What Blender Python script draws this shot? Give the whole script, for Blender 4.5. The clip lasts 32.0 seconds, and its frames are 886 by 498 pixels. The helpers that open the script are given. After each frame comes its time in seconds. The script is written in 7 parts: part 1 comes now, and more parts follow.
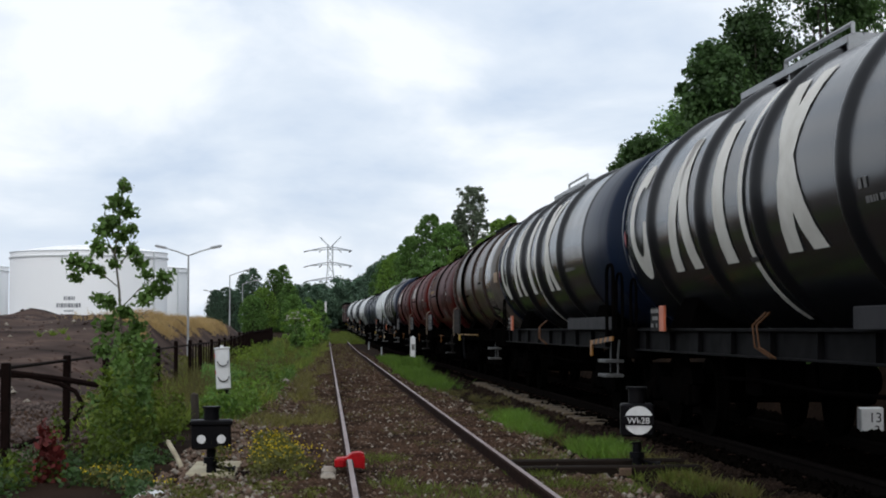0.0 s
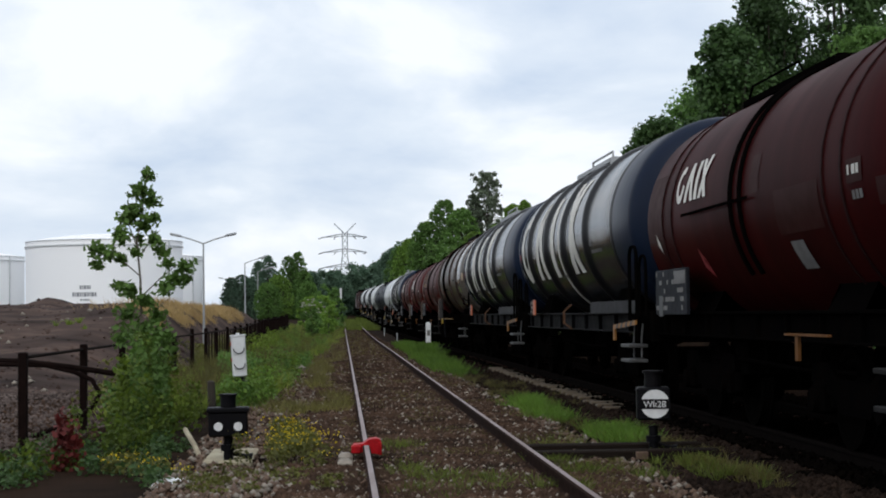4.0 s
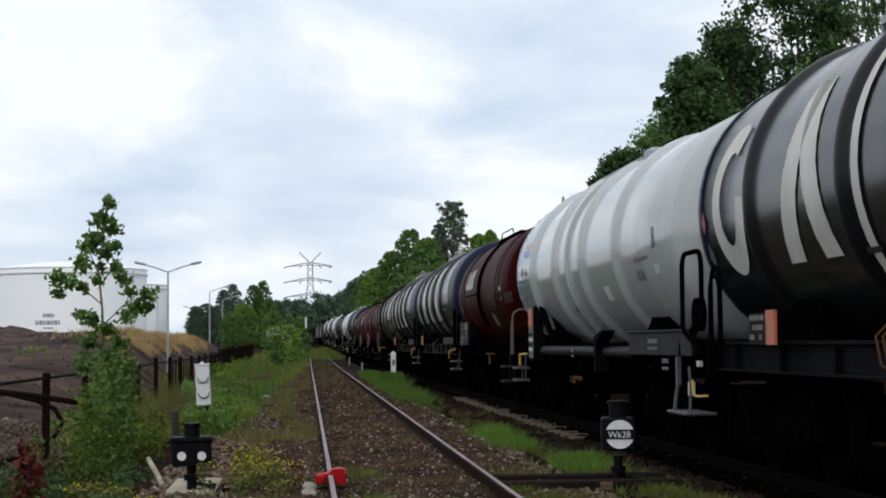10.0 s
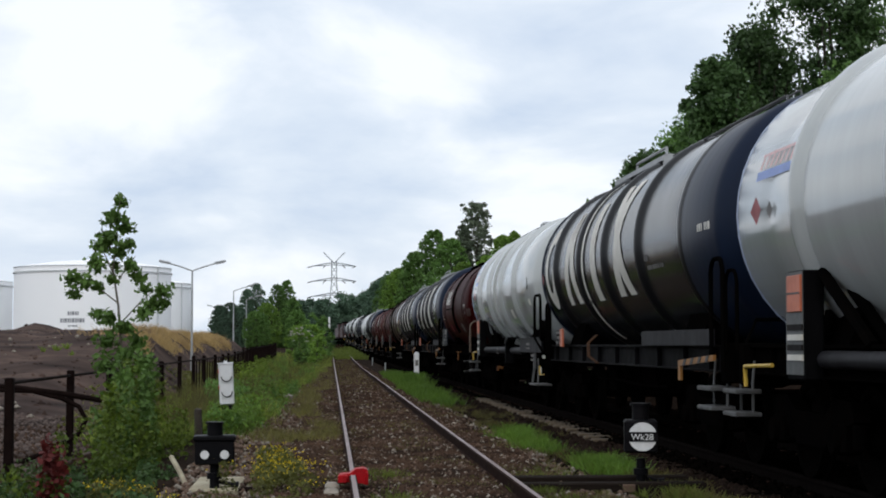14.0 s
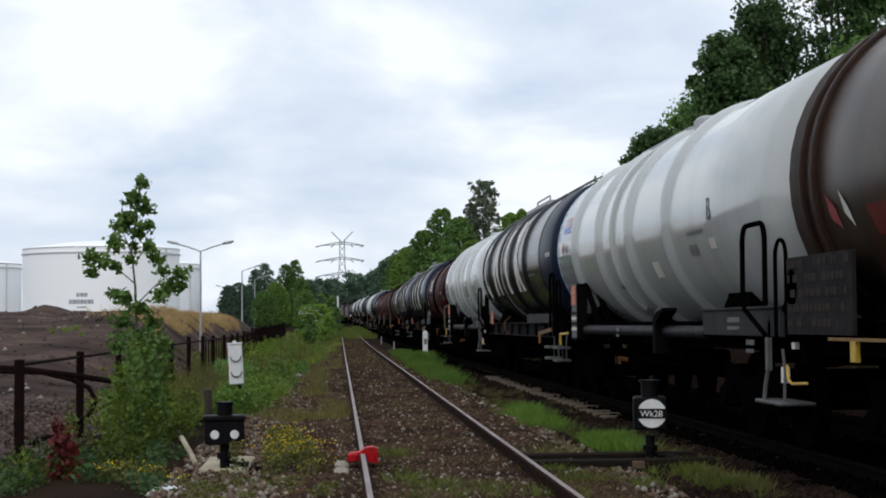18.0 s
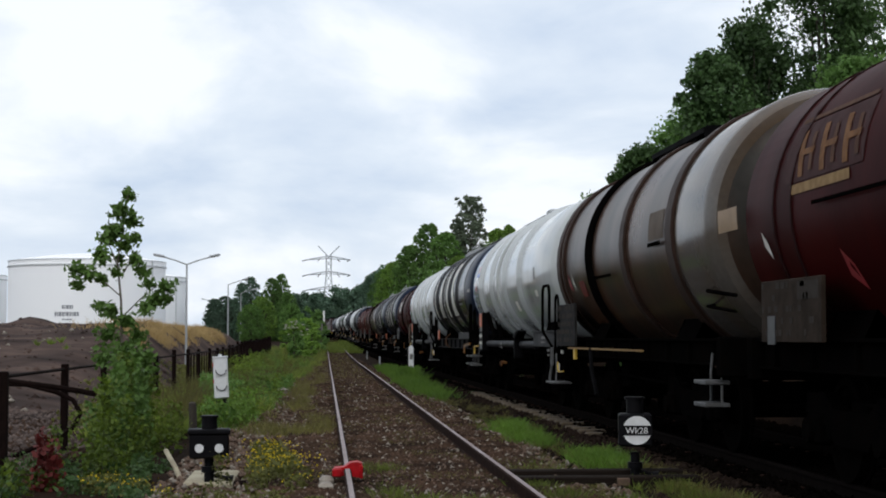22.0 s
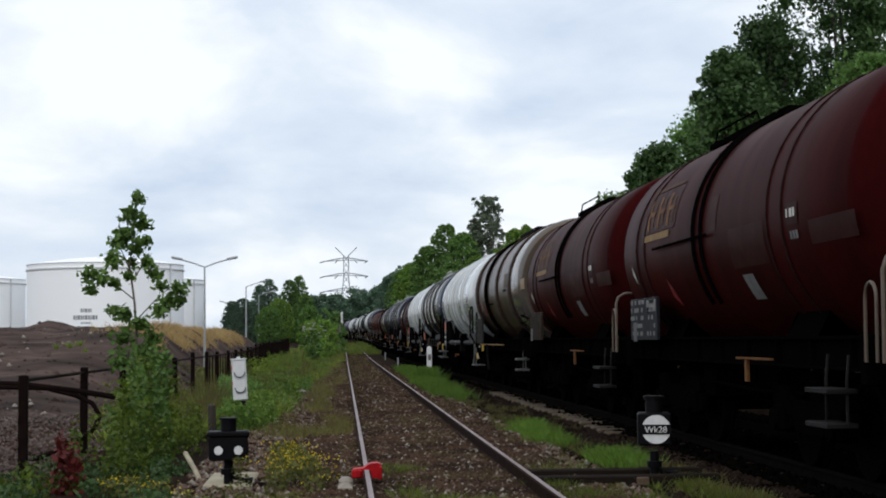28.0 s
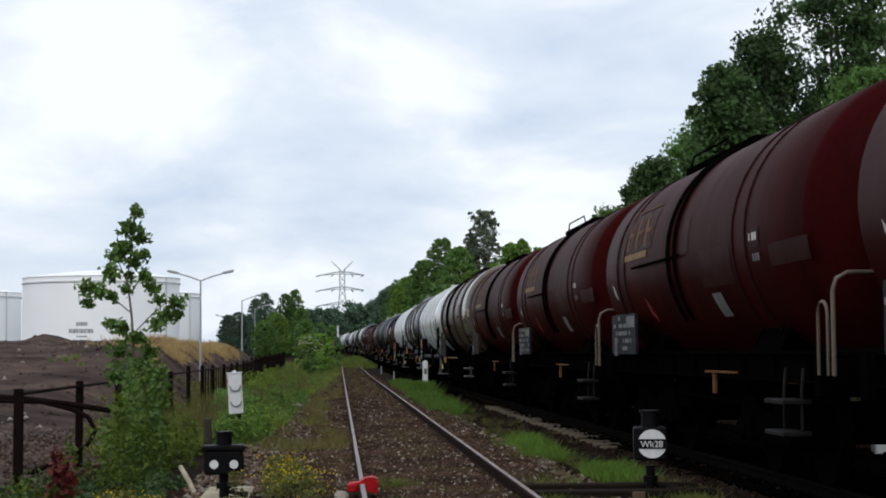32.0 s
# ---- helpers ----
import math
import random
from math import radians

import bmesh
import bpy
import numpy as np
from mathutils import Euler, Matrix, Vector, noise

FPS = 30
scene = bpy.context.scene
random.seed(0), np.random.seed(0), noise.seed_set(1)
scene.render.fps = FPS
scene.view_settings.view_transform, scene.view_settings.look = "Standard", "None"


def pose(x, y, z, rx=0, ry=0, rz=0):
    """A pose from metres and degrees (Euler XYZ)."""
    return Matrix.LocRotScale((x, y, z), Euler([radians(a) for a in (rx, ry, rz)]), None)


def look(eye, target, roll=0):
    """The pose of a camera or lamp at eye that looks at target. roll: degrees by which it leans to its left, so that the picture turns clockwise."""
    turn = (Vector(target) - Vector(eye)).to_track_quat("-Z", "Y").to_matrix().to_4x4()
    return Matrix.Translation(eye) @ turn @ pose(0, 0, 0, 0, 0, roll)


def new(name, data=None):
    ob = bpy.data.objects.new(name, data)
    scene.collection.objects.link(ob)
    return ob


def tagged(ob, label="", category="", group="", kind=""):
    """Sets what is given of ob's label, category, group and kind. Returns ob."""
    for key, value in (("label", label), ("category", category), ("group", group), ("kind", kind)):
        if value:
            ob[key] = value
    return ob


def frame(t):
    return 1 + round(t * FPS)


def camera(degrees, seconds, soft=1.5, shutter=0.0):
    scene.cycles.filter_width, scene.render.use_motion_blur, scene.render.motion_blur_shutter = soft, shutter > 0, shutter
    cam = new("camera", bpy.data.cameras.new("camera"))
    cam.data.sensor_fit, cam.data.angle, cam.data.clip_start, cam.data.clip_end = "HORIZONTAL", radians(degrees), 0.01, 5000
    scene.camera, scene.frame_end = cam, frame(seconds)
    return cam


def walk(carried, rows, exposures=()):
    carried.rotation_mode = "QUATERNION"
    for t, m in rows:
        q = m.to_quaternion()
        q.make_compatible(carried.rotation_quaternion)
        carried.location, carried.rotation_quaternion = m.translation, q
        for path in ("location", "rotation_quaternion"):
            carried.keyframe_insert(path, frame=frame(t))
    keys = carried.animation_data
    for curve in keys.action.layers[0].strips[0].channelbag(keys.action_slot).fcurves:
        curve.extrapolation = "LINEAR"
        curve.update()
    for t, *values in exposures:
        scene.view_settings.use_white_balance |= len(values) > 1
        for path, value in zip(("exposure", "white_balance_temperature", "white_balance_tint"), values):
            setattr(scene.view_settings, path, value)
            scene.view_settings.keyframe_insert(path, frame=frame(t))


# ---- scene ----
cam = camera(30.26, 32.0, soft=1.9)
# Camera: hand-held beside the track, a long lens, the eye 1.26 m over the rails.
EYE = (0.0, 0.0, 1.256)
AIM = [  # seconds, pitch, roll, yaw
    (0.0, 2.79, 0.14, -4.43), (0.5, 2.79, -0.11, -4.24), (1.0, 2.83, 0.05, -4.01), (1.5, 2.76, 0.18, -4.01), (2.0, 2.54, 0.31, -3.86),
    (2.5, 2.24, 0.49, -3.88), (4.5, 2.36, 0.76, -3.95), (5.0, 2.65, 0.71, -4.19), (5.5, 2.71, 0.54, -4.11), (6.0, 2.66, 0.36, -4.11),
    (6.5, 2.67, 0.09, -4.01), (7.0, 2.66, 0.17, -4.14), (7.5, 2.59, 0.13, -4.40), (8.0, 2.69, -0.02, -4.33), (8.5, 2.77, 0.03, -4.59),
    (9.0, 2.85, 0.21, -4.67), (9.5, 3.25, 0.20, -5.24), (10.0, 3.31, 0.49, -5.11), (10.5, 2.91, 0.54, -4.99), (11.0, 2.79, 0.20, -4.61),
    (11.5, 2.55, 0.17, -4.40), (12.0, 2.67, 0.04, -4.47), (12.5, 3.03, -0.12, -4.37), (13.0, 3.24, -0.00, -4.60), (13.5, 3.33, 0.04, -4.47),
    (14.0, 3.34, 0.03, -4.30), (14.5, 3.28, 0.16, -4.41), (16.5, 2.66, 0.23, -4.11), (17.0, 2.72, 0.32, -4.21), (17.5, 2.53, 0.38, -4.04),
    (18.0, 2.59, 0.48, -4.00), (18.5, 2.83, 0.30, -4.35), (19.0, 3.12, 0.28, -4.32), (19.5, 3.05, -0.14, -4.15), (20.0, 3.35, -0.09, -4.14),
    (20.5, 3.18, -0.15, -4.11), (21.0, 3.25, -0.17, -4.06), (21.5, 3.22, -0.02, -4.33), (22.0, 3.12, 0.02, -4.49), (22.5, 3.13, 0.23, -4.40),
    (23.0, 3.31, 0.25, -4.37), (23.5, 3.42, 0.32, -4.24), (24.0, 3.38, 0.41, -4.19), (24.5, 3.33, 0.50, -4.14), (25.0, 3.23, 0.55, -3.99),
    (25.5, 3.04, 0.57, -3.97), (27.5, 2.99, 0.52, -3.82), (28.0, 3.14, 0.48, -3.86), (28.5, 3.25, 0.44, -4.04), (29.0, 3.32, 0.57, -4.17),
    (29.5, 3.41, 0.57, -4.06), (30.0, 3.38, 0.61, -4.06), (30.5, 3.55, 0.77, -4.09), (31.0, 3.62, 0.38, -4.63), (31.5, 3.57, 0.49, -4.27),
    (32.0, 3.63, 0.39, -4.00),
]
walk(cam, [(t, pose(*EYE, 90 + p, r, y)) for t, p, r, y in AIM])

# Daylight: overcast sky with a weak wide sun.
world = bpy.data.worlds.new("overcast_sky")
scene.world = world
world.use_nodes = True
SUN_ELEVATION, SUN_ROTATION = 38, 190


def build_world():
    nt = world.node_tree
    nt.nodes.clear()
    out = nt.nodes.new("ShaderNodeOutputWorld")
    bg = nt.nodes.new("ShaderNodeBackground")
    sky = nt.nodes.new("ShaderNodeTexSky")
    sky.sky_type, sky.sun_disc = "NISHITA", False
    sky.sun_elevation, sky.sun_rotation = radians(SUN_ELEVATION), radians(SUN_ROTATION)
    sky.air_density, sky.dust_density = 1.0, 2.0
    skymul = nt.nodes.new("ShaderNodeMixRGB")
    skymul.blend_type = "MULTIPLY"
    skymul.inputs[0].default_value = 1
    skymul.inputs[2].default_value = (0.1, 0.1, 0.1, 1)
    nt.links.new(sky.outputs[0], skymul.inputs[1])
    co = nt.nodes.new("ShaderNodeTexCoord")
    mp = nt.nodes.new("ShaderNodeMapping")
    mp.inputs["Scale"].default_value = (1.0, 1.0, 2.2)
    nt.links.new(co.outputs["Generated"], mp.inputs[0])
    big = nt.nodes.new("ShaderNodeTexNoise")
    big.inputs["Scale"].default_value, big.inputs["Detail"].default_value = 5.5, 7
    big.inputs["Roughness"].default_value, big.inputs["Distortion"].default_value = 0.52, 0.35
    nt.links.new(mp.outputs[0], big.inputs["Vector"])
    ramp = nt.nodes.new("ShaderNodeValToRGB")
    e = ramp.color_ramp.elements
    e[0].position, e[0].color = 0.31, (0.62, 0.73, 0.90, 1)
    e[1].position, e[1].color = 0.56, (1.02, 1.065, 1.13, 1)
    m = e.new(0.445)
    m.color = (0.80, 0.885, 1.0, 1)
    nt.links.new(big.outputs["Fac"], ramp.inputs[0])
    mix = nt.nodes.new("ShaderNodeMixRGB")
    mix.inputs[0].default_value = 0.92
    nt.links.new(skymul.outputs[0], mix.inputs[1])
    nt.links.new(ramp.outputs[0], mix.inputs[2])
    nt.links.new(mix.outputs[0], bg.inputs[0])
    bg.inputs[1].default_value = 1.0
    nt.links.new(bg.outputs[0], out.inputs[0])


build_world()
sun_data = bpy.data.lights.new("sun", "SUN")
sun_data.energy, sun_data.angle, sun_data.color = 0.85, radians(16), (1.0, 0.97, 0.92)
sun = new("sun", sun_data)
sun.matrix_world = look((0, 0, 60), (0.14, 0.78, 59.38))
scene.view_settings.exposure = 0.0


# ---------------------------------------------------------------- mesh helpers
class G:
    """A small mesh builder: vertices and faces, then one mesh."""

    def __init__(self):
        self.v, self.f = [], []

    def add(self, verts, faces):
        n = len(self.v)
        self.v += [tuple(p) for p in verts]
        self.f += [tuple(i + n for i in q) for q in faces]
        return self

    def box(self, x0, x1, y0, y1, z0, z1, bevel=0.0, turn=None, at=None):
        if bevel:
            b = bevel
            vs = []
            for z, i in ((z0, b), (z0 + b, 0), (z1 - b, 0), (z1, b)):
                c = b
                ring = [(x0 + i + c, y0 + i), (x1 - i - c, y0 + i), (x1 - i, y0 + i + c), (x1 - i, y1 - i - c),
                        (x1 - i - c, y1 - i), (x0 + i + c, y1 - i), (x0 + i, y1 - i - c), (x0 + i, y0 + i + c)]
                vs += [(x, y, z) for x, y in ring]
            fs = [tuple(reversed(range(8))), tuple(range(24, 32))]
            for k in range(3):
                fs += [(8 * k + j, 8 * k + (j + 1) % 8, 8 * k + 8 + (j + 1) % 8, 8 * k + 8 + j) for j in range(8)]
        else:
            vs = [(x, y, z) for z in (z0, z1) for x, y in ((x0, y0), (x1, y0), (x1, y1), (x0, y1))]
            fs = [(3, 2, 1, 0), (4, 5, 6, 7), (0, 1, 5, 4), (1, 2, 6, 5), (2, 3, 7, 6), (3, 0, 4, 7)]
        if turn is not None:
            vs = [turn @ Vector(p) for p in vs]
        if at is not None:
            vs = [Vector(p) + Vector(at) for p in vs]
        return self.add(vs, fs)

    def cyl(self, a, b, r, r2=None, n=12, caps=True):
        a, b = Vector(a), Vector(b)
        r2 = r if r2 is None else r2
        q = (b - a).to_track_quat("Z", "Y")
        vs = []
        for p, rr in ((a, r), (b, r2)):
            vs += [p + q @ Vector((rr * math.cos(2 * math.pi * k / n), rr * math.sin(2 * math.pi * k / n), 0)) for k in range(n)]
        fs = [(k, (k + 1) % n, n + (k + 1) % n, n + k) for k in range(n)]
        if caps:
            fs += [tuple(reversed(range(n))), tuple(range(n, 2 * n))]
        return self.add(vs, fs)

    def tube(self, pts, r, n=8):
        pts = [Vector(p) for p in pts]
        vs, fs = [], []
        q, last = None, None
        for i, p in enumerate(pts):
            d = (pts[min(i + 1, len(pts) - 1)] - pts[max(i - 1, 0)]).normalized()
            q = d.to_track_quat("Z", "Y") if q is None else last.rotation_difference(d) @ q
            last = d
            rr = r[i] if isinstance(r, (list, tuple)) else r
            vs += [p + q @ Vector((rr * math.cos(2 * math.pi * k / n), rr * math.sin(2 * math.pi * k / n), 0)) for k in range(n)]
        for i in range(len(pts) - 1):
            fs += [(n * i + k, n * i + (k + 1) % n, n * i + n + (k + 1) % n, n * i + n + k) for k in range(n)]
        m = n * (len(pts) - 1)
        fs += [tuple(reversed(range(n))), tuple(range(m, m + n))]
        return self.add(vs, fs)

    def lathe(self, prof, n=48, axis="y", at=(0, 0, 0)):
        """A turned body: prof is rows of (place along the axis, radius)."""
        vs, fs = [], []
        for s, r in prof:
            for k in range(n):
                c, d = r * math.cos(2 * math.pi * k / n), r * math.sin(2 * math.pi * k / n)
                p = (c, s, d) if axis == "y" else ((c, d, s) if axis == "z" else (s, c, d))
                vs.append((p[0] + at[0], p[1] + at[1], p[2] + at[2]))
        for i in range(len(prof) - 1):
            for k in range(n):
                q = (n * i + k, n * i + (k + 1) % n, n * i + n + (k + 1) % n, n * i + n + k)
                fs.append(q if axis == "z" else tuple(reversed(q)))
        fs.append(tuple(range(n)) if axis != "z" else tuple(reversed(range(n))))
        m = n * (len(prof) - 1)
        fs.append(tuple(reversed(range(m, m + n))) if axis != "z" else tuple(range(m, m + n)))
        return self.add(vs, fs)

    def extrude(self, outline, x0, x1):
        """An outline in (y, z), drawn out along x."""
        n = len(outline)
        vs = [(x0, y, z) for y, z in outline] + [(x1, y, z) for y, z in outline]
        fs = [(k, (k + 1) % n, n + (k + 1) % n, n + k) for k in range(n)] + [tuple(reversed(range(n))), tuple(range(n, 2 * n))]
        return self.add(vs, fs)

    def mesh(self, name, material=None, smooth=38):
        me = bpy.data.meshes.new(name)
        me.from_pydata(self.v, [], self.f)
        if material:
            me.materials.append(material)
        if smooth:
            me.polygons.foreach_set("use_smooth", [True] * len(me.polygons))
            me.set_sharp_from_angle(angle=radians(smooth))
        me.update()
        return me


def part(name, g, material, parent=None, label="", smooth=38):
    """One mesh object, under a thing or a part."""
    ob = new(name, g if isinstance(g, bpy.types.Mesh) else g.mesh(name, material, smooth))
    if parent is not None:
        ob.parent = parent
    if label:
        ob["label"] = label
    if name == "writing":
        ob["kind"] = "stuff"
    return ob


def thing(name, label, category, at=(0, 0, 0), group="", kind=""):
    ob = new(name)
    ob.empty_display_size = 0.2
    ob.location = at
    return tagged(ob, label, category, group, kind)


# ---------------------------------------------------------------- materials
def mat(name, color, rough=0.6, metal=0.0, dark=None, scale=6.0, mix=0.5, fine=60.0, fine_mix=0.15, bump=0.0, bump_scale=40.0,
        gloss_var=0.1, stretch=(1, 1, 1), translucent=0.0, random_tint=0.0, object_space=True, spec=0.5):
    """A worn surface: base colour, a second colour in soft patches, fine grain, uneven gloss and relief."""
    m = bpy.data.materials.new(name)
    m.use_nodes = True
    nt = m.node_tree
    b = nt.nodes["Principled BSDF"]
    co = nt.nodes.new("ShaderNodeTexCoord")
    mp = nt.nodes.new("ShaderNodeMapping")
    mp.inputs["Scale"].default_value = stretch
    nt.links.new(co.outputs["Object" if object_space else "Generated"], mp.inputs[0])

    def noise_node(s, d):
        n = nt.nodes.new("ShaderNodeTexNoise")
        n.inputs["Scale"].default_value, n.inputs["Detail"].default_value = s, d
        nt.links.new(mp.outputs[0], n.inputs["Vector"])
        return n

    dark = dark or tuple(c * 0.6 for c in color)
    big = noise_node(scale, 5)
    ramp = nt.nodes.new("ShaderNodeMapRange")
    ramp.inputs[1].default_value, ramp.inputs[2].default_value = 0.38, 0.66
    ramp.inputs[3].default_value, ramp.inputs[4].default_value = 0.0, mix
    nt.links.new(big.outputs["Fac"], ramp.inputs[0])
    c1 = nt.nodes.new("ShaderNodeMixRGB")
    c1.inputs[1].default_value, c1.inputs[2].default_value = (*color, 1), (*dark, 1)
    nt.links.new(ramp.outputs[0], c1.inputs[0])
    small = noise_node(fine, 3)
    c2 = nt.nodes.new("ShaderNodeMixRGB")
    c2.blend_type = "OVERLAY"
    c2.inputs[0].default_value = fine_mix
    nt.links.new(c1.outputs[0], c2.inputs[1])
    nt.links.new(small.outputs["Fac"], c2.inputs[2])
    last = c2.outputs[0]
    if random_tint:
        info = nt.nodes.new("ShaderNodeObjectInfo")
        geo = nt.nodes.new("ShaderNodeNewGeometry")
        add = nt.nodes.new("ShaderNodeMath")
        add.operation = "ADD"
        nt.links.new(info.outputs["Random"], add.inputs[0])
        nt.links.new(geo.outputs["Random Per Island"], add.inputs[1])
        mr = nt.nodes.new("ShaderNodeMapRange")
        mr.inputs[2].default_value = 2.0
        mr.inputs[3].default_value, mr.inputs[4].default_value = 1 - random_tint, 1 + random_tint
        nt.links.new(add.outputs[0], mr.inputs[0])
        hs = nt.nodes.new("ShaderNodeHueSaturation")
        nt.links.new(mr.outputs[0], hs.inputs["Value"])
        nt.links.new(last, hs.inputs["Color"])
        last = hs.outputs[0]
    nt.links.new(last, b.inputs["Base Color"])
    b.inputs["Metallic"].default_value = metal
    b.inputs["Specular IOR Level"].default_value = spec
    rr = nt.nodes.new("ShaderNodeMapRange")
    rr.inputs[3].default_value, rr.inputs[4].default_value = max(0.04, rough - gloss_var), min(1, rough + gloss_var)
    nt.links.new(big.outputs["Fac"], rr.inputs[0])
    nt.links.new(rr.outputs[0], b.inputs["Roughness"])
    if bump:
        bn = noise_node(bump_scale, 4)
        bp = nt.nodes.new("ShaderNodeBump")
        bp.inputs["Strength"].default_value = bump
        bp.inputs["Distance"].default_value = 0.02
        nt.links.new(bn.outputs["Fac"], bp.inputs["Height"])
        nt.links.new(bp.outputs[0], b.inputs["Normal"])
    if translucent:
        tr = nt.nodes.new("ShaderNodeBsdfTranslucent")
        nt.links.new(last, tr.inputs[0])
        mx = nt.nodes.new("ShaderNodeMixShader")
        mx.inputs[0].default_value = translucent
        nt.links.new(b.outputs[0], mx.inputs[1])
        nt.links.new(tr.outputs[0], mx.inputs[2])
        nt.links.new(mx.outputs[0], nt.nodes["Material Output"].inputs[0])
    return m


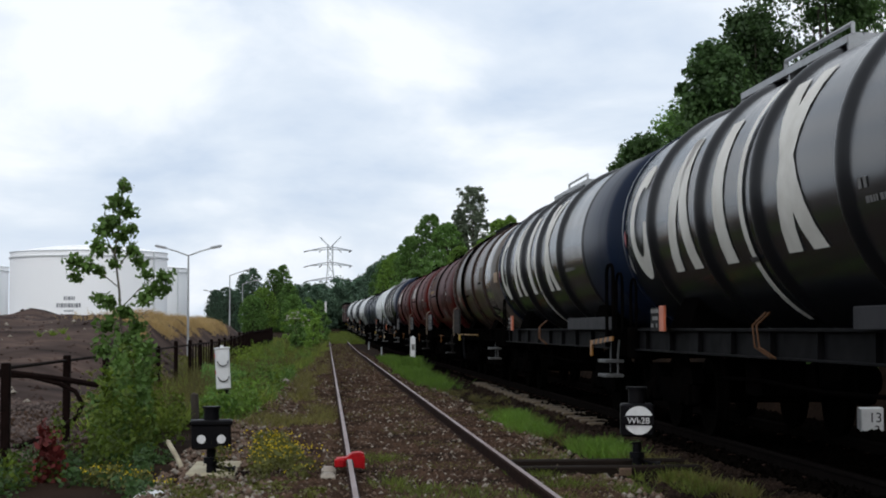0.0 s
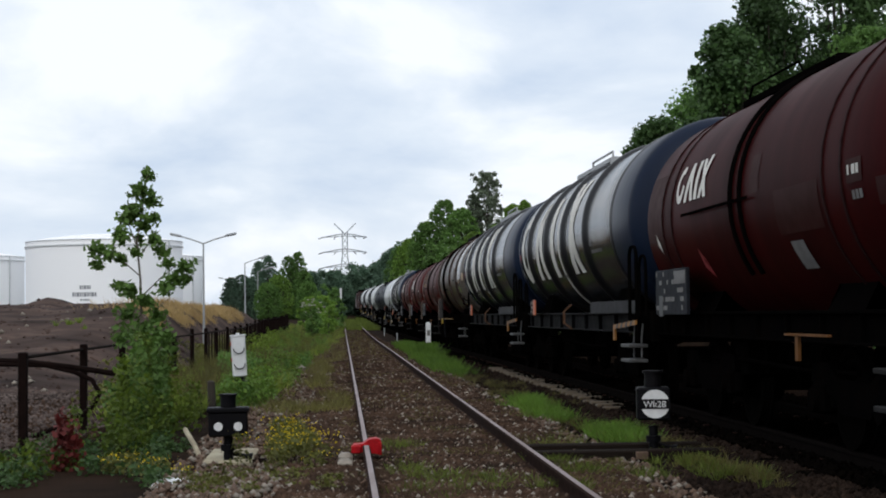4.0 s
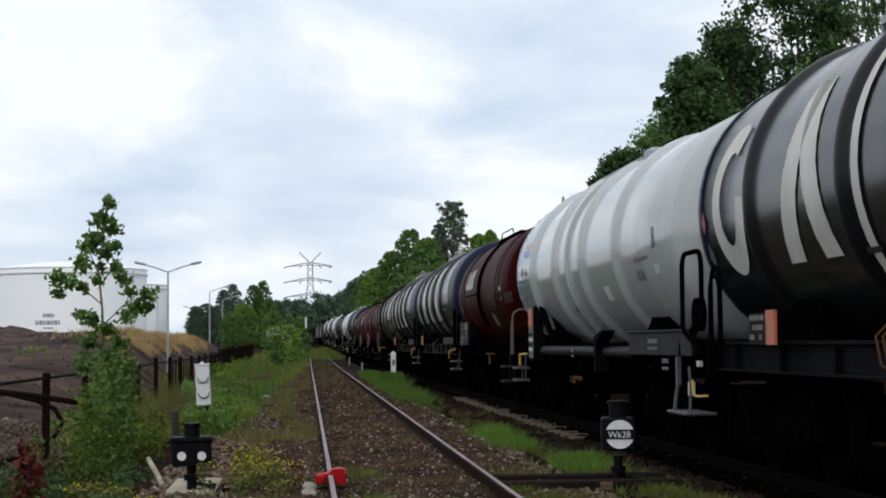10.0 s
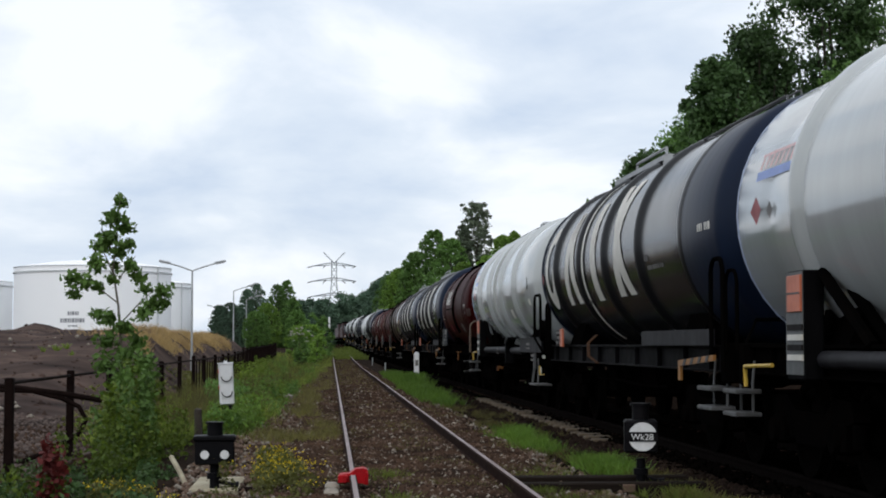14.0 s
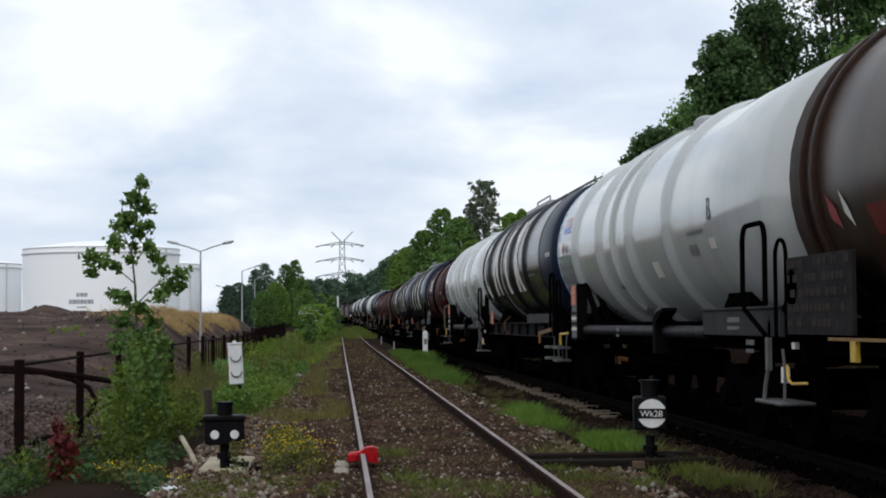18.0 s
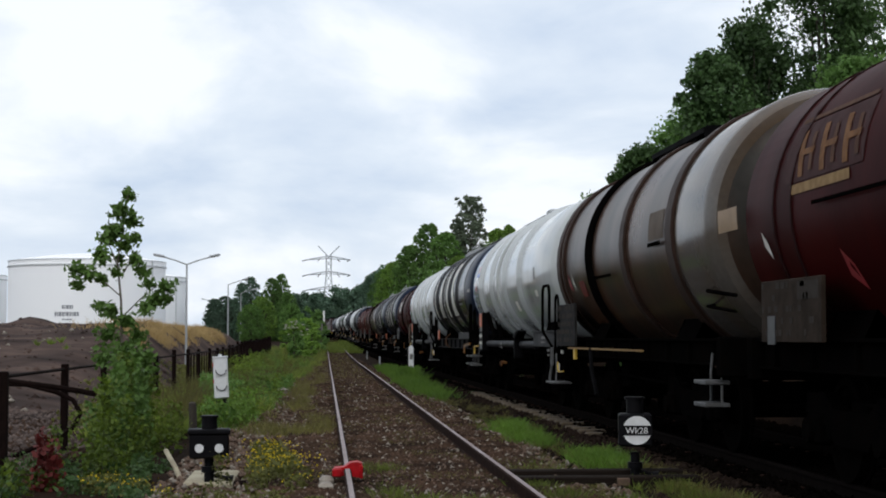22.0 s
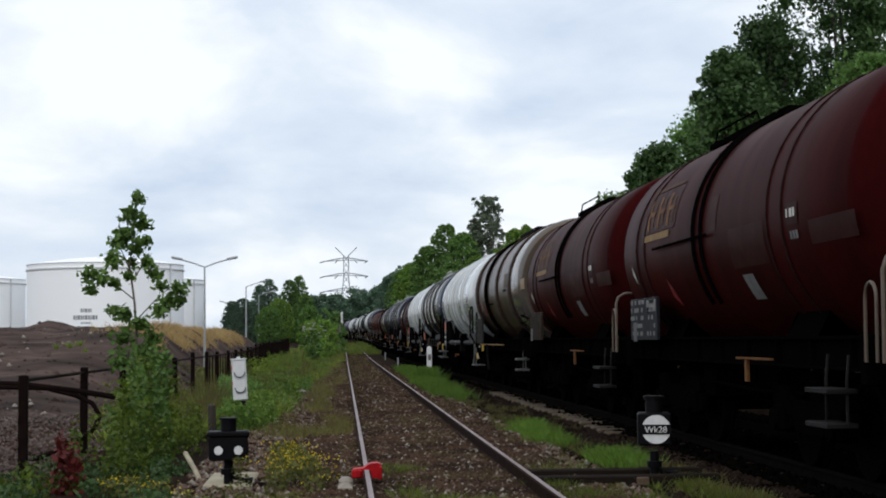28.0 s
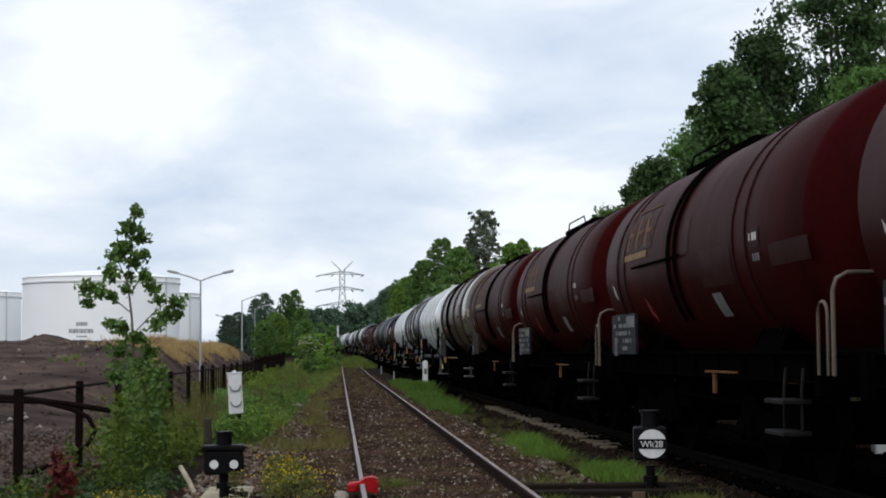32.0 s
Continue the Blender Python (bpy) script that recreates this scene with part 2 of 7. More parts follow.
STREAK = (0.35, 2.2, 0.12)  # dirt that runs down a tank's side
M = {
    "tank_black": mat("dark_grey_tank_paint", (0.012, 0.0130, 0.0155), 0.21, 0, (0.018, 0.017, 0.0155), 2.0, 0.55, 30, 0.12, stretch=STREAK, gloss_var=0.06, spec=0.27),
    "hoop_black": mat("black_hoop_paint", (0.0065, 0.007, 0.0085), 0.32, 0, (0.010, 0.009, 0.009), 3.0, 0.5, 30, 0.1, spec=0.2),
    "tank_navy": mat("navy_tank_paint", (0.007, 0.0135, 0.032), 0.36, 0, (0.008, 0.012, 0.023), 2.0, 0.5, 30, 0.1, stretch=STREAK, spec=0.12),
    "tank_grey": mat("light_grey_tank_paint", (0.43, 0.45, 0.445), 0.11, 0, (0.33, 0.34, 0.325), 1.2, 0.45, 30, 0.06, stretch=STREAK, gloss_var=0.04, spec=0.9),
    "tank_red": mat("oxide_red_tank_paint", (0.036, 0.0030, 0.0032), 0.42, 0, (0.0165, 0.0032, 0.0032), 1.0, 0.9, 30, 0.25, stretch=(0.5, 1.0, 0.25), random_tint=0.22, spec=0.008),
    # lit copy of the red above, for wagons that get more light
    "tank_red_lit": mat("lit_red_tank_paint", (0.085, 0.013, 0.011), 0.42, 0, (0.045, 0.008, 0.007), 0.8, 0.8, 30, 0.2, stretch=(0.5, 1.0, 0.25), random_tint=0.3, spec=0.02),
    "stain_brown": mat("brown_stained_field", (0.075, 0.048, 0.027), 0.5, 0, (0.05, 0.034, 0.022), 3, 0.6, spec=0.05),
    "tank_soiled": mat("soiled_grey_tank_paint", (0.046, 0.021, 0.011), 0.3, 0, (0.026, 0.0245, 0.021), 1.1, 0.95, 14, 0.45, stretch=(0.5, 0.9, 0.4), spec=0.09),
    "band_soiled": mat("rust_brown_band", (0.030, 0.015, 0.010), 0.6, 0, (0.018, 0.011, 0.008), 5, 0.7, spec=0.12),
    "white_mark": mat("off_white_marking", (0.62, 0.60, 0.54), 0.5, 0, (0.45, 0.42, 0.36), 3, 0.5),
    "grey_mark": mat("faded_grey_marking", (0.17, 0.165, 0.16), 0.6, 0, (0.10, 0.095, 0.09), 8, 0.5, spec=0.12),
    "faint_mark": mat("nearly_lost_marking", (0.042, 0.036, 0.031), 0.8, 0, (0.028, 0.024, 0.021), 8, 0.6, spec=0.03),
    "sand_mark": mat("faded_sand_marking", (0.15, 0.068, 0.024), 0.6, 0, (0.075, 0.032, 0.015), 8, 0.7, spec=0.04),
    "ochre_mark": mat("ochre_patch", (0.22, 0.12, 0.035), 0.5, 0, (0.15, 0.085, 0.03), 5, 0.5),
    "red_mark": mat("red_diamond_paint", (0.27, 0.018, 0.022), 0.5),
    "blue_mark": mat("blue_stripe_paint", (0.22, 0.31, 0.62), 0.5),
    "orange": mat("orange_placard", (0.50, 0.13, 0.06), 0.5, fine_mix=0.05),
    "black_mark": mat("black_lettering", (0.015, 0.015, 0.017), 0.5),
    "rim_blue": mat("pale_blue_edge", (0.3, 0.36, 0.5), 0.5),
    # near-black frames and wheels: underside shade is put into the colour
    "frame": mat("shade_black_underframe", (0.0020, 0.0019, 0.0019), 0.85, 0, (0.0036, 0.0028, 0.0024), 4, 0.6, bump=0.2, spec=0.0),
    "frame_grey": mat("shade_dark_grey_underframe", (0.0052, 0.0052, 0.0058), 0.7, 0, (0.0025, 0.0025, 0.0025), 3, 0.7, spec=0.01),
    "wheel": mat("shade_dark_wheel_steel", (0.004, 0.0036, 0.0032), 0.8, 0.0, (0.0025, 0.0022, 0.002), 6, 0.6, spec=0.0),
    "step": mat("pale_step_steel", (0.075, 0.077, 0.08), 0.6, 0.1, (0.04, 0.036, 0.032), 8, 0.6),
    "plate_grey": mat("grey_side_plate", (0.014, 0.0135, 0.016), 0.6, 0, (0.010, 0.010, 0.011), 5, 0.6, spec=0.1),
    # the sole bar's grey is darkened for underside shade too
    "sole_grey": mat("shade_dark_sole_bar", (0.0055, 0.0053, 0.006), 0.7, 0, (0.0025, 0.0025, 0.0026), 4, 0.7, spec=0.03),
    "amber": mat("amber_handle_paint", (0.26, 0.11, 0.016), 0.55, 0, (0.16, 0.065, 0.012), 9, 0.5),
    "hose": mat("orange_brown_hose", (0.07, 0.032, 0.014), 0.6, 0, (0.04, 0.018, 0.009), 9, 0.6, spec=0.1),
    "dark_step": mat("dark_step_steel", (0.013, 0.012, 0.0115), 0.7, 0, (0.007, 0.0065, 0.006), 8, 0.6, spec=0.1),
    "post_grey": mat("grey_painted_end_plate", (0.085, 0.09, 0.09), 0.6, 0, (0.05, 0.052, 0.05), 7, 0.6),
    "rail_top": mat("worn_rail_head", (0.25, 0.195, 0.19), 0.5, 0.1, (0.14, 0.095, 0.085), 8, 0.7, spec=0.25, stretch=(1, 0.1, 1)),
    # rails under the train: its shade is put into this dark colour
    "rail_shade_dark": mat("shade_dark_rail_head", (0.008, 0.0066, 0.006), 0.7, 0.0, (0.005, 0.0042, 0.004), 8, 0.6, spec=0.0),
    "rail_rust": mat("rusty_rail_side", (0.024, 0.0115, 0.0085), 0.95, 0, (0.011, 0.006, 0.005), 9, 0.6, bump=0.3, spec=0.04),
    "yellow": mat("yellow_paint", (0.5, 0.32, 0.025), 0.5, 0, (0.3, 0.2, 0.04), 9, 0.5),
    "galv": mat("galvanised_steel", (0.36, 0.375, 0.39), 0.55, 0.15, (0.28, 0.28, 0.28), 5, 0.5),
    "board_grey": mat("grimy_data_board", (0.024, 0.023, 0.023), 0.8, 0, (0.014, 0.013, 0.013), 7, 0.7, spec=0.03),
    "board_soiled": mat("brown_soiled_board", (0.034, 0.025, 0.019), 0.8, 0, (0.018, 0.013, 0.010), 6, 0.7, spec=0.03),
    "board_dark": mat("dark_data_board", (0.015, 0.017, 0.022), 0.6, 0, (0.011, 0.011, 0.013), 7, 0.6, spec=0.04),
    "pink_mark": mat("faded_red_stripe_paint", (0.62, 0.34, 0.33), 0.5, 0, (0.6, 0.55, 0.55), 9, 0.7),
    "reflector": mat("white_reflector", (0.9, 0.9, 0.9), 0.15),
    "seam_red": mat("dark_red_weld_seam", (0.02, 0.007, 0.007), 0.6, spec=0.02),
    "sand_light": mat("pale_sand_marking", (0.25, 0.16, 0.07), 0.6, 0, (0.16, 0.095, 0.045), 8, 0.7, spec=0.04),
    "sand_dim": mat("dim_sand_marking", (0.075, 0.032, 0.015), 0.6, 0, (0.04, 0.018, 0.011), 8, 0.6, spec=0.04),
    "faded_red": mat("faded_red_repaint", (0.034, 0.0090, 0.0080), 0.45, 0, (0.026, 0.0085, 0.0075), 5, 0.6, spec=0.012),
    "primer": mat("orange_red_primer", (0.12, 0.016, 0.012), 0.5, spec=0.1),
    "tank_cream": mat("pale_cream_tank_paint", (0.085, 0.078, 0.070), 0.2, 0, (0.065, 0.037, 0.015), 0.7, 0.95, 24, 0.2, stretch=(0.6, 0.9, 0.7)),
    "cream_rail": mat("cream_handrail_paint", (0.10, 0.07, 0.048), 0.5, 0, (0.07, 0.05, 0.035), 9, 0.5),
}


# ---------------------------------------------------------------- the lie of the land
def rise(y):
    """The line climbs gently past 80 m and levels out past 280 m."""
    d = min(100.0, max(0.0, y - 180))
    return 5.4e-5 * max(0.0, min(y, 180) - 80) ** 2 + 0.0108 * d - 5.4e-5 * d ** 2


def line_x(y):
    """Centre of the train's track: straight, then a wide curve to the left."""
    return 5.40 - 4.7e-4 * max(0.0, y - 250) ** 2


def siding_x(y):
    """Centre of the siding's track, which closes on the train's."""
    return 0.97 + 0.0068 * y


def text_mesh(txt, size, material=None):
    cu = bpy.data.curves.new("text", "FONT")
    cu.body, cu.size, cu.extrude = txt, size, 0.002
    ob = bpy.data.objects.new("text", cu)
    me = bpy.data.meshes.new_from_object(ob)
    bpy.data.objects.remove(ob)
    me.materials.clear()
    me.materials.append(material or M["blue_mark"])
    return me


# ---------------------------------------------------------------- ground
M["soil"] = mat("stony_soil", (0.024, 0.0138, 0.0090), 0.95, 0, (0.0065, 0.005, 0.0037), 0.9, 0.8, 22, 0.55, bump=0.7, bump_scale=18, spec=0.02)
M["dirt"] = mat("brown_heaped_earth", (0.080, 0.053, 0.043), 0.95, 0, (0.015, 0.010, 0.009), 0.55, 0.95, 2.2, 0.75, bump=1.0, bump_scale=2.2, spec=0.05)
M["stone"] = mat("ballast_stone", (0.056, 0.033, 0.0215), 0.9, 0, (0.013, 0.009, 0.007), 1.3, 0.8, random_tint=0.85, spec=0.05)
M["dark_stone"] = mat("dark_brown_stone", (0.027, 0.0175, 0.013), 0.9, 0, (0.008, 0.0055, 0.0045), 1.3, 0.8, random_tint=0.85, spec=0.03)
M["pale_stone"] = mat("pale_stone", (0.28, 0.245, 0.20), 0.85, 0, (0.13, 0.11, 0.09), 7, 0.6, random_tint=0.35, bump=0.4)
M["grey_rubble"] = mat("grey_pink_rubble", (0.135, 0.105, 0.094), 0.9, 0, (0.05, 0.037, 0.033), 2.5, 0.8, random_tint=0.6, spec=0.05)
M["rust_stone"] = mat("rusty_stone", (0.12, 0.075, 0.05), 0.9, 0, (0.06, 0.036, 0.025), 7, 0.6, random_tint=0.4)
M["concrete"] = mat("weathered_concrete", (0.36, 0.32, 0.22), 0.9, 0, (0.22, 0.18, 0.12), 4, 0.7, 30, 0.3, bump=0.3)
M["old_concrete"] = mat("dark_concrete_sleeper", (0.075, 0.053, 0.030), 0.9, 0, (0.03, 0.022, 0.014), 5, 0.7, 30, 0.3, bump=0.3)
M["timber"] = mat("tarred_timber", (0.018, 0.013, 0.010), 0.9, 0, (0.008, 0.0065, 0.0055), 6, 0.6, 40, 0.4, bump=0.5, stretch=(0.3, 3, 3), spec=0.05)
M["white_paint"] = mat("white_painted_steel", (0.68, 0.69, 0.70), 0.45, 0, (0.5, 0.5, 0.5), 6, 0.4)
M["black_paint"] = mat("black_enamel", (0.0042, 0.0042, 0.0055), 0.5, 0, (0.008, 0.007, 0.007), 6, 0.5, spec=0.06)
M["lamp_white"] = mat("opal_white_disc", (0.72, 0.72, 0.72), 0.4)
M["red_paint"] = mat("red_enamel", (0.40, 0.006, 0.010), 0.5, 0, (0.20, 0.006, 0.009), 14, 0.6, bump=0.15, spec=0.12)
M["fence_rust"] = mat("rusty_fence_steel", (0.010, 0.0055, 0.0046), 0.9, 0, (0.0045, 0.003, 0.0027), 9, 0.6, bump=0.4, spec=0.05)
M["white_tank"] = mat("white_storage_tank_paint", (0.95, 0.955, 0.96), 0.5, 0, (0.92, 0.93, 0.935), 0.05, 0.5, 1, 0.04)
M["roof_white"] = mat("white_tank_roof", (0.93, 0.93, 0.94), 0.5, 0, (0.9, 0.9, 0.91), 0.08, 0.4, 1, 0.04)
M["tank_trim"] = mat("pale_tank_trim", (0.62, 0.64, 0.65), 0.6)
M["tank_writing"] = mat("faded_grey_tank_writing", (0.26, 0.27, 0.29), 0.7)
M["pylon"] = mat("grey_pylon_steel", (0.28, 0.31, 0.34), 0.6, 0.3)
M["insulator"] = mat("dark_insulator", (0.03, 0.032, 0.035), 0.4)
M["sapling_bark"] = mat("grey_green_young_bark", (0.12, 0.105, 0.075), 0.8, 0, (0.07, 0.06, 0.045), 9, 0.6)
M["bark"] = mat("brown_bark", (0.045, 0.035, 0.026), 0.9, 0, (0.02, 0.016, 0.012), 7, 0.6, bump=0.6, stretch=(1, 1, 0.25))


def leaf_mat(name, c, d, tr=0.25, tint=0.45):
    return mat(name, c, 0.6, 0, d, 0.6, 0.7, 4, 0.25, translucent=tr, random_tint=tint, spec=0.3)


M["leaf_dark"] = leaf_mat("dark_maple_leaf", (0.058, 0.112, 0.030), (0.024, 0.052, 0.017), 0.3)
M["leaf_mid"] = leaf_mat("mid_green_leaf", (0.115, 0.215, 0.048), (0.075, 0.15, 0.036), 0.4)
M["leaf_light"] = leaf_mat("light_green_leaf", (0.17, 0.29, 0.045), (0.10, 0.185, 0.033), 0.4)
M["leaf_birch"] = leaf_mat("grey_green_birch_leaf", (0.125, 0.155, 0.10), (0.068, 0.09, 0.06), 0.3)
# distance haze put into the colour: bluer than the nearer leaves
M["leaf_far"] = leaf_mat("haze_blue_wood_leaf", (0.085, 0.145, 0.090), (0.058, 0.105, 0.068), 0.3)
M["leaf_sapling"] = leaf_mat("sapling_leaf", (0.085, 0.155, 0.030), (0.04, 0.08, 0.018), 0.3)
M["weed"] = leaf_mat("weed_leaf", (0.13, 0.19, 0.021), (0.045, 0.075, 0.011), 0.38, 0.7)
M["grass"] = leaf_mat("green_grass", (0.19, 0.245, 0.04), (0.09, 0.13, 0.022), 0.42, 0.6)
M["grass_bright"] = leaf_mat("bright_grass", (0.10, 0.185, 0.022), (0.05, 0.10, 0.014), 0.35, 0.6)
M["grass_dry"] = leaf_mat("dry_grass", (0.44, 0.31, 0.13), (0.25, 0.16, 0.075), 0.3)
M["grass_olive"] = leaf_mat("olive_grass", (0.13, 0.118, 0.032), (0.06, 0.055, 0.017), 0.35, 0.6)
M["groundsel"] = leaf_mat("olive_groundsel_leaf", (0.12, 0.125, 0.028), (0.06, 0.065, 0.018), 0.3)
M["flower_yellow"] = leaf_mat("yellow_petal", (0.68, 0.52, 0.02), (0.45, 0.34, 0.02), 0.3)
M["flower_white"] = leaf_mat("cream_blossom", (0.42, 0.42, 0.33), (0.3, 0.3, 0.22), 0.2)
M["leaf_red"] = leaf_mat("red_dock_leaf", (0.13, 0.014, 0.013), (0.07, 0.012, 0.010), 0.2)

RNG = np.random.default_rng(7)


def quads_mesh(name, P, material):
    """A mesh of separate quads from an array of (n, 4, 3) corners."""
    n = len(P)
    me = bpy.data.meshes.new(name)
    me.vertices.add(4 * n)
    me.vertices.foreach_set("co", P.astype(np.float32).ravel())
    me.loops.add(4 * n)
    me.loops.foreach_set("vertex_index", np.arange(4 * n, dtype=np.int32))
    me.polygons.add(n)
    me.polygons.foreach_set("loop_start", np.arange(0, 4 * n, 4, dtype=np.int32))
    me.materials.append(material)
    me.update(calc_edges=True)
    me.validate()
    return me


def unit(n):
    v = RNG.normal(size=(n, 3))
    return v / np.linalg.norm(v, axis=1, keepdims=True)


def leaf_quads(C, size):
    """Leaf-shaped quads of the given lengths round the points C, turned at random but mostly facing up and out."""
    n = len(C)
    a = unit(n)
    b = np.cross(a, unit(n))
    b /= np.linalg.norm(b, axis=1, keepdims=True) + 1e-9
    s = (size * RNG.uniform(0.6, 1.3, n))[:, None]
    return np.stack([C - a * s * 0.5, C + b * s * 0.33 + a * s * 0.05, C + a * s * 0.5, C - b * s * 0.33 + a * s * 0.05], 1)


def blade_quads(X, Y, Z, h, wd, lean=0.35):
    """Grass blades, each a narrow quad that leans and tapers."""
    n = len(X)
    base = np.stack([X, Y, Z], 1)
    ang = RNG.uniform(0, 2 * np.pi, n)
    side = np.stack([np.cos(ang), np.sin(ang), np.zeros(n)], 1) * (wd * RNG.uniform(0.6, 1.4, n))[:, None] / 2
    d = RNG.normal(size=(n, 2)) * lean
    hh = h * RNG.uniform(0.5, 1.25, n)
    tip = base + np.stack([d[:, 0] * hh, d[:, 1] * hh, hh], 1)
    return np.stack([base - side, base + side, tip + side * 0.25, tip - side * 0.25], 1)


def gz(y):
    d = np.clip(np.asarray(y) - 180.0, 0.0, 100.0)
    return -0.22 + 5.4e-5 * np.maximum(0.0, np.minimum(y, 180) - 80) ** 2 + 0.0108 * d - 5.4e-5 * d ** 2


def build_ground():
    xs = [-900, -500, -250, -120, -60, -30, -15, -8, -4, -2, 0, 2, 4, 6, 8, 12, 20, 40, 80, 160, 300, 600, 1000]
    ys = [-200, -60, -20, 0, 10, 20, 30, 40, 60, 80, 100, 120, 140, 160, 180, 200, 230, 260, 300, 340, 400, 500, 700, 1000, 2000, 4000]
    g, n = G(), len(xs)
    g.add([(x, y, float(gz(min(y, 340)))) for y in ys for x in xs],
          [(j * n + i, j * n + i + 1, (j + 1) * n + i + 1, (j + 1) * n + i) for j in range(len(ys) - 1) for i in range(n - 1)])
    tagged(part("ground", g, M["soil"]), "dark stony railway ground with weeds", "ground", kind="structure")


build_ground()


def smooth(k):
    k = min(1.0, max(0.0, k))
    return k * k * (3 - 2 * k)


def mound_z(x, y):
    """The heaped earth beyond the fence."""
    front = smooth((y - 27 + 0.06 * x) / 36) * smooth((150 - y) / 30)
    side = smooth((-3.9 - x) / 3.2)
    z = 2.05 * front * side
    z += 0.30 * math.exp(-((x + 11.9) / 0.75) ** 2 - ((y - 70) / 3) ** 2)
    z += 0.16 * noise.noise((x * 0.35, y * 0.18, 0)) * front + (0.10 * noise.noise((x * 0.9, y * 0.5, 3)) + 0.07 * abs(noise.noise((x * 1.7, y * 1.1, 8)))) * (0.35 + front)
    return -0.30 + z


def build_mound():
    xs = [-80, -60, -45, -35, -28] + [-24 + 0.45 * k for k in range(46)]
    ys = [24 + 0.8 * k for k in range(95)] + [101 + 4 * k for k in range(16)]
    g, n = G(), len(xs)
    g.add([(x, y, mound_z(x, y)) for y in ys for x in xs],
          [(j * n + i, j * n + i + 1, (j + 1) * n + i + 1, (j + 1) * n + i) for j in range(len(ys) - 1) for i in range(n - 1)])
    tagged(part("earth_mound", g, M["dirt"]), "long heap of bare brown earth beyond the fence", "mound", kind="structure")


build_mound()


# ---------------------------------------------------------------- tracks
def rail(fx, off, y0, y1, step, top="rail_top"):
    """A flat-bottomed rail that follows a track's centre line."""
    prof = [(-0.07, -0.172), (0.07, -0.172), (0.07, -0.16), (0.012, -0.13), (0.012, -0.045), (0.036, -0.035), (0.036, -0.012), (0.022, 0.0), (-0.022, 0.0), (-0.036, -0.012), (-0.036, -0.035), (-0.012, -0.045), (-0.012, -0.13), (-0.07, -0.16)]
    g, n = G(), len(prof)
    ys = [y0 + (y1 - y0) * k / step for k in range(step + 1)]
    g.add([(fx(y) + off + px, y, rise(y) + pz) for y in ys for px, pz in prof],
          [(i * n + k, (i + 1) * n + k, (i + 1) * n + (k + 1) % n, i * n + (k + 1) % n) for i in range(step) for k in range(n)])
    me = g.mesh("rail", M["rail_rust" if top == "rail_top" else "rail_shade_dark"], 30)
    me.materials.append(M[top])
    me.polygons.foreach_set("material_index", [1 if k % n == 7 else 0 for k in range(len(me.polygons))])
    return me


TRACKS = {}
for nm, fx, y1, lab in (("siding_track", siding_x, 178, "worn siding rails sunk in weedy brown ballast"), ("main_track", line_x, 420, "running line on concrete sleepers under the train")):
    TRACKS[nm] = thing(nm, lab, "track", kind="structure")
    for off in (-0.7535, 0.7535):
        part("rail", rail(fx, off, -40, y1, 70, "rail_top" if fx is siding_x else "rail_shade_dark"), None, TRACKS[nm])


# ---------------------------------------------------------------- plants
def clump_points(cx, cy, cz, r, n, flat=0.75):
    v = unit(n) * (r * np.minimum(np.abs(RNG.normal(0, 0.55, n)), 1.05))[:, None]
    v[:, 2] *= flat
    return v + np.array([cx, cy, cz])


def tree(name, label, x, y, h, spread, base, clumps, leaves, size, material, seed, shape="oval", trunk=0.16, z0=None, lean=0.0, group="", clump=(0.12, 0.34), fill=0.0):
    """A tapered trunk with limbs, and a crown of leaf clumps with gaps."""
    rnd = random.Random(seed)
    z0 = float(gz(min(y, 340))) - 0.1 if z0 is None else z0
    t = thing(name, label, "tree" if "tree" in name or "birch" in name else "bush", (x, y, z0), group)
    g = G()
    top = h * 0.9
    pts = [(lean * h * k / 6 * k / 6 + rnd.uniform(-1, 1) * 0.02 * h * k / 6, rnd.uniform(-1, 1) * 0.02 * h * k / 6, top * k / 6) for k in range(7)]
    g.tube(pts, [trunk * (1 - 0.85 * k / 6) for k in range(7)], 8)
    C = []
    for i in range(clumps):
        k = (i + rnd.random()) / clumps
        z = base + (h - base) * k
        if shape == "oval":
            r = spread * math.sqrt(max(0.03, 1 - (2 * k - 0.9) ** 2 / 1.25))
        elif shape == "cone":
            r = spread * (1.0 - k) ** 0.7 + 0.08 * spread
        else:
            r = spread * (1 - 0.5 * k)
        a = rnd.uniform(0, 2 * math.pi)
        d = r * rnd.uniform(0.1, 1.0) ** 0.6
        px, py = lean * h * k * k + d * math.cos(a), d * math.sin(a)
        cr = spread * rnd.uniform(*clump)
        C.append(clump_points(px, py, z, cr, leaves))
        if i % 3 == 0:
            q = min(5, int(z / top * 6 * 0.7))
            s = Vector(pts[q])
            g.tube([s, s.lerp(Vector((px, py, z)), 0.5) + Vector((0, 0, -0.04 * h)), (px, py, z)], [trunk * 0.35, trunk * 0.2, trunk * 0.07], 5)
    part("trunk", g, M["bark"], t)
    n = int(fill * clumps * leaves)
    k = RNG.uniform(0, 1, n)
    r = spread * np.sqrt(np.maximum(0.03, 1 - (2 * k - 0.9) ** 2 / 1.25)) * (1 - 0.35 * (shape != "oval") * k) * RNG.uniform(0, 1.08, n) ** 0.5
    a = RNG.uniform(0, 6.28, n)
    C.append(np.stack([r * np.cos(a) + lean * h * k * k, r * np.sin(a), base + (h - base) * k], 1))
    C = np.concatenate(C)
    crown = part("crown", quads_mesh("crown", leaf_quads(C, np.full(len(C), size)), M[material]), None, t)
    return t


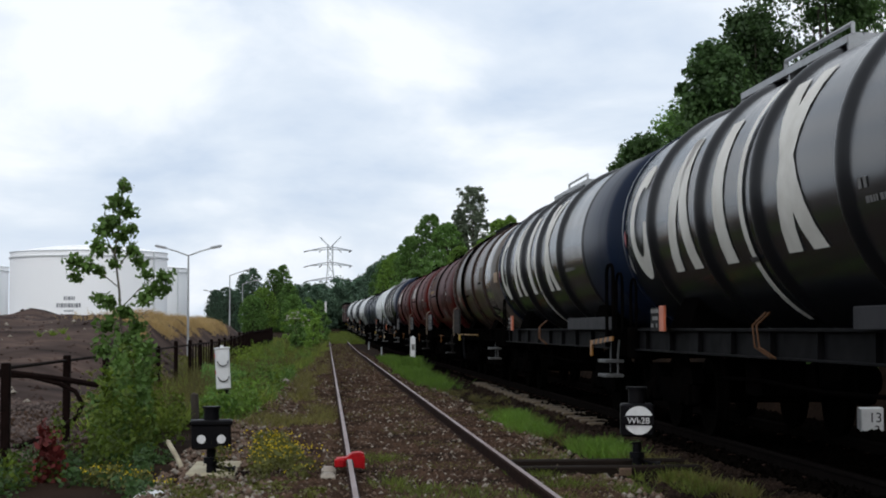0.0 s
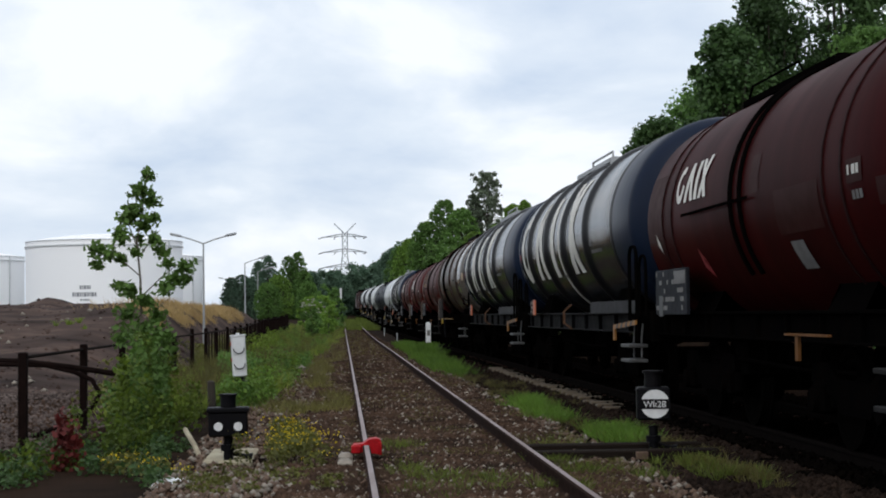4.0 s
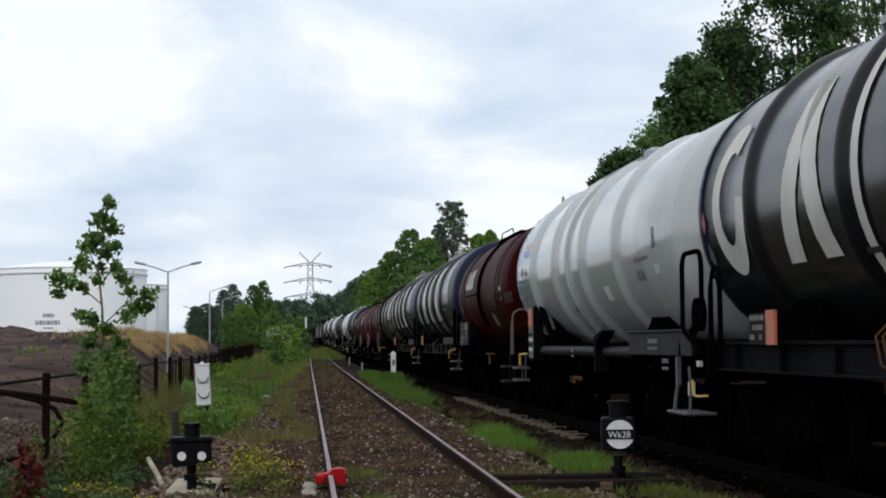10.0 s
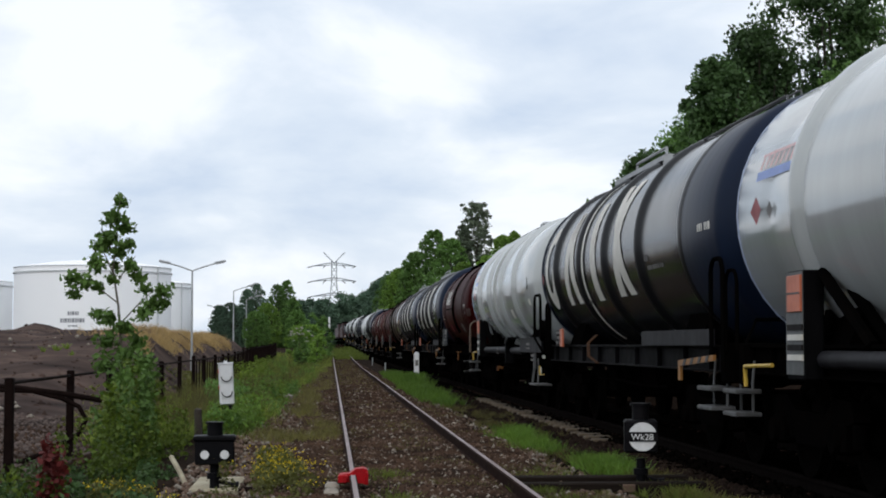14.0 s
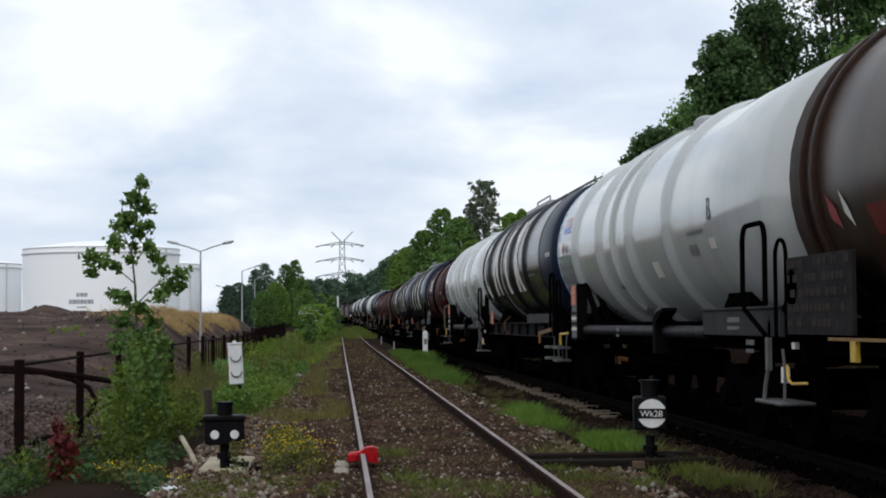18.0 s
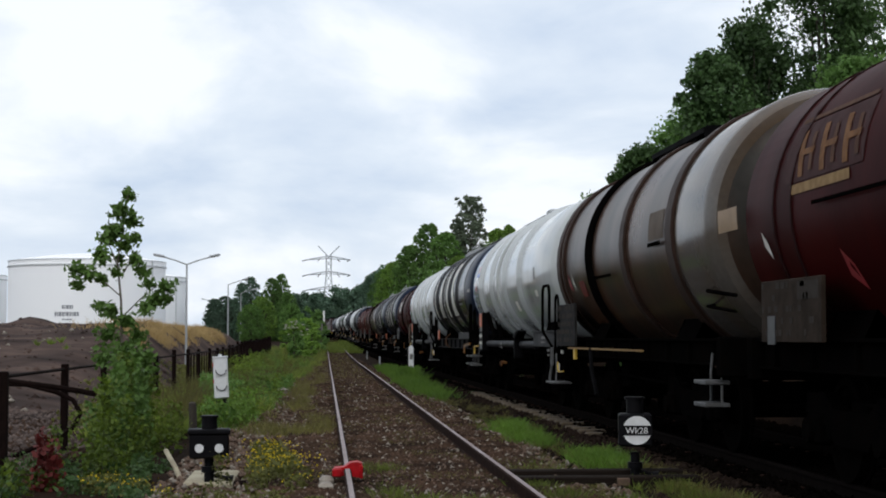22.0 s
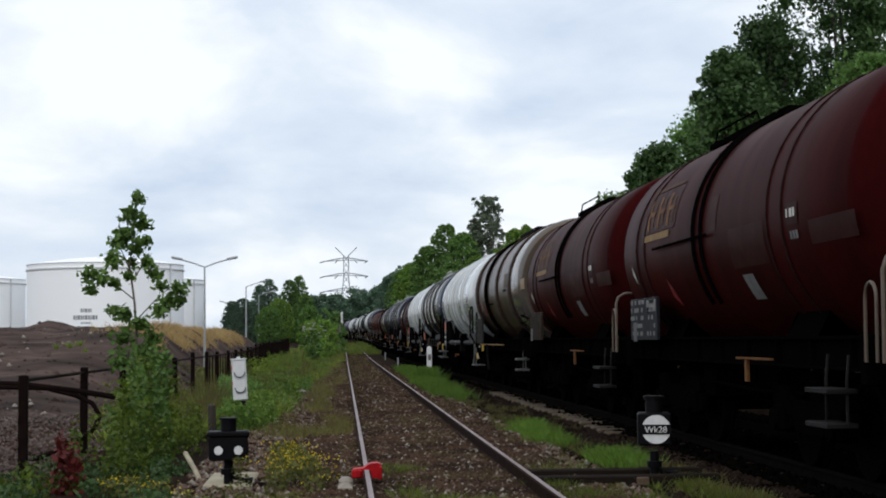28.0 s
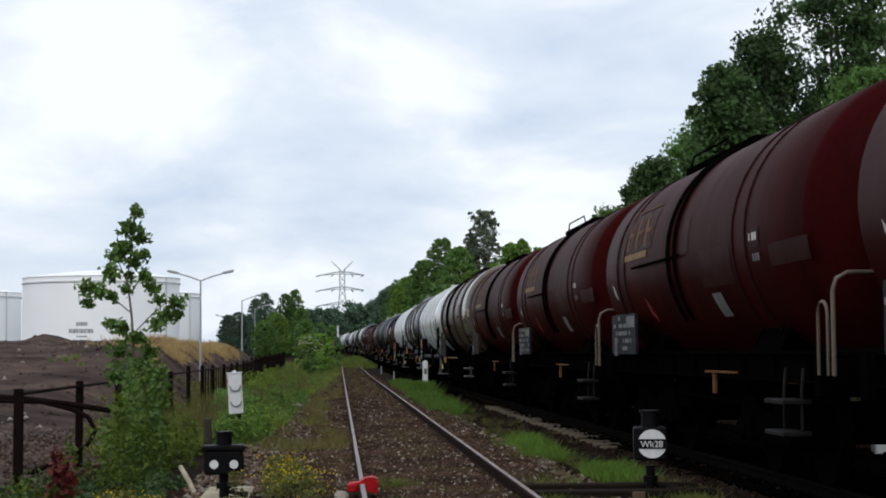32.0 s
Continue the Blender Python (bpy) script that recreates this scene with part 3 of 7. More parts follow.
def wood_belt(name, label, rows, material, size, leaves, seed):
    """A far belt of trees: uneven crowns of leaf clumps in one body."""
    rnd = random.Random(seed)
    C = []
    for x, y, h, r in rows:
        z0 = float(gz(min(y, 340)))
        for i in range(14):
            k = i / 14
            rr = r * math.sqrt(max(0.06, 1 - (1.6 * k - 0.55) ** 2))
            a = rnd.uniform(0, 6.28)
            C.append(clump_points(x + rr * 0.75 * math.cos(a), y + rr * 0.75 * math.sin(a), z0 + h * (0.06 + 0.9 * k), r * rnd.uniform(0.28, 0.5), leaves))
    C = np.concatenate(C)
    ob = part(name, quads_mesh(name, leaf_quads(C, np.full(len(C), size)), M[material]), None)
    return tagged(ob, label, "woods", kind="stuff")


# the tall dark trees close behind the train
for i, (x, y, h, sp, m) in enumerate(((10.7, 43, 9.1, 1.6, "leaf_dark"), (12.4, 45, 10.4, 2.1, "leaf_dark"), (14.6, 46, 12.8, 2.8, "leaf_dark"), (18.0, 48, 15.5, 3.4, "leaf_mid"), (10.2, 50, 7.4, 1.6, "leaf_dark"),
                                      (10.3, 58, 6.6, 1.5, "leaf_mid"), (13.5, 56, 9.5, 2.6, "leaf_mid"), (14.0, 41, 8.6, 2.2, "leaf_mid"))):
    tree("maple_tree", "tall dark green leafy tree behind the railway line", x, y, h, sp, 0.6, 150, 330, 0.145, m, 20 + i, trunk=0.14, group="trees behind the line", fill=0.12)
for i, (x, y, h, sp, m) in enumerate(((11.5, 70, 6.4, 2.0, "leaf_mid"), (12.5, 90, 6.4, 2.4, "leaf_dark"), (12.5, 104, 6.8, 2.4, "leaf_light"), (12.5, 118, 7.2, 2.6, "leaf_mid"))):
    tree("leafy_tree", "low leafy green tree beside the line", x, y, h, sp, 0.4, 44, 240, 0.22, m, 40 + i, group="trees behind the line")
# the group with the tall thin birch further on
for i, (x, y, h, sp, m, nm) in enumerate(((16.2, 170, 15.9, 2.9, "leaf_birch", "birch_tree"), (15.0, 171, 13.5, 1.6, "leaf_birch", "birch_tree"), (11.8, 170, 13.0, 2.3, "leaf_mid", "leafy_tree"), (13.4, 168, 12.0, 2.5, "leaf_mid", "leafy_tree"),
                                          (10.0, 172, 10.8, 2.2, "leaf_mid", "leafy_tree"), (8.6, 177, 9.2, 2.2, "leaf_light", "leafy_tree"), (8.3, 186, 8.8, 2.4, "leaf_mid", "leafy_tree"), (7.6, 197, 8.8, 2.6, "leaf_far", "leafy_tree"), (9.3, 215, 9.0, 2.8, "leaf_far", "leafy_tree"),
                                          (15.2, 148, 9.3, 1.8, "leaf_light", "leafy_tree"), (16.8, 150, 11.3, 1.7, "leaf_light", "leafy_tree"), (18.0, 151, 11.7, 1.5, "leaf_light", "leafy_tree"), (13.2, 150, 8.8, 1.7, "leaf_light", "leafy_tree"), (19.4, 149, 10.8, 2.0, "leaf_light", "leafy_tree"),
                                          (20.5, 160, 11.0, 2.6, "leaf_mid", "leafy_tree"), (22.5, 150, 11.5, 2.6, "leaf_mid", "leafy_tree"))):
    tree(nm, "tall thin grey-green birch over the other trees" if nm == "birch_tree" else "leafy tree in the belt beside the line", x, y, h, sp, 0.2, 320, 64, 0.26, m, 60 + i, "oval" if nm != "birch_tree" else "column", group="trees behind the line", clump=(0.07, 0.17), fill=0.18)
tree("leafy_bush", "light green bush beside the line", 8.6, 196, 5.2, 1.9, 0.2, 26, 120, 0.3, "leaf_light", 90)
tree("leafy_bush", "light green bush beside the line", 8.9, 140, 3.2, 1.6, 0.2, 20, 120, 0.26, "leaf_light", 91)
RB = random.Random(5)
wood_belt("woods_behind", "dark belt of trees behind the running line", [(RB.uniform(22, 60), RB.uniform(40, 190), RB.uniform(9, 14), RB.uniform(3, 5)) for _ in range(46)], "leaf_dark", 0.7, 70, 1)
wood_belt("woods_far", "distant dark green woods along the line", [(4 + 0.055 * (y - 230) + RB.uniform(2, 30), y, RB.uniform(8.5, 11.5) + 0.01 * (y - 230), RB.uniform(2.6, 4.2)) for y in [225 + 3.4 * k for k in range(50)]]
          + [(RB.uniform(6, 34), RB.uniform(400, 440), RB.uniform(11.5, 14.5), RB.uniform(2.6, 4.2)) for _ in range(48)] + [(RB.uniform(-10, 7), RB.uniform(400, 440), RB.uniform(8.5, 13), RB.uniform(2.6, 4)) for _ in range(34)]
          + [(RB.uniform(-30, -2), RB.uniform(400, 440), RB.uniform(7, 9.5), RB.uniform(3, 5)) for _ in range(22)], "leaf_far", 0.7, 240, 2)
wood_belt("woods_middle", "mid green belt of young trees beside the line", [(RB.uniform(10.5, 21), RB.uniform(140, 225), RB.uniform(5.5, 9.5), RB.uniform(1.8, 2.8)) for _ in range(34)], "leaf_mid", 0.42, 150, 3)
wood_belt("woods_light", "light green bushes in the belt beside the line", [(RB.uniform(11, 20), RB.uniform(135, 150), RB.uniform(4.5, 8.2), RB.uniform(1.4, 2.2)) for _ in range(9)], "leaf_light", 0.36, 130, 4)
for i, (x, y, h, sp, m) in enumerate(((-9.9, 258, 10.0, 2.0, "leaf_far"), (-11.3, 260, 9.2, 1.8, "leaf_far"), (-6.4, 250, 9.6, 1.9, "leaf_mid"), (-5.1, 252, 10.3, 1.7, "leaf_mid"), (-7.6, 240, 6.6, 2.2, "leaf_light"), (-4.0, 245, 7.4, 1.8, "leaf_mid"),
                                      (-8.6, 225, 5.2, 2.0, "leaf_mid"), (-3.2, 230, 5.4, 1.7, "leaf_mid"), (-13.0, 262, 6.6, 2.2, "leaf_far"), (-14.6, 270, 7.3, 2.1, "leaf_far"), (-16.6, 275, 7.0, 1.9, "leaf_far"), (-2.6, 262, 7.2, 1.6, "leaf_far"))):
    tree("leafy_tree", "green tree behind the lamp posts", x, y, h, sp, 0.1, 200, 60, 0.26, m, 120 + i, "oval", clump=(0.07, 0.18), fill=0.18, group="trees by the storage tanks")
# bushes along the siding: light green with a cream-flowering elder
for i, (x, y, h, sp, m, n) in enumerate(((-0.6, 128, 3.0, 1.15, "leaf_light", 36), (0.1, 140, 3.6, 1.3, "leaf_mid", 30), (-1.6, 132, 2.8, 1.0, "leaf_mid", 26), (-0.2, 112, 2.2, 0.9, "leaf_light", 24), (-0.6, 150, 4.0, 1.3, "leaf_mid", 24), (0.6, 160, 3.6, 1.0, "leaf_mid", 20), (-1.2, 100, 1.8, 0.8, "leaf_mid", 20))):
    tree("leafy_bush", "light green bush at the edge of the siding", x, y, h, sp, 0.1, n, 150, 0.17, m, 150 + i, trunk=0.05, group="bushes beside the siding")
bush = tree("elder_bush", "elder bush with cream white blossom", -1.5, 122, 2.9, 1.1, 0.2, 30, 140, 0.17, "leaf_light", 170, trunk=0.05)
F = np.concatenate([clump_points(RNG.normal(0, 0.75), RNG.normal(-0.5, 0.5), RNG.uniform(1.6, 2.9), 0.16, 34, 0.4) for _ in range(22)])
part("blossom", quads_mesh("blossom", leaf_quads(F, np.full(len(F), 0.09)), M["flower_white"]), None, bush)


def build_sapling():
    """The slim young tree by the fence, with its leaves in uneven clusters."""
    t = thing("young_tree", "slim young tree with clusters of lobed green leaves", "tree", (-2.45, 21.5, -0.25))
    pts = [(0.08, 0, 0), (0.03, 0, 0.7), (-0.03, 0, 1.4), (-0.05, 0.02, 2.0), (-0.10, 0.02, 2.5), (-0.02, 0, 3.0), (0.04, 0, 3.45)]
    g = G().tube(pts, [0.024, 0.021, 0.018, 0.015, 0.012, 0.008, 0.004], 7)
    limbs = [((-0.05, 0, 2.05), (-0.62, 0.05, 2.48)), ((-0.06, 0, 1.75), (0.48, 0.05, 2.25)), ((-0.03, 0, 1.4), (0.3, 0.1, 1.75)), ((-0.1, 0, 2.45), (-0.28, 0, 2.85)), ((-0.06, 0, 2.3), (0.2, 0, 2.65)), ((-0.02, 0, 1.1), (-0.34, 0, 1.5))]
    for a, b in limbs:
        g.tube([a, ((a[0] + b[0]) / 2, (a[1] + b[1]) / 2, (a[2] + b[2]) / 2 + 0.03), b], [0.009, 0.007, 0.003], 5)
    part("trunk", g, M["sapling_bark"], t)
    blobs = [(0.02, 3.38, 0.13, 60), (-0.06, 3.15, 0.17, 90), (0.08, 3.05, 0.14, 60), (-0.12, 2.88, 0.17, 90), (-0.24, 2.78, 0.15, 60), (-0.02, 2.72, 0.15, 60), (0.12, 2.80, 0.12, 40), (-0.30, 2.58, 0.16, 60), (0.12, 2.52, 0.16, 60), (-0.08, 2.55, 0.10, 20),
             (-0.62, 2.40, 0.14, 55), (-0.45, 2.32, 0.14, 50), (-0.62, 2.20, 0.12, 35), (-0.32, 2.28, 0.12, 35), (-0.12, 2.36, 0.12, 30), (0.22, 2.38, 0.12, 35), (0.30, 2.22, 0.12, 35), (0.52, 2.18, 0.16, 70), (0.40, 2.02, 0.16, 70), (0.56, 2.02, 0.10, 30), (0.28, 1.90, 0.14, 50),
             (-0.18, 1.86, 0.15, 60), (-0.34, 1.92, 0.10, 30), (0.02, 1.72, 0.17, 80), (-0.22, 1.56, 0.17, 70), (0.18, 1.52, 0.17, 70), (0.02, 1.36, 0.2, 90), (-0.26, 1.26, 0.18, 70), (0.24, 1.26, 0.18, 70), (0.0, 1.1, 0.22, 100), (0.34, 1.1, 0.12, 30), (-0.1, 0.86, 0.26, 120), (0.2, 0.8, 0.22, 90)]
    C = np.concatenate([clump_points(x, RNG.uniform(-0.1, 0.1), z, r, int(n * 2.7), 0.85) for x, z, r, n in blobs])
    part("crown", quads_mesh("crown", leaf_quads(C, np.full(len(C), 0.085)), M["leaf_sapling"]), None, t)
    return t


YOUNG_TREE = build_sapling()


def plants(name, label, category, spots, material, size, leaves, flat=1.0, kind="stuff"):
    """Low leafy growth round the given spots: (x, y, height, spread)."""
    C = []
    for x, y, h, r in spots:
        n = int(leaves * (0.6 + 0.8 * RNG.random()))
        z = float(gz(y))
        k = RNG.uniform(0, 1, n)
        a, d = RNG.uniform(0, 6.28, n), r * np.sqrt(RNG.uniform(0, 1, n)) * (1 - 0.45 * k)
        C.append(np.stack([x + d * np.cos(a), y + d * np.sin(a), z + h * k], 1))
    C = np.concatenate(C)
    return tagged(part(name, quads_mesh(name, leaf_quads(C, np.full(len(C), size)), M[material]), None), label, category, kind=kind)


R2 = random.Random(11)
# rank weeds round the young tree and along the fence foot
plants("weeds", "rank green weeds at the foot of the fence", "weeds", [(-2.36 + R2.gauss(0, 0.11), R2.uniform(19.0, 23), R2.uniform(0.7, 1.35), R2.uniform(0.12, 0.22)) for _ in range(16)], "weed", 0.075, 170)
plants("weeds", "light green leafy growth round the young tree", "weeds", [(-2.36 + R2.gauss(0, 0.12), R2.uniform(19.0, 23), R2.uniform(0.6, 1.5), R2.uniform(0.12, 0.24)) for _ in range(16)], "leaf_sapling", 0.07, 130)
plants("dark_weeds", "dark green undergrowth by the fence", "weeds", [(-2.2 + R2.gauss(0, 0.27), R2.uniform(17.0, 22), R2.uniform(0.2, 0.7), R2.uniform(0.12, 0.25)) for _ in range(18)], "weed", 0.06, 150)
plants("edge_weeds", "low olive weeds at the edge of the siding", "weeds", [(R2.uniform(-1.3, 0.1), R2.uniform(13.4, 15.2), R2.uniform(0.05, 0.16), R2.uniform(0.1, 0.22)) for _ in range(26)], "groundsel", 0.04, 90)
# leafy growth scattered over the verge
for nm, lab, m, cnt, h0, h1 in (("verge_weeds", "light green leafy weeds on the verge", "leaf_light", 210, 0.15, 0.6), ("verge_weeds", "mid green leafy weeds on the verge", "weed", 110, 0.2, 0.6), ("verge_weeds", "low dark green weeds on the verge", "leaf_mid", 60, 0.2, 0.55)):
    sp = []
    for _ in range(cnt):
        y = 1 / R2.uniform(1 / 140, 1 / 26)
        x0, x1 = (-2.9 if y > 50 else -1.75) - 0.013 * (y - 22), siding_x(y) - 1.75 - max(0.0, (60 - y) * 0.018)
        sp.append((x0 + (x1 - x0) * R2.random(), y, R2.uniform(h0, h1), R2.uniform(0.15, 0.4)))
    plants(nm, lab, "weeds", sp, m, 0.07, 110)
plants("rank_weeds", "tall lush green weeds along the fence", "weeds", [(-2.15 - 0.012 * (y - 25) + R2.gauss(0, 0.35), y, R2.uniform(0.45, 0.95), R2.uniform(0.15, 0.32)) for y in [46 + 0.9 * k + 0.012 * k * k for k in range(38)]], "weed", 0.075, 120)
plants("slope_weeds", "brown-green growth on the slope behind the fence", "weeds", [(-3.75 - 0.014 * (y - 26) + R2.gauss(0, 0.35), y, R2.uniform(0.3, 0.85), R2.uniform(0.25, 0.5)) for y in [28 + 0.9 * k for k in range(75)]], "groundsel", 0.08, 120)
plants("low_weeds", "low mixed weeds on the siding's edge", "weeds", [(R2.uniform(-3.6, -1.45), R2.uniform(14.2, 18.5), R2.uniform(0.08, 0.26), R2.uniform(0.12, 0.24)) for _ in range(44)], "leaf_dark", 0.05, 80)
plants("yellow_weeds", "pale yellow-green leafy weeds", "weeds", [(R2.uniform(-3.4, -2.4), R2.uniform(14.8, 16.6), R2.uniform(0.15, 0.35), R2.uniform(0.15, 0.3)) for _ in range(9)], "weed", 0.06, 70)
plants("fence_weeds", "green weeds growing through the fence", "weeds", [(-2.9 - 0.012 * (y - 25) + R2.gauss(0, 0.2), y, R2.uniform(0.15, 0.36), R2.uniform(0.15, 0.3)) for y in [24 + 2.2 * k for k in range(30)]], "weed", 0.08, 130)
plants("verge_bushes", "small green bushes on the grassy verge", "bush", [(-1.75 + R2.gauss(0, 0.12), 34 + R2.gauss(0, 0.6), 0.62, 0.3) for _ in range(6)] + [(-2.1 + R2.gauss(0, 0.2), 38 + R2.gauss(0, 1), 0.7, 0.3) for _ in range(5)], "leaf_mid", 0.06, 200)
plants("red_dock", "red-brown dock plant among the weeds", "plant", [(-2.60 + R2.gauss(0, 0.06), 16.3 + R2.gauss(0, 0.2), R2.uniform(0.3, 0.62), 0.13) for _ in range(8)], "leaf_red", 0.08, 44, kind="stuff")
# groundsel with small yellow flowers near the point lever
SP = [(-0.36 + R2.gauss(0, 0.18), R2.uniform(15.2, 18.4), R2.uniform(0.2, 0.42), R2.uniform(0.1, 0.2)) for _ in range(34)] + [(-1.75 + R2.gauss(0, 0.22), R2.uniform(14.8, 16.4), R2.uniform(0.12, 0.24), 0.13) for _ in range(8)]
plants("groundsel", "feathery olive weeds below the yellow flowers", "weeds", SP, "groundsel", 0.045, 110)
C = np.concatenate([np.stack([RNG.normal(x, r * 0.7, 17), RNG.normal(y, r * 0.7, 17), float(gz(y)) + h * RNG.uniform(0.7, 1.1, 17)], 1) for x, y, h, r in SP])
tagged(part("yellow_flowers", quads_mesh("yellow_flowers", leaf_quads(C, np.full(len(C), 0.027)), M["flower_yellow"]), None), "small yellow ragwort flowers", "flowers", kind="stuff")


def grass(name, label, n, area, h, wd, material, lean=0.35, height=None):
    X, Y = area(n)
    Z = gz(Y) - 0.01 if height is None else height(X, Y)
    return tagged(part(name, quads_mesh(name, blade_quads(X, Y, Z, h, wd, lean), M[material]), None), label, "grass", kind="stuff")


def far_y(n, a, b):
    """More blades close by than far off."""
    return 1 / RNG.uniform(1 / b, 1 / a, n)


def patchy(X, Y, level, sx=0.9, sy=0.12, z=0.0):
    return np.array([noise.noise((x * sx, y * sy, z)) for x, y in zip(X, Y)]) > level


def verge(n):
    m = int(n * 1.7)
    Y = far_y(m, 24, 175)
    wavy = np.array([noise.noise((3.3, float(y) * 0.16, 0)) for y in Y])
    edge = siding_x(0) + 0.0068 * Y - 0.95 - 1.45 * np.clip((115 - Y) / 75, 0, 1) + 0.5 * wavy
    left = -3.1 - 0.013 * (Y - 22)
    X = left + (edge - left) * RNG.uniform(0, 1, m) ** 0.8 + RNG.normal(0, 0.14, m)
    keep = patchy(X, Y, -0.05) | (X < left + 0.2 * (edge - left))
    keep &= (Y > 29 + 7 * RNG.random(m) ** 2) | (X < -2.0)
    return X[keep][:n], Y[keep][:n]


def verge_olive(n):
    m = 3 * n
    Y = far_y(m, 24, 175)
    X = siding_x(0) + 0.0068 * Y - 1.45 + RNG.normal(0, 0.42, m)
    keep = patchy(X, Y, 0.08, 1.6, 0.3, 5.0) & (X < siding_x(0) + 0.0068 * Y - 0.85)
    return X[keep][:n], Y[keep][:n]


def patches(spots, sx, sy):
    def area(n):
        m = max(1, n // 28)
        S = np.array(spots)[RNG.integers(0, len(spots), m)]
        T = np.stack([S[:, 0] + RNG.normal(0, sx, m), S[:, 1] + RNG.normal(0, sy, m)], 1)[RNG.integers(0, m, n)]
        return T[:, 0] + RNG.normal(0, 0.028, n), T[:, 1] + RNG.normal(0, 0.045, n)
    return area


grass("verge_grass", "green grass on the verge between fence and siding", 52000, verge, 0.30, 0.02, "grass", 0.5)
grass("verge_hay", "yellowing taller grass stems on the verge", 14000, verge, 0.5, 0.014, "grass_olive", 0.3)
grass("verge_edge", "thin olive grass beside the rail", 5500, verge_olive, 0.20, 0.014, "grass_olive", 0.5)
grass("middle_grass", "bright green grass tufts between the tracks", 6000, patches([(3.0, 23.0), (3.1, 24.4), (3.22, 26.2), (3.02, 22.2), (3.2, 19.1), (3.3, 18.6), (3.42, 19.2), (3.25, 18.1), (2.9, 24.8)], 0.14, 0.5), 0.17, 0.012, "grass_bright", 0.6)
grass("middle_olive", "thin olive grass round the bright tufts", 4200, patches([(3.0, 23.0), (3.2, 26.2), (3.2, 20.6), (3.3, 18.6), (3.1, 29), (3.3, 33), (3.0, 37), (3.6, 17.0)], 0.24, 1.1), 0.12, 0.012, "grass_olive", 0.7)
grass("middle_grass", "bright green grass strip beside the marker post", 20000, patches([(2.95, 48), (3.05, 52), (3.15, 56), (3.2, 62), (3.25, 68), (3.4, 76), (2.9, 43.5), (3.5, 60)], 0.22, 2.4), 0.24, 0.016, "grass_bright", 0.5)
grass("post_grass", "taller bright grass round the marker post", 2600, patches([(3.2, 55.5), (3.35, 57.2)], 0.13, 0.6), 0.45, 0.02, "grass_bright", 0.35)
grass("far_weeds", "weeds between the far rails of the siding", 9000, lambda n: (siding_x(60) + RNG.uniform(-1.0, 1.2, n), far_y(n, 58, 160)), 0.09, 0.03, "grass_olive", 0.7)
grass("end_grass", "grass grown over the end of the siding", 16000, lambda n: (RNG.uniform(-0.4, 4.2, n), far_y(n, 140, 230)), 0.3, 0.05, "grass", 0.5)
grass("track_weeds", "sparse low weeds between the rails", 12000, lambda n: (0.97 + RNG.uniform(-1.3, 1.3, n) + 0.01 * RNG.normal(0, 1, n), far_y(n, 12.6, 40)), 0.07, 0.012, "grass_olive", 0.7)
grass("track_weeds", "green tufts beside the sleepers", 6000, patches([(0.9, 14.1), (1.5, 13.8), (0.62, 14.8), (2.25, 14.6), (0.62, 17.6), (1.2, 13.4), (2.1, 15.6), (3.5, 14.2), (2.9, 14.3), (3.4, 15.6), (2.3, 17.6), (1.9, 13.3), (0.75, 13.2)], 0.14, 0.3), 0.13, 0.012, "grass", 0.6)
def mossy(n):
    Y = far_y(4 * n, 12.6, 60)
    X = siding_x(0) + 0.0068 * Y + RNG.uniform(-1.5, 1.7, 4 * n)
    keep = patchy(X, Y, 0.12, 1.1, 0.5, 9.0)
    return X[keep][:n], Y[keep][:n]


grass("moss", "olive moss and seedlings between the stones", 9000, mossy, 0.035, 0.02, "grass_olive", 0.9, lambda X, Y: gz(Y) + 0.055)
grass("near_weeds", "olive weeds by the running line", 5000, patches([(3.55, 15.8), (3.5, 17.4), (3.6, 14.4), (3.4, 19)], 0.12, 0.6), 0.11, 0.012, "grass_olive", 0.6)


def on_mound(X, Y):
    return np.array([mound_z(x, y) for x, y in zip(X, Y)]) - 0.02


def hay_area(n):
    X, Y = RNG.normal(-5.3, 1.0, 3 * n), RNG.uniform(56, 112, 3 * n)
    keep = patchy(X, Y, -0.08, 0.8, 0.35, 2.0)
    keep &= on_mound(X, Y) > 0.8 + 0.4 * RNG.random(3 * n)
    return X[keep][:n], Y[keep][:n]


grass("mound_hay", "dry straw-coloured grass on the end of the mound", 19000, hay_area, 0.26, 0.02, "grass_dry", 0.5, on_mound)
grass("mound_green", "green tufts on the bare mound", 420, patches([(-7.6, 49), (-4.4, 66), (-4.0, 78)], 0.3, 1.2), 0.16, 0.03, "weed", 0.5, on_mound)


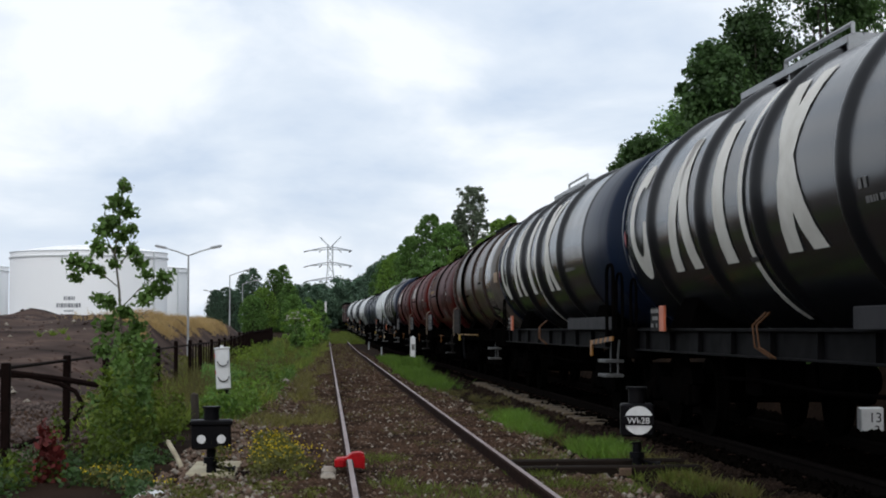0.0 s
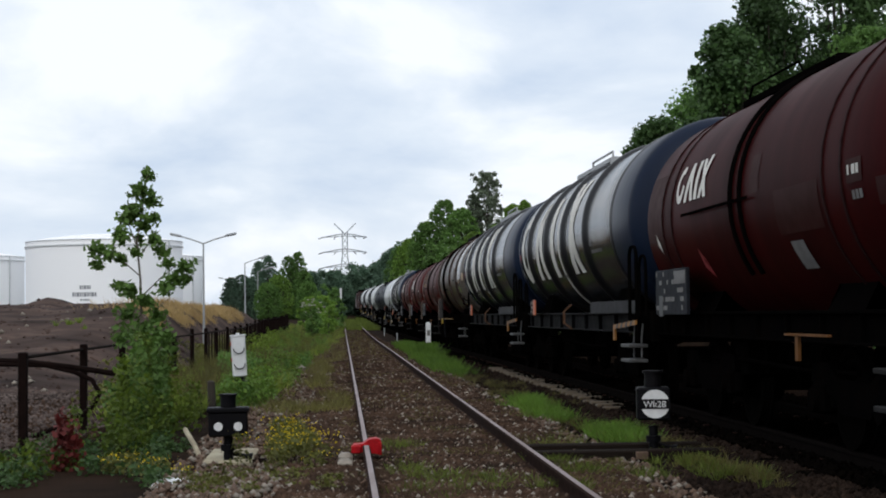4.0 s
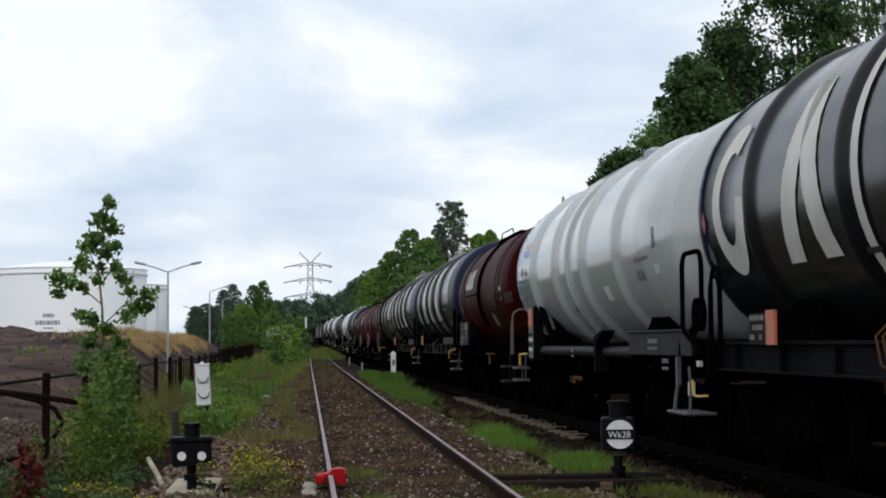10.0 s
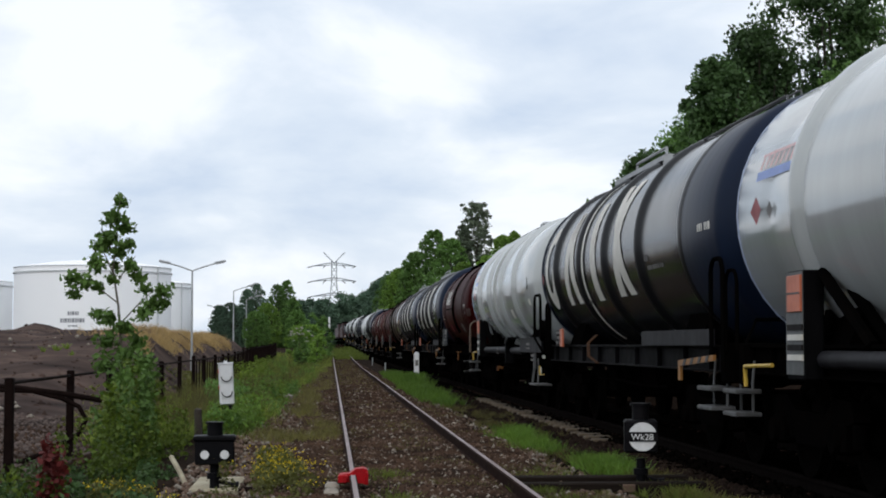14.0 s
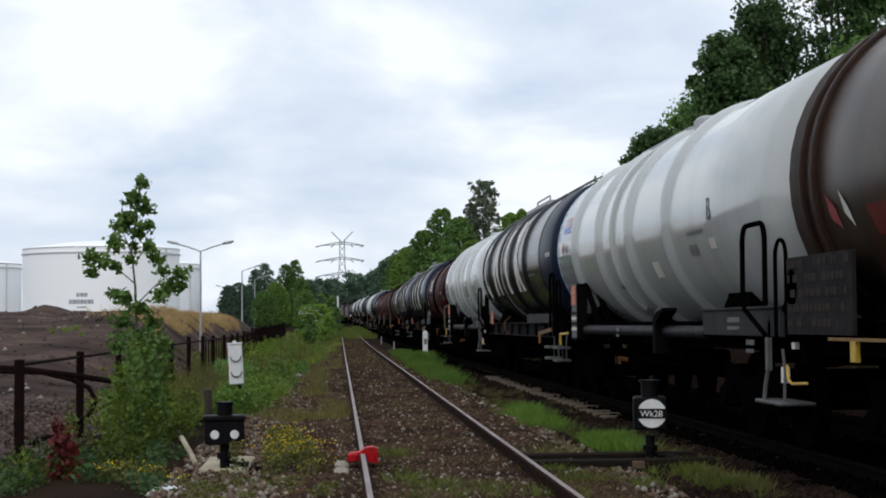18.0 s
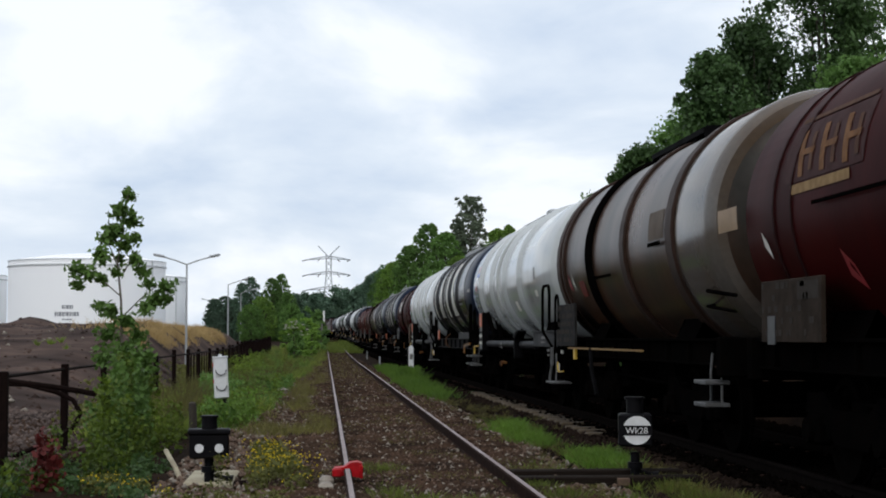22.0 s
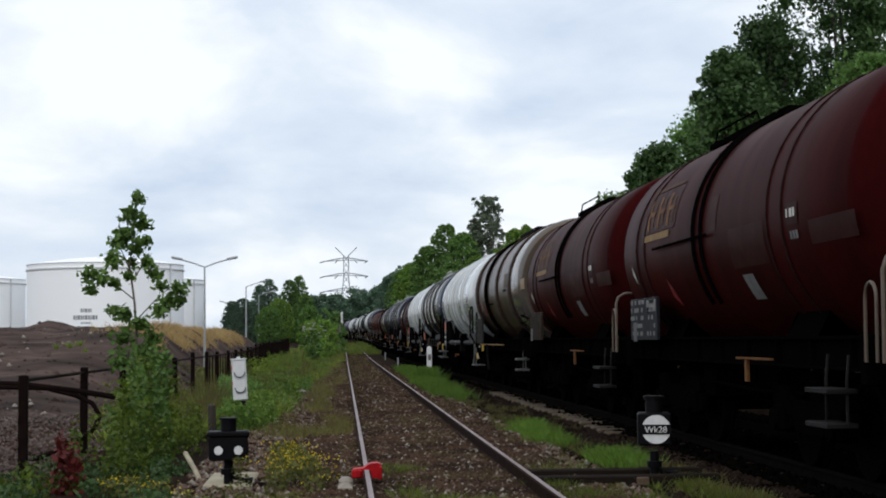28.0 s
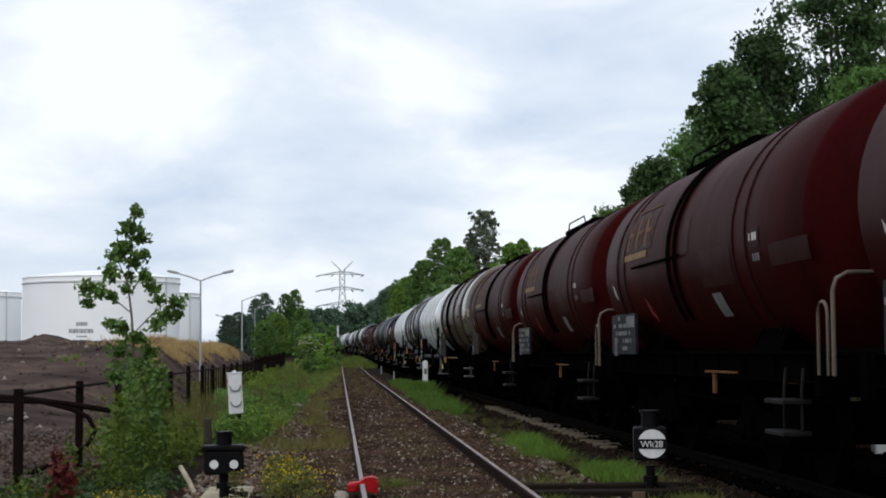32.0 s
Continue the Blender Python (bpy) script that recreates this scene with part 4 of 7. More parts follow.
# ---------------------------------------------------------------- loose stone
def stones(name, label, n, area, r0, r1, material, zf=None):
    """Broken stone: each piece an uneven eight-sided lump."""
    X, Y = area(n)
    Z = gz(Y) if zf is None else zf(X, Y)
    r = RNG.uniform(r0, r1, n)
    base = np.array([(1, 0, 0), (0, 1, 0), (-1, 0, 0), (0, -1, 0), (0, 0, 1), (0, 0, -1)], float)
    P = base[None] * r[:, None, None] * RNG.uniform(0.6, 1.3, (n, 6, 1))
    a = RNG.uniform(0, 6.28, n)
    c, s = np.cos(a), np.sin(a)
    x = P[:, :, 0] * c[:, None] - P[:, :, 1] * s[:, None]
    y = P[:, :, 0] * s[:, None] + P[:, :, 1] * c[:, None]
    P = np.stack([x + X[:, None], y + Y[:, None], P[:, :, 2] * 0.75 + (Z + r * 0.25)[:, None]], 2)
    F = np.array([(0, 1, 4), (1, 2, 4), (2, 3, 4), (3, 0, 4), (1, 0, 5), (2, 1, 5), (3, 2, 5), (0, 3, 5)])
    I = (F[None] + 6 * np.arange(n)[:, None, None]).reshape(-1, 3)
    me = bpy.data.meshes.new(name)
    me.vertices.add(6 * n)
    me.vertices.foreach_set("co", P.astype(np.float32).ravel())
    me.loops.add(24 * n)
    me.loops.foreach_set("vertex_index", I.astype(np.int32).ravel())
    me.polygons.add(8 * n)
    me.polygons.foreach_set("loop_start", np.arange(0, 24 * n, 3, dtype=np.int32))
    me.materials.append(M[material])
    me.update(calc_edges=True)
    return tagged(part(name, me, None), label, "stones", kind="stuff")


def bed(n):
    Y = far_y(n, 12.2, 150)
    return RNG.uniform(-1.5, 2.9, n), Y


stones("ballast", "dark brown ballast stones", 80000, bed, 0.012, 0.042, "stone", lambda X, Y: gz(Y) + 0.055 * (np.abs(X - 0.97 - 0.0068 * Y) < 1.5))
stones("dark_ballast", "darker brown ballast between the tracks", 16000, lambda q: (RNG.uniform(2.5, 4.35, q), far_y(q, 12.2, 70)), 0.018, 0.05, "dark_stone", lambda X, Y: gz(Y) + 0.01)
stones("rusty_stones", "rust-stained ballast stones", 8000, bed, 0.015, 0.04, "rust_stone", lambda X, Y: gz(Y) + 0.05)
stones("pale_chips", "pale stone chips lying about the track", 2600, bed, 0.012, 0.042, "pale_stone", lambda X, Y: gz(Y) + 0.06)
stones("near_ballast", "dark brown ballast stones", 12000, lambda q: (RNG.uniform(-1.2, 3.8, q), RNG.uniform(-8, 12.4, q)), 0.015, 0.045, "stone", lambda X, Y: gz(Y) + 0.02)
stones("loose_stones", "larger loose brown stones on the ballast", 3200, bed, 0.028, 0.055, "rust_stone", lambda X, Y: gz(Y) + 0.045)
stones("bank_stones", "rubble on the ground by the fence", 6000, lambda q: (RNG.uniform(-7.5, -2.9, q), far_y(q, 17, 30)), 0.012, 0.05, "stone", lambda X, Y: gz(Y) + 0.0)
stones("fence_rubble", "grey and pinkish rubble on the ground beyond the fence", 7500, lambda q: (RNG.uniform(-7.6, -3.1, q), far_y(q, 18.5, 34)), 0.015, 0.055, "grey_rubble", lambda X, Y: np.maximum(gz(Y), on_mound(X, Y)))
stones("pale_rubble", "pale rubble lying beside the rails", 60, patches([(2.62, 27.5), (2.5, 25.8), (2.3, 23.4), (0.2, 16.0), (2.45, 30)], 0.16, 0.8), 0.03, 0.07, "pale_stone", lambda X, Y: gz(Y) + 0.03)
stones("mound_stones", "stones and clods on the earth mound", 900, lambda n: (RNG.uniform(-16, -4.0, n), far_y(n, 25, 75)), 0.02, 0.06, "dirt", lambda X, Y: on_mound(X, Y) + 0.02)
stones("mound_clods", "half-buried clods and rubble on the mound", 1600, lambda n: (RNG.uniform(-16, -3.9, n), far_y(n, 26, 80)), 0.04, 0.13, "dirt", lambda X, Y: on_mound(X, Y) - 0.04)
stones("mound_chips", "pale chips on the earth mound", 120, lambda n: (RNG.uniform(-14, -3.8, n), far_y(n, 25, 70)), 0.03, 0.10, "pale_stone", lambda X, Y: on_mound(X, Y) + 0.02)


# ---------------------------------------------------------------- point machine gear
def lever_lantern(at, left):
    """A hand lever's lantern: a black box on a post, with a capped vent."""
    x, y, z = at
    t = thing("point_lantern", "black signal lantern with two white discs on a short post" if left else "black signal lantern with a white disc crossed by a lettered bar", "signal lantern", at)
    part("post", G().cyl((0, 0, 0), (0, 0, 0.36), 0.05, 0.045, 12).box(-0.07, 0.07, -0.07, 0.07, 0.0, 0.08, 0.01).cyl((0, 0, 0.2), (0, 0, 0.26), 0.075, n=12), M["black_paint"], t)
    part("counterweight", G().tube([(0, 0, 0.18), (0.16, 0.05, 0.14), (0.22, 0.06, 0.12)], [0.02, 0.02, 0.05], 8), M["black_paint"], t)
    w = 0.19 if left else 0.165
    z0, z1 = (0.34, 0.62) if left else (0.42, 0.745)
    if left:
        box = part("lantern_box", G().box(-w, w, -0.13, 0.13, z0, z1 - 0.04, 0.015).box(-w - 0.015, w + 0.015, -0.15, 0.15, z1 - 0.05, z1, 0.012), M["black_paint"], t)
        for d in (-0.095, 0.095):
            part("white_disc", G().cyl((d, -0.13, z0 + 0.10), (d, -0.145, z0 + 0.10), 0.042, n=24), M["lamp_white"], box)
        part("vent_cap", G().cyl((0, 0, z1), (0, 0, z1 + 0.12), 0.075, n=16).cyl((0, 0, z1 + 0.11), (0, 0, z1 + 0.13), 0.09, n=16), M["black_paint"], t)
    else:
        box = part("lantern_box", G().box(-w, w, -0.16, 0.16, z0, z1, 0.018), M["black_paint"], t)
        zc = (z0 + z1) / 2
        part("white_disc", G().cyl((0.015, -0.16, zc), (0.015, -0.168, zc), 0.142, n=40), M["lamp_white"], box)
        part("dark_bar", G().box(-0.15, 0.165, -0.175, -0.166, zc - 0.048, zc + 0.048, 0.0), M["black_paint"], box)
        tx = part("lettering", text_mesh("Wk28", 0.088, M["lamp_white"]), None, box)
        tx.matrix_basis = pose(-0.10, -0.178, zc - 0.031, 90, 0, 0)
        part("vent_cap", G().cyl((0, 0, z1), (0, 0, z1 + 0.15), 0.085, n=16).cyl((0, 0, z1 + 0.14), (0, 0, z1 + 0.165), 0.105, n=16), M["black_paint"], t)
    t.rotation_euler = (0, 0, radians(3 if left else -9))
    return t


lever_lantern((-1.01, 16.1, -0.24), True)
lever_lantern((3.21, 16.3, -0.24), False)


def build_derailer():
    t = thing("derailer", "red-painted steel derailer block clamped on the rail", "derailer", (siding_x(16.05) - 0.7535, 16.05, 0))
    g = G().extrude([(-0.125, -0.06), (0.13, -0.09), (0.14, 0.05), (0.10, 0.062), (0.03, 0.055), (-0.03, 0.012), (-0.125, 0.004)], -0.10, 0.12)
    g.v = [(y, x, z) for x, y, z in g.v]
    part("shoe", g, M["red_paint"], t)
    part("wedge", G().box(-0.145, -0.05, -0.15, -0.02, -0.08, 0.002, 0.012), M["red_paint"], t)
    part("hinge_block", G().box(0.115, 0.15, -0.12, 0.13, -0.10, 0.03, 0.01), M["red_paint"], t)
    # the two pale pieces are whitish boulders beside the rail
    part("pale_bracket", G().box(-0.27, -0.13, -0.15, 0.14, -0.2, -0.08, 0.03), M["pale_stone"], t)
    part("pale_bracket", G().box(-0.28, -0.14, -0.62, -0.30, -0.2, -0.10, 0.03), M["pale_stone"], t)
    r = thing("operating_rods", "dark steel operating rods across the siding", "rods", (0, 16.2, 0))
    for dy in (-0.06, 0.12):
        part("rod", G().tube([(-0.95, dy, -0.16), (3.15, dy, -0.16)], 0.022, 8), M["fence_rust"], r)
    for dy, x0, x1 in ((-0.35, 1.95, 3.75), (0.45, 1.95, 3.75)):
        b = thing("switch_timber", "dark tarred timber under the lever", "timber", (0, 16.2 + dy, -0.14), group="switch timbers")
        part("beam", G().box(x0, x1, -0.12, 0.12, -0.08, 0.06, 0.01), M["timber"], b)
    s = thing("concrete_slab", "worn concrete slab under the lever lantern", "slab", (-1.02, 17.3, -0.23), group="")
    part("slab", G().box(-0.24, 0.24, -1.35, 0.2, -0.1, 0.10, 0.015), M["concrete"], s)
    s = thing("brick", "red brick lying by the switch timber", "brick", (2.98, 15.75, -0.12))
    part("body", G().box(-0.06, 0.06, -0.05, 0.05, -0.05, 0.03, 0.008), M["rust_stone"], s)
    s = thing("lever_handle", "pale painted lever leaning in the weeds", "lever", (-1.5, 17.3, -0.2))
    part("bar", G().tube([(0.18, -0.5, -0.02), (0.05, 0.2, 0.1), (-0.12, 1.0, 0.22)], 0.028, 8), M["concrete"], s)
    s = thing("concrete_block", "rounded white-painted concrete block in the weeds", "block", (-1.38, 14.5, -0.27))
    part("body", G().lathe([(0, 0.02), (0.0, 0.2), (0.06, 0.21), (0.11, 0.15), (0.13, 0.02)], 14, "z"), M["white_paint"], s)
    s = thing("litter_stone", "white stone lying in the verge", "stone", (-0.9, 42.0, -0.14))
    part("body", G().lathe([(-0.08, 0.08), (0.0, 0.24), (0.09, 0.25), (0.15, 0.12), (0.17, 0.01)], 9, "z"), M["pale_stone"], s)
    s = thing("old_stake", "short weathered wooden stake in the weeds", "stake", (-1.78, 24.4, -0.24))
    part("body", G().tube([(0, 0, -0.05), (0.01, 0, 0.25), (0.0, 0.02, 0.54), (0.005, 0.02, 0.56)], [0.066, 0.062, 0.058, 0.03], 8), M["bark"], s)


def build_dwarf_signal():
    t = thing("dwarf_signal", "white dwarf signal housing with two lens hoods on a dark stand", "signal", (-1.47, 27, -0.24))
    h = part("housing", G().box(-0.115, 0.115, -0.10, 0.10, 0.52, 1.19, 0.02), M["white_paint"], t)
    part("cap", G().box(-0.125, 0.125, -0.11, 0.11, 1.185, 1.205, 0.006).cyl((0, 0, 1.2), (0, 0, 1.235), 0.03, n=10), M["white_paint"], t)
    for z in (0.74, 0.99):
        pts = [(0.085 * math.cos(a), -0.125, z - 0.005 + 0.085 * math.sin(a)) for a in [math.pi + math.pi * k / 10 for k in range(11)]]
        part("lens_rim", G().tube(pts, 0.008, 6), M["black_paint"], h)
        part("lens_plate", G().cyl((0, -0.10, z), (0, -0.115, z), 0.08, n=24), M["white_paint"], h)
    for z in (0.78, 1.04):
        part("side_hinge", G().box(-0.13, -0.112, -0.06, 0.0, z, z + 0.06), M["red_paint"], h)
    part("stand", G().box(-0.09, 0.09, -0.07, 0.07, 0.4, 0.53, 0.02).cyl((-0.03, 0, 0), (-0.02, 0, 0.42), 0.045, n=10).cyl((0.05, 0, 0), (0.05, 0, 0.42), 0.03, n=10), M["black_paint"], t)
    t.rotation_euler = (0, radians(-3), radians(6))


build_derailer()
build_dwarf_signal()


def build_posts():
    for x, y, h, w, lab, m in ((3.42, 58, 1.18, 0.085, "short white marker post in the grass", "white_paint"), (3.35, 84, 0.55, 0.03, "thin grey marker stake", "galv"), (3.6, 112, 0.55, 0.03, "thin grey marker stake", "galv")):
        t = thing("marker_post", lab, "post", (x, y, float(gz(y))), group="marker posts")
        part("shaft", G().box(-w, w, -w, w, 0, h, 0.012), M[m], t)
        if w > 0.05:
            part("cap", G().box(-w * 0.5, w * 0.5, -w * 0.5, w * 0.5, h, h + 0.04, 0.008), M[m], t)
            part("painted_field", G().box(-0.05, 0.06, -w - 0.006, -w, h - 0.45, h - 0.25), M["grey_mark"], t)
    t = thing("signal_mast", "slim signal mast with a white upper half", "signal", (1.35, 230, float(gz(230))))
    part("white_head", G().box(-0.13, 0.13, -0.1, 0.1, 2.5, 4.4, 0.02), M["white_paint"], t)
    part("mast", G().cyl((0, 0, 0), (0, 0, 2.7), 0.14, n=10), M["black_paint"], t)
    t = thing("crossing_deck", "low timber crossing deck and barrier boards over the siding's end", "deck", (1.6, 205, float(gz(205))))
    for k in range(3):
        part("board", G().box(-1.5, 1.4, -0.2 + 0.3 * k, 0.06 + 0.3 * k, 0.25 + 0.16 * k, 0.36 + 0.16 * k, 0.01), M["band_soiled"], t)
    for x in (-1.3, 1.2):
        part("bearer", G().box(x - 0.1, x + 0.1, -0.2, 0.7, 0, 0.3), M["timber"], t)


build_posts()


# ---------------------------------------------------------------- fence
def fence_x(y):
    return -3.2 - 0.008 * max(0.0, y - 60)


def build_fence():
    f = thing("steel_fence", "rusty steel post fence along the siding", "fence", kind="thing")
    ys = [17.3 + 4.15 * k for k in range(33)]
    rnd = random.Random(3)
    for y in ys:
        x, z = fence_x(y), float(gz(y))
        h = 1.16 + rnd.uniform(-0.05, 0.06) + 0.25 * min(1.0, max(0.0, y - 60) / 25)
        tilt = rnd.uniform(-0.03, 0.03)
        part("post", G().box(-0.046, 0.046, -0.046, 0.046, -0.1, h, 0.01, Matrix.Rotation(tilt, 3, "Y"), (x, y, z)), M["fence_rust"], f)
    def lift(y):
        return float(gz(y)) + 0.25 * min(1.0, max(0.0, y - 60) / 25)

    for a, b in zip(ys[:-1], ys[1:]):
        for z in (1.08,) if a < 25 else (1.08, 0.25):
            part("rail_bar", G().tube([(fence_x(a), a, lift(a) + z), (fence_x(b), b, lift(b) + z)], 0.02 if a < 40 else 0.026, 6), M["fence_rust"], f)
        for k in range(1, 4) if a > 40 else ():
            y = a + (b - a) * k / 4
            part("bar", G().box(-0.016, 0.016, -0.016, 0.016, 0.05, 1.10, 0.0, None, (fence_x(y), y, lift(y))), M["fence_rust"], f)
    # the bent loop of steel at the near end
    t = thing("bent_rail", "bent rusty steel rail looping down from the fence", "rail", (0, 20.5, 0))
    part("upper_bar", G().tube([(-6.2, 0.6, 0.70), (-4.6, 0.1, 0.78), (-3.78, 0, 0.74), (-3.11, 0, 0.65), (-2.68, 0.1, 0.57)], 0.035, 8), M["fence_rust"], t)
    part("loop", G().tube([(-4.4, 0.0, 0.72), (-3.51, 0, 0.69), (-3.16, 0, 0.60), (-2.95, 0, 0.50), (-2.86, 0, 0.34), (-2.94, 0, 0.17), (-3.13, 0, 0.05), (-3.45, 0, -0.10), (-3.8, 0, -0.24)], 0.03, 8), M["fence_rust"], t)


build_fence()


# ---------------------------------------------------------------- yard lamps, storage tanks, pylon
def yard_lamp(x, y, h, arms, label, size=1.0):
    z0 = float(gz(y))
    t = thing("street_lamp", label, "street lamp", (x, y, z0 - 0.3), group="yard lamps")
    part("pole", G().cyl((0, 0, 0), (0, 0, h * 0.35), 0.11 * size, 0.09 * size, 10).cyl((0, 0, h * 0.35), (0, 0, h), 0.085 * size, 0.06 * size, 10), M["galv"], t)
    for s in arms:
        part("arm", G().tube([(0, 0, h - 0.05 * size), (s * 0.9 * size, 0, h + 0.28 * size), (s * 1.75 * size, 0, h + 0.52 * size)], 0.05 * size, 8), M["galv"], t)
        head = part("lamp_head", G().box(-0.42 * size, 0.42 * size, -0.15 * size, 0.15 * size, -0.08 * size, 0.09 * size, 0.05 * size, Matrix.Rotation(-s * 0.2, 3, "Y"), (s * 2.0 * size, 0, h + 0.60 * size)), M["galv"], t)
        part("lens", G().box(-0.3 * size, 0.3 * size, -0.11 * size, 0.11 * size, -0.11 * size, -0.07 * size, 0.006, Matrix.Rotation(-s * 0.2, 3, "Y"), (s * 2.0 * size, 0, h + 0.60 * size)), M["lamp_white"], head)


yard_lamp(-4.93, 64, 4.66, (-1, 1), "grey double-armed yard lamp on a steel pole", 0.533)
yard_lamp(-10.0, 192, 7.4, (1,), "grey single-armed yard lamp")
yard_lamp(-11.1, 250, 7.6, (1,), "grey single-armed yard lamp")
yard_lamp(-18.0, 300, 7.2, (-1,), "distant single-armed yard lamp")
yard_lamp(-20.5, 335, 6.4, (1,), "distant single-armed yard lamp")


def storage_tank(x, y, R, h, writing):
    t = thing("storage_tank", "large white cylindrical oil storage tank with a domed roof", "storage tank", (x, y, 0), group="oil storage tanks")
    n = 8
    for k in range(n):
        part("shell_ring", G().lathe([(h * k / n, R), (h * (k + 1) / n - 0.03, R), (h * (k + 1) / n - 0.03, R - 0.03), (h * (k + 1) / n, R - 0.03)], 96, "z"), M["white_tank"], t)
    part("top_girder", G().lathe([(h - 1.1, R), (h - 1.1, R + 0.22), (h - 0.85, R + 0.22), (h - 0.85, R)], 96, "z"), M["tank_trim"], t)
    part("rim", G().lathe([(h, R), (h, R + 0.12), (h + 0.12, R + 0.12), (h + 0.12, R)], 96, "z"), M["tank_trim"], t)
    roof = part("roof", G().lathe([(h + 0.1, R), (h + 0.7, R * 0.8), (h + 1.3, R * 0.52), (h + 1.65, R * 0.25), (h + 1.75, 0.1)], 96, "z"), M["roof_white"], t)
    part("roof_platform", G().box(-3.2, 3.2, -R * 0.8, -R * 0.8 + 1.5, h + 0.5, h + 0.95, 0.05), M["roof_white"], roof)
    part("side_pipe", G().cyl((R * 0.88, -R * 0.5, 0), (R * 0.88, -R * 0.5, h), 0.16, n=8), M["tank_trim"], t)
    if writing:
        for (z0, z1, x0, x1) in ((6.9, 7.6, -2.7, -0.5), (5.5, 6.3, -4.1, 0.6), (4.7, 5.0, -2.6, -0.8), (3.9, 4.2, -3.0, -0.6)):
            xx, i = x0, 0
            while xx < x1:
                w = (0.34, 0.22, 0.5)[i % 3]
                part("writing", G().add([(xx, -math.sqrt(R * R - xx * xx) - 0.03, z0), (xx + w, -math.sqrt(R * R - (xx + w) ** 2) - 0.03, z0), (xx + w, -math.sqrt(R * R - (xx + w) ** 2) - 0.03, z1), (xx, -math.sqrt(R * R - xx * xx) - 0.03, z1)], [(0, 1, 2, 3)]), M["tank_writing"], t)
                xx += w + 0.12
                i += 1


storage_tank(-45.2, 332, 15.4, 16.4, True)
storage_tank(-47.5, 416, 15.3, 16.4, False)
storage_tank(-90, 405, 15.3, 16.4, False)


def build_pylon():
    t = thing("power_pylon", "grey lattice high-voltage pylon with three cross-arms", "pylon", (4.5, 520, 0.8))
    H = 27.2

    def half(z):
        return 3.0 - 2.2 * min(1, z / 20)

    for sx in (-1, 1):
        for sy in (-1, 1):
            part("leg", G().tube([(sx * half(z), sy * half(z), z) for z in (0, 7, 14, 20, H)], 0.13, 5), M["pylon"], t)
    zs = [0, 4.5, 9, 12.7, 15.7, 18.2, 20.7, 23.2, 25.2, H]
    for a, b in zip(zs[:-1], zs[1:]):
        for s in (-1, 1):
            part("brace", G().tube([(-half(a), s * half(a), a), (half(b), s * half(b), b)], 0.06, 4), M["pylon"], t)
            part("brace", G().tube([(half(a), s * half(a), a), (-half(b), s * half(b), b)], 0.06, 4), M["pylon"], t)
    for z, r in ((25.8, 6.8), (21.0, 6.8), (16.2, 6.8)):
        arm = part("cross_arm", G().tube([(-r, 0, z - 0.5), (-2.4, 0, z + 0.35), (0, 0, z + 0.6), (2.4, 0, z + 0.35), (r, 0, z - 0.5)], 0.16, 5).tube([(-r, 0, z - 0.5), (0, 0, z - 0.1), (r, 0, z - 0.5)], 0.12, 5), M["pylon"], t)
        for s in (-1, 1):
            part("insulator", G().tube([(s * r, 0, z - 0.5), (s * r - 1.5 + (0.0 if s < 0 else 0.6), -1.2, z - 1.0)], 0.17, 6), M["insulator"], arm)
            part("insulator", G().tube([(s * 2.6, 0, z - 0.1), (s * 2.6 + s * 0.9, -1.0, z - 1.1)], 0.13, 6), M["insulator"], arm)
    for s in (-1, 1):
        part("earth_peak", G().tube([(s * 0.5, 0, H - 0.4), (s * 3.4, 0, H + 2.5)], 0.15, 5), M["pylon"], t)


build_pylon()




# ballast along the running line, the train's shade put into its colour
M["shade_black"] = mat("shade_blackened_ballast", (0.0040, 0.0032, 0.0027), 0.95, 0, (0.0018, 0.0015, 0.0013), 2, 0.7, 24, 0.5, bump=0.8, bump_scale=22, spec=0.0)


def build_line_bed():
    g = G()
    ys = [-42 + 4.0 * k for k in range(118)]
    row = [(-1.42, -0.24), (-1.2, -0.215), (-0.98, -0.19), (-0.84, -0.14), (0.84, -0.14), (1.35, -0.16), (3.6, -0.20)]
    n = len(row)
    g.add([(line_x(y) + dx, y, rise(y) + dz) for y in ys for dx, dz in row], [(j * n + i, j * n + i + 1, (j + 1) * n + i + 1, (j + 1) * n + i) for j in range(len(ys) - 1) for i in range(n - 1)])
    tagged(part("ballast_bed", g, M["shade_black"]), "ballast bed of the running line with the train's shade in its colour", "ballast", kind="structure")
    stones("oily_ballast", "ballast stones with the train's shade in their colour", 16000, lambda q: (RNG.uniform(4.3, 7.6, q), far_y(q, 9.5, 60)), 0.02, 0.05, "shade_black", lambda X, Y: gz(Y) + 0.03 + 0.045 * np.clip((X - 4.2) / 0.3, 0, 1))


build_line_bed()


# a low earth bank added to darken the view under the train
BANK = [(7.5, -0.3), (7.9, 0.25), (8.3, 0.8), (8.8, 1.15), (9.6, 1.25), (11.5, 1.0), (12.5, -0.3)]
VS, FS = [], []
for q in range(71):
    yb = -25 + 1.5 * q
    for xb, zb in BANK:
        VS.append((xb + RNG.normal(0, 0.05), yb, float(gz(yb)) + zb + (RNG.normal(0, 0.06) if zb > 0 else -0.1)))
for q in range(70):
    for r in range(len(BANK) - 1):
        FS.append((q * 7 + r, q * 7 + r + 1, q * 7 + r + 8, q * 7 + r + 7))
tagged(part("earth_bank", G().add(VS, FS), M["soil"], None), "low dark earth bank added to blacken the view under the train", "bank", kind="structure")
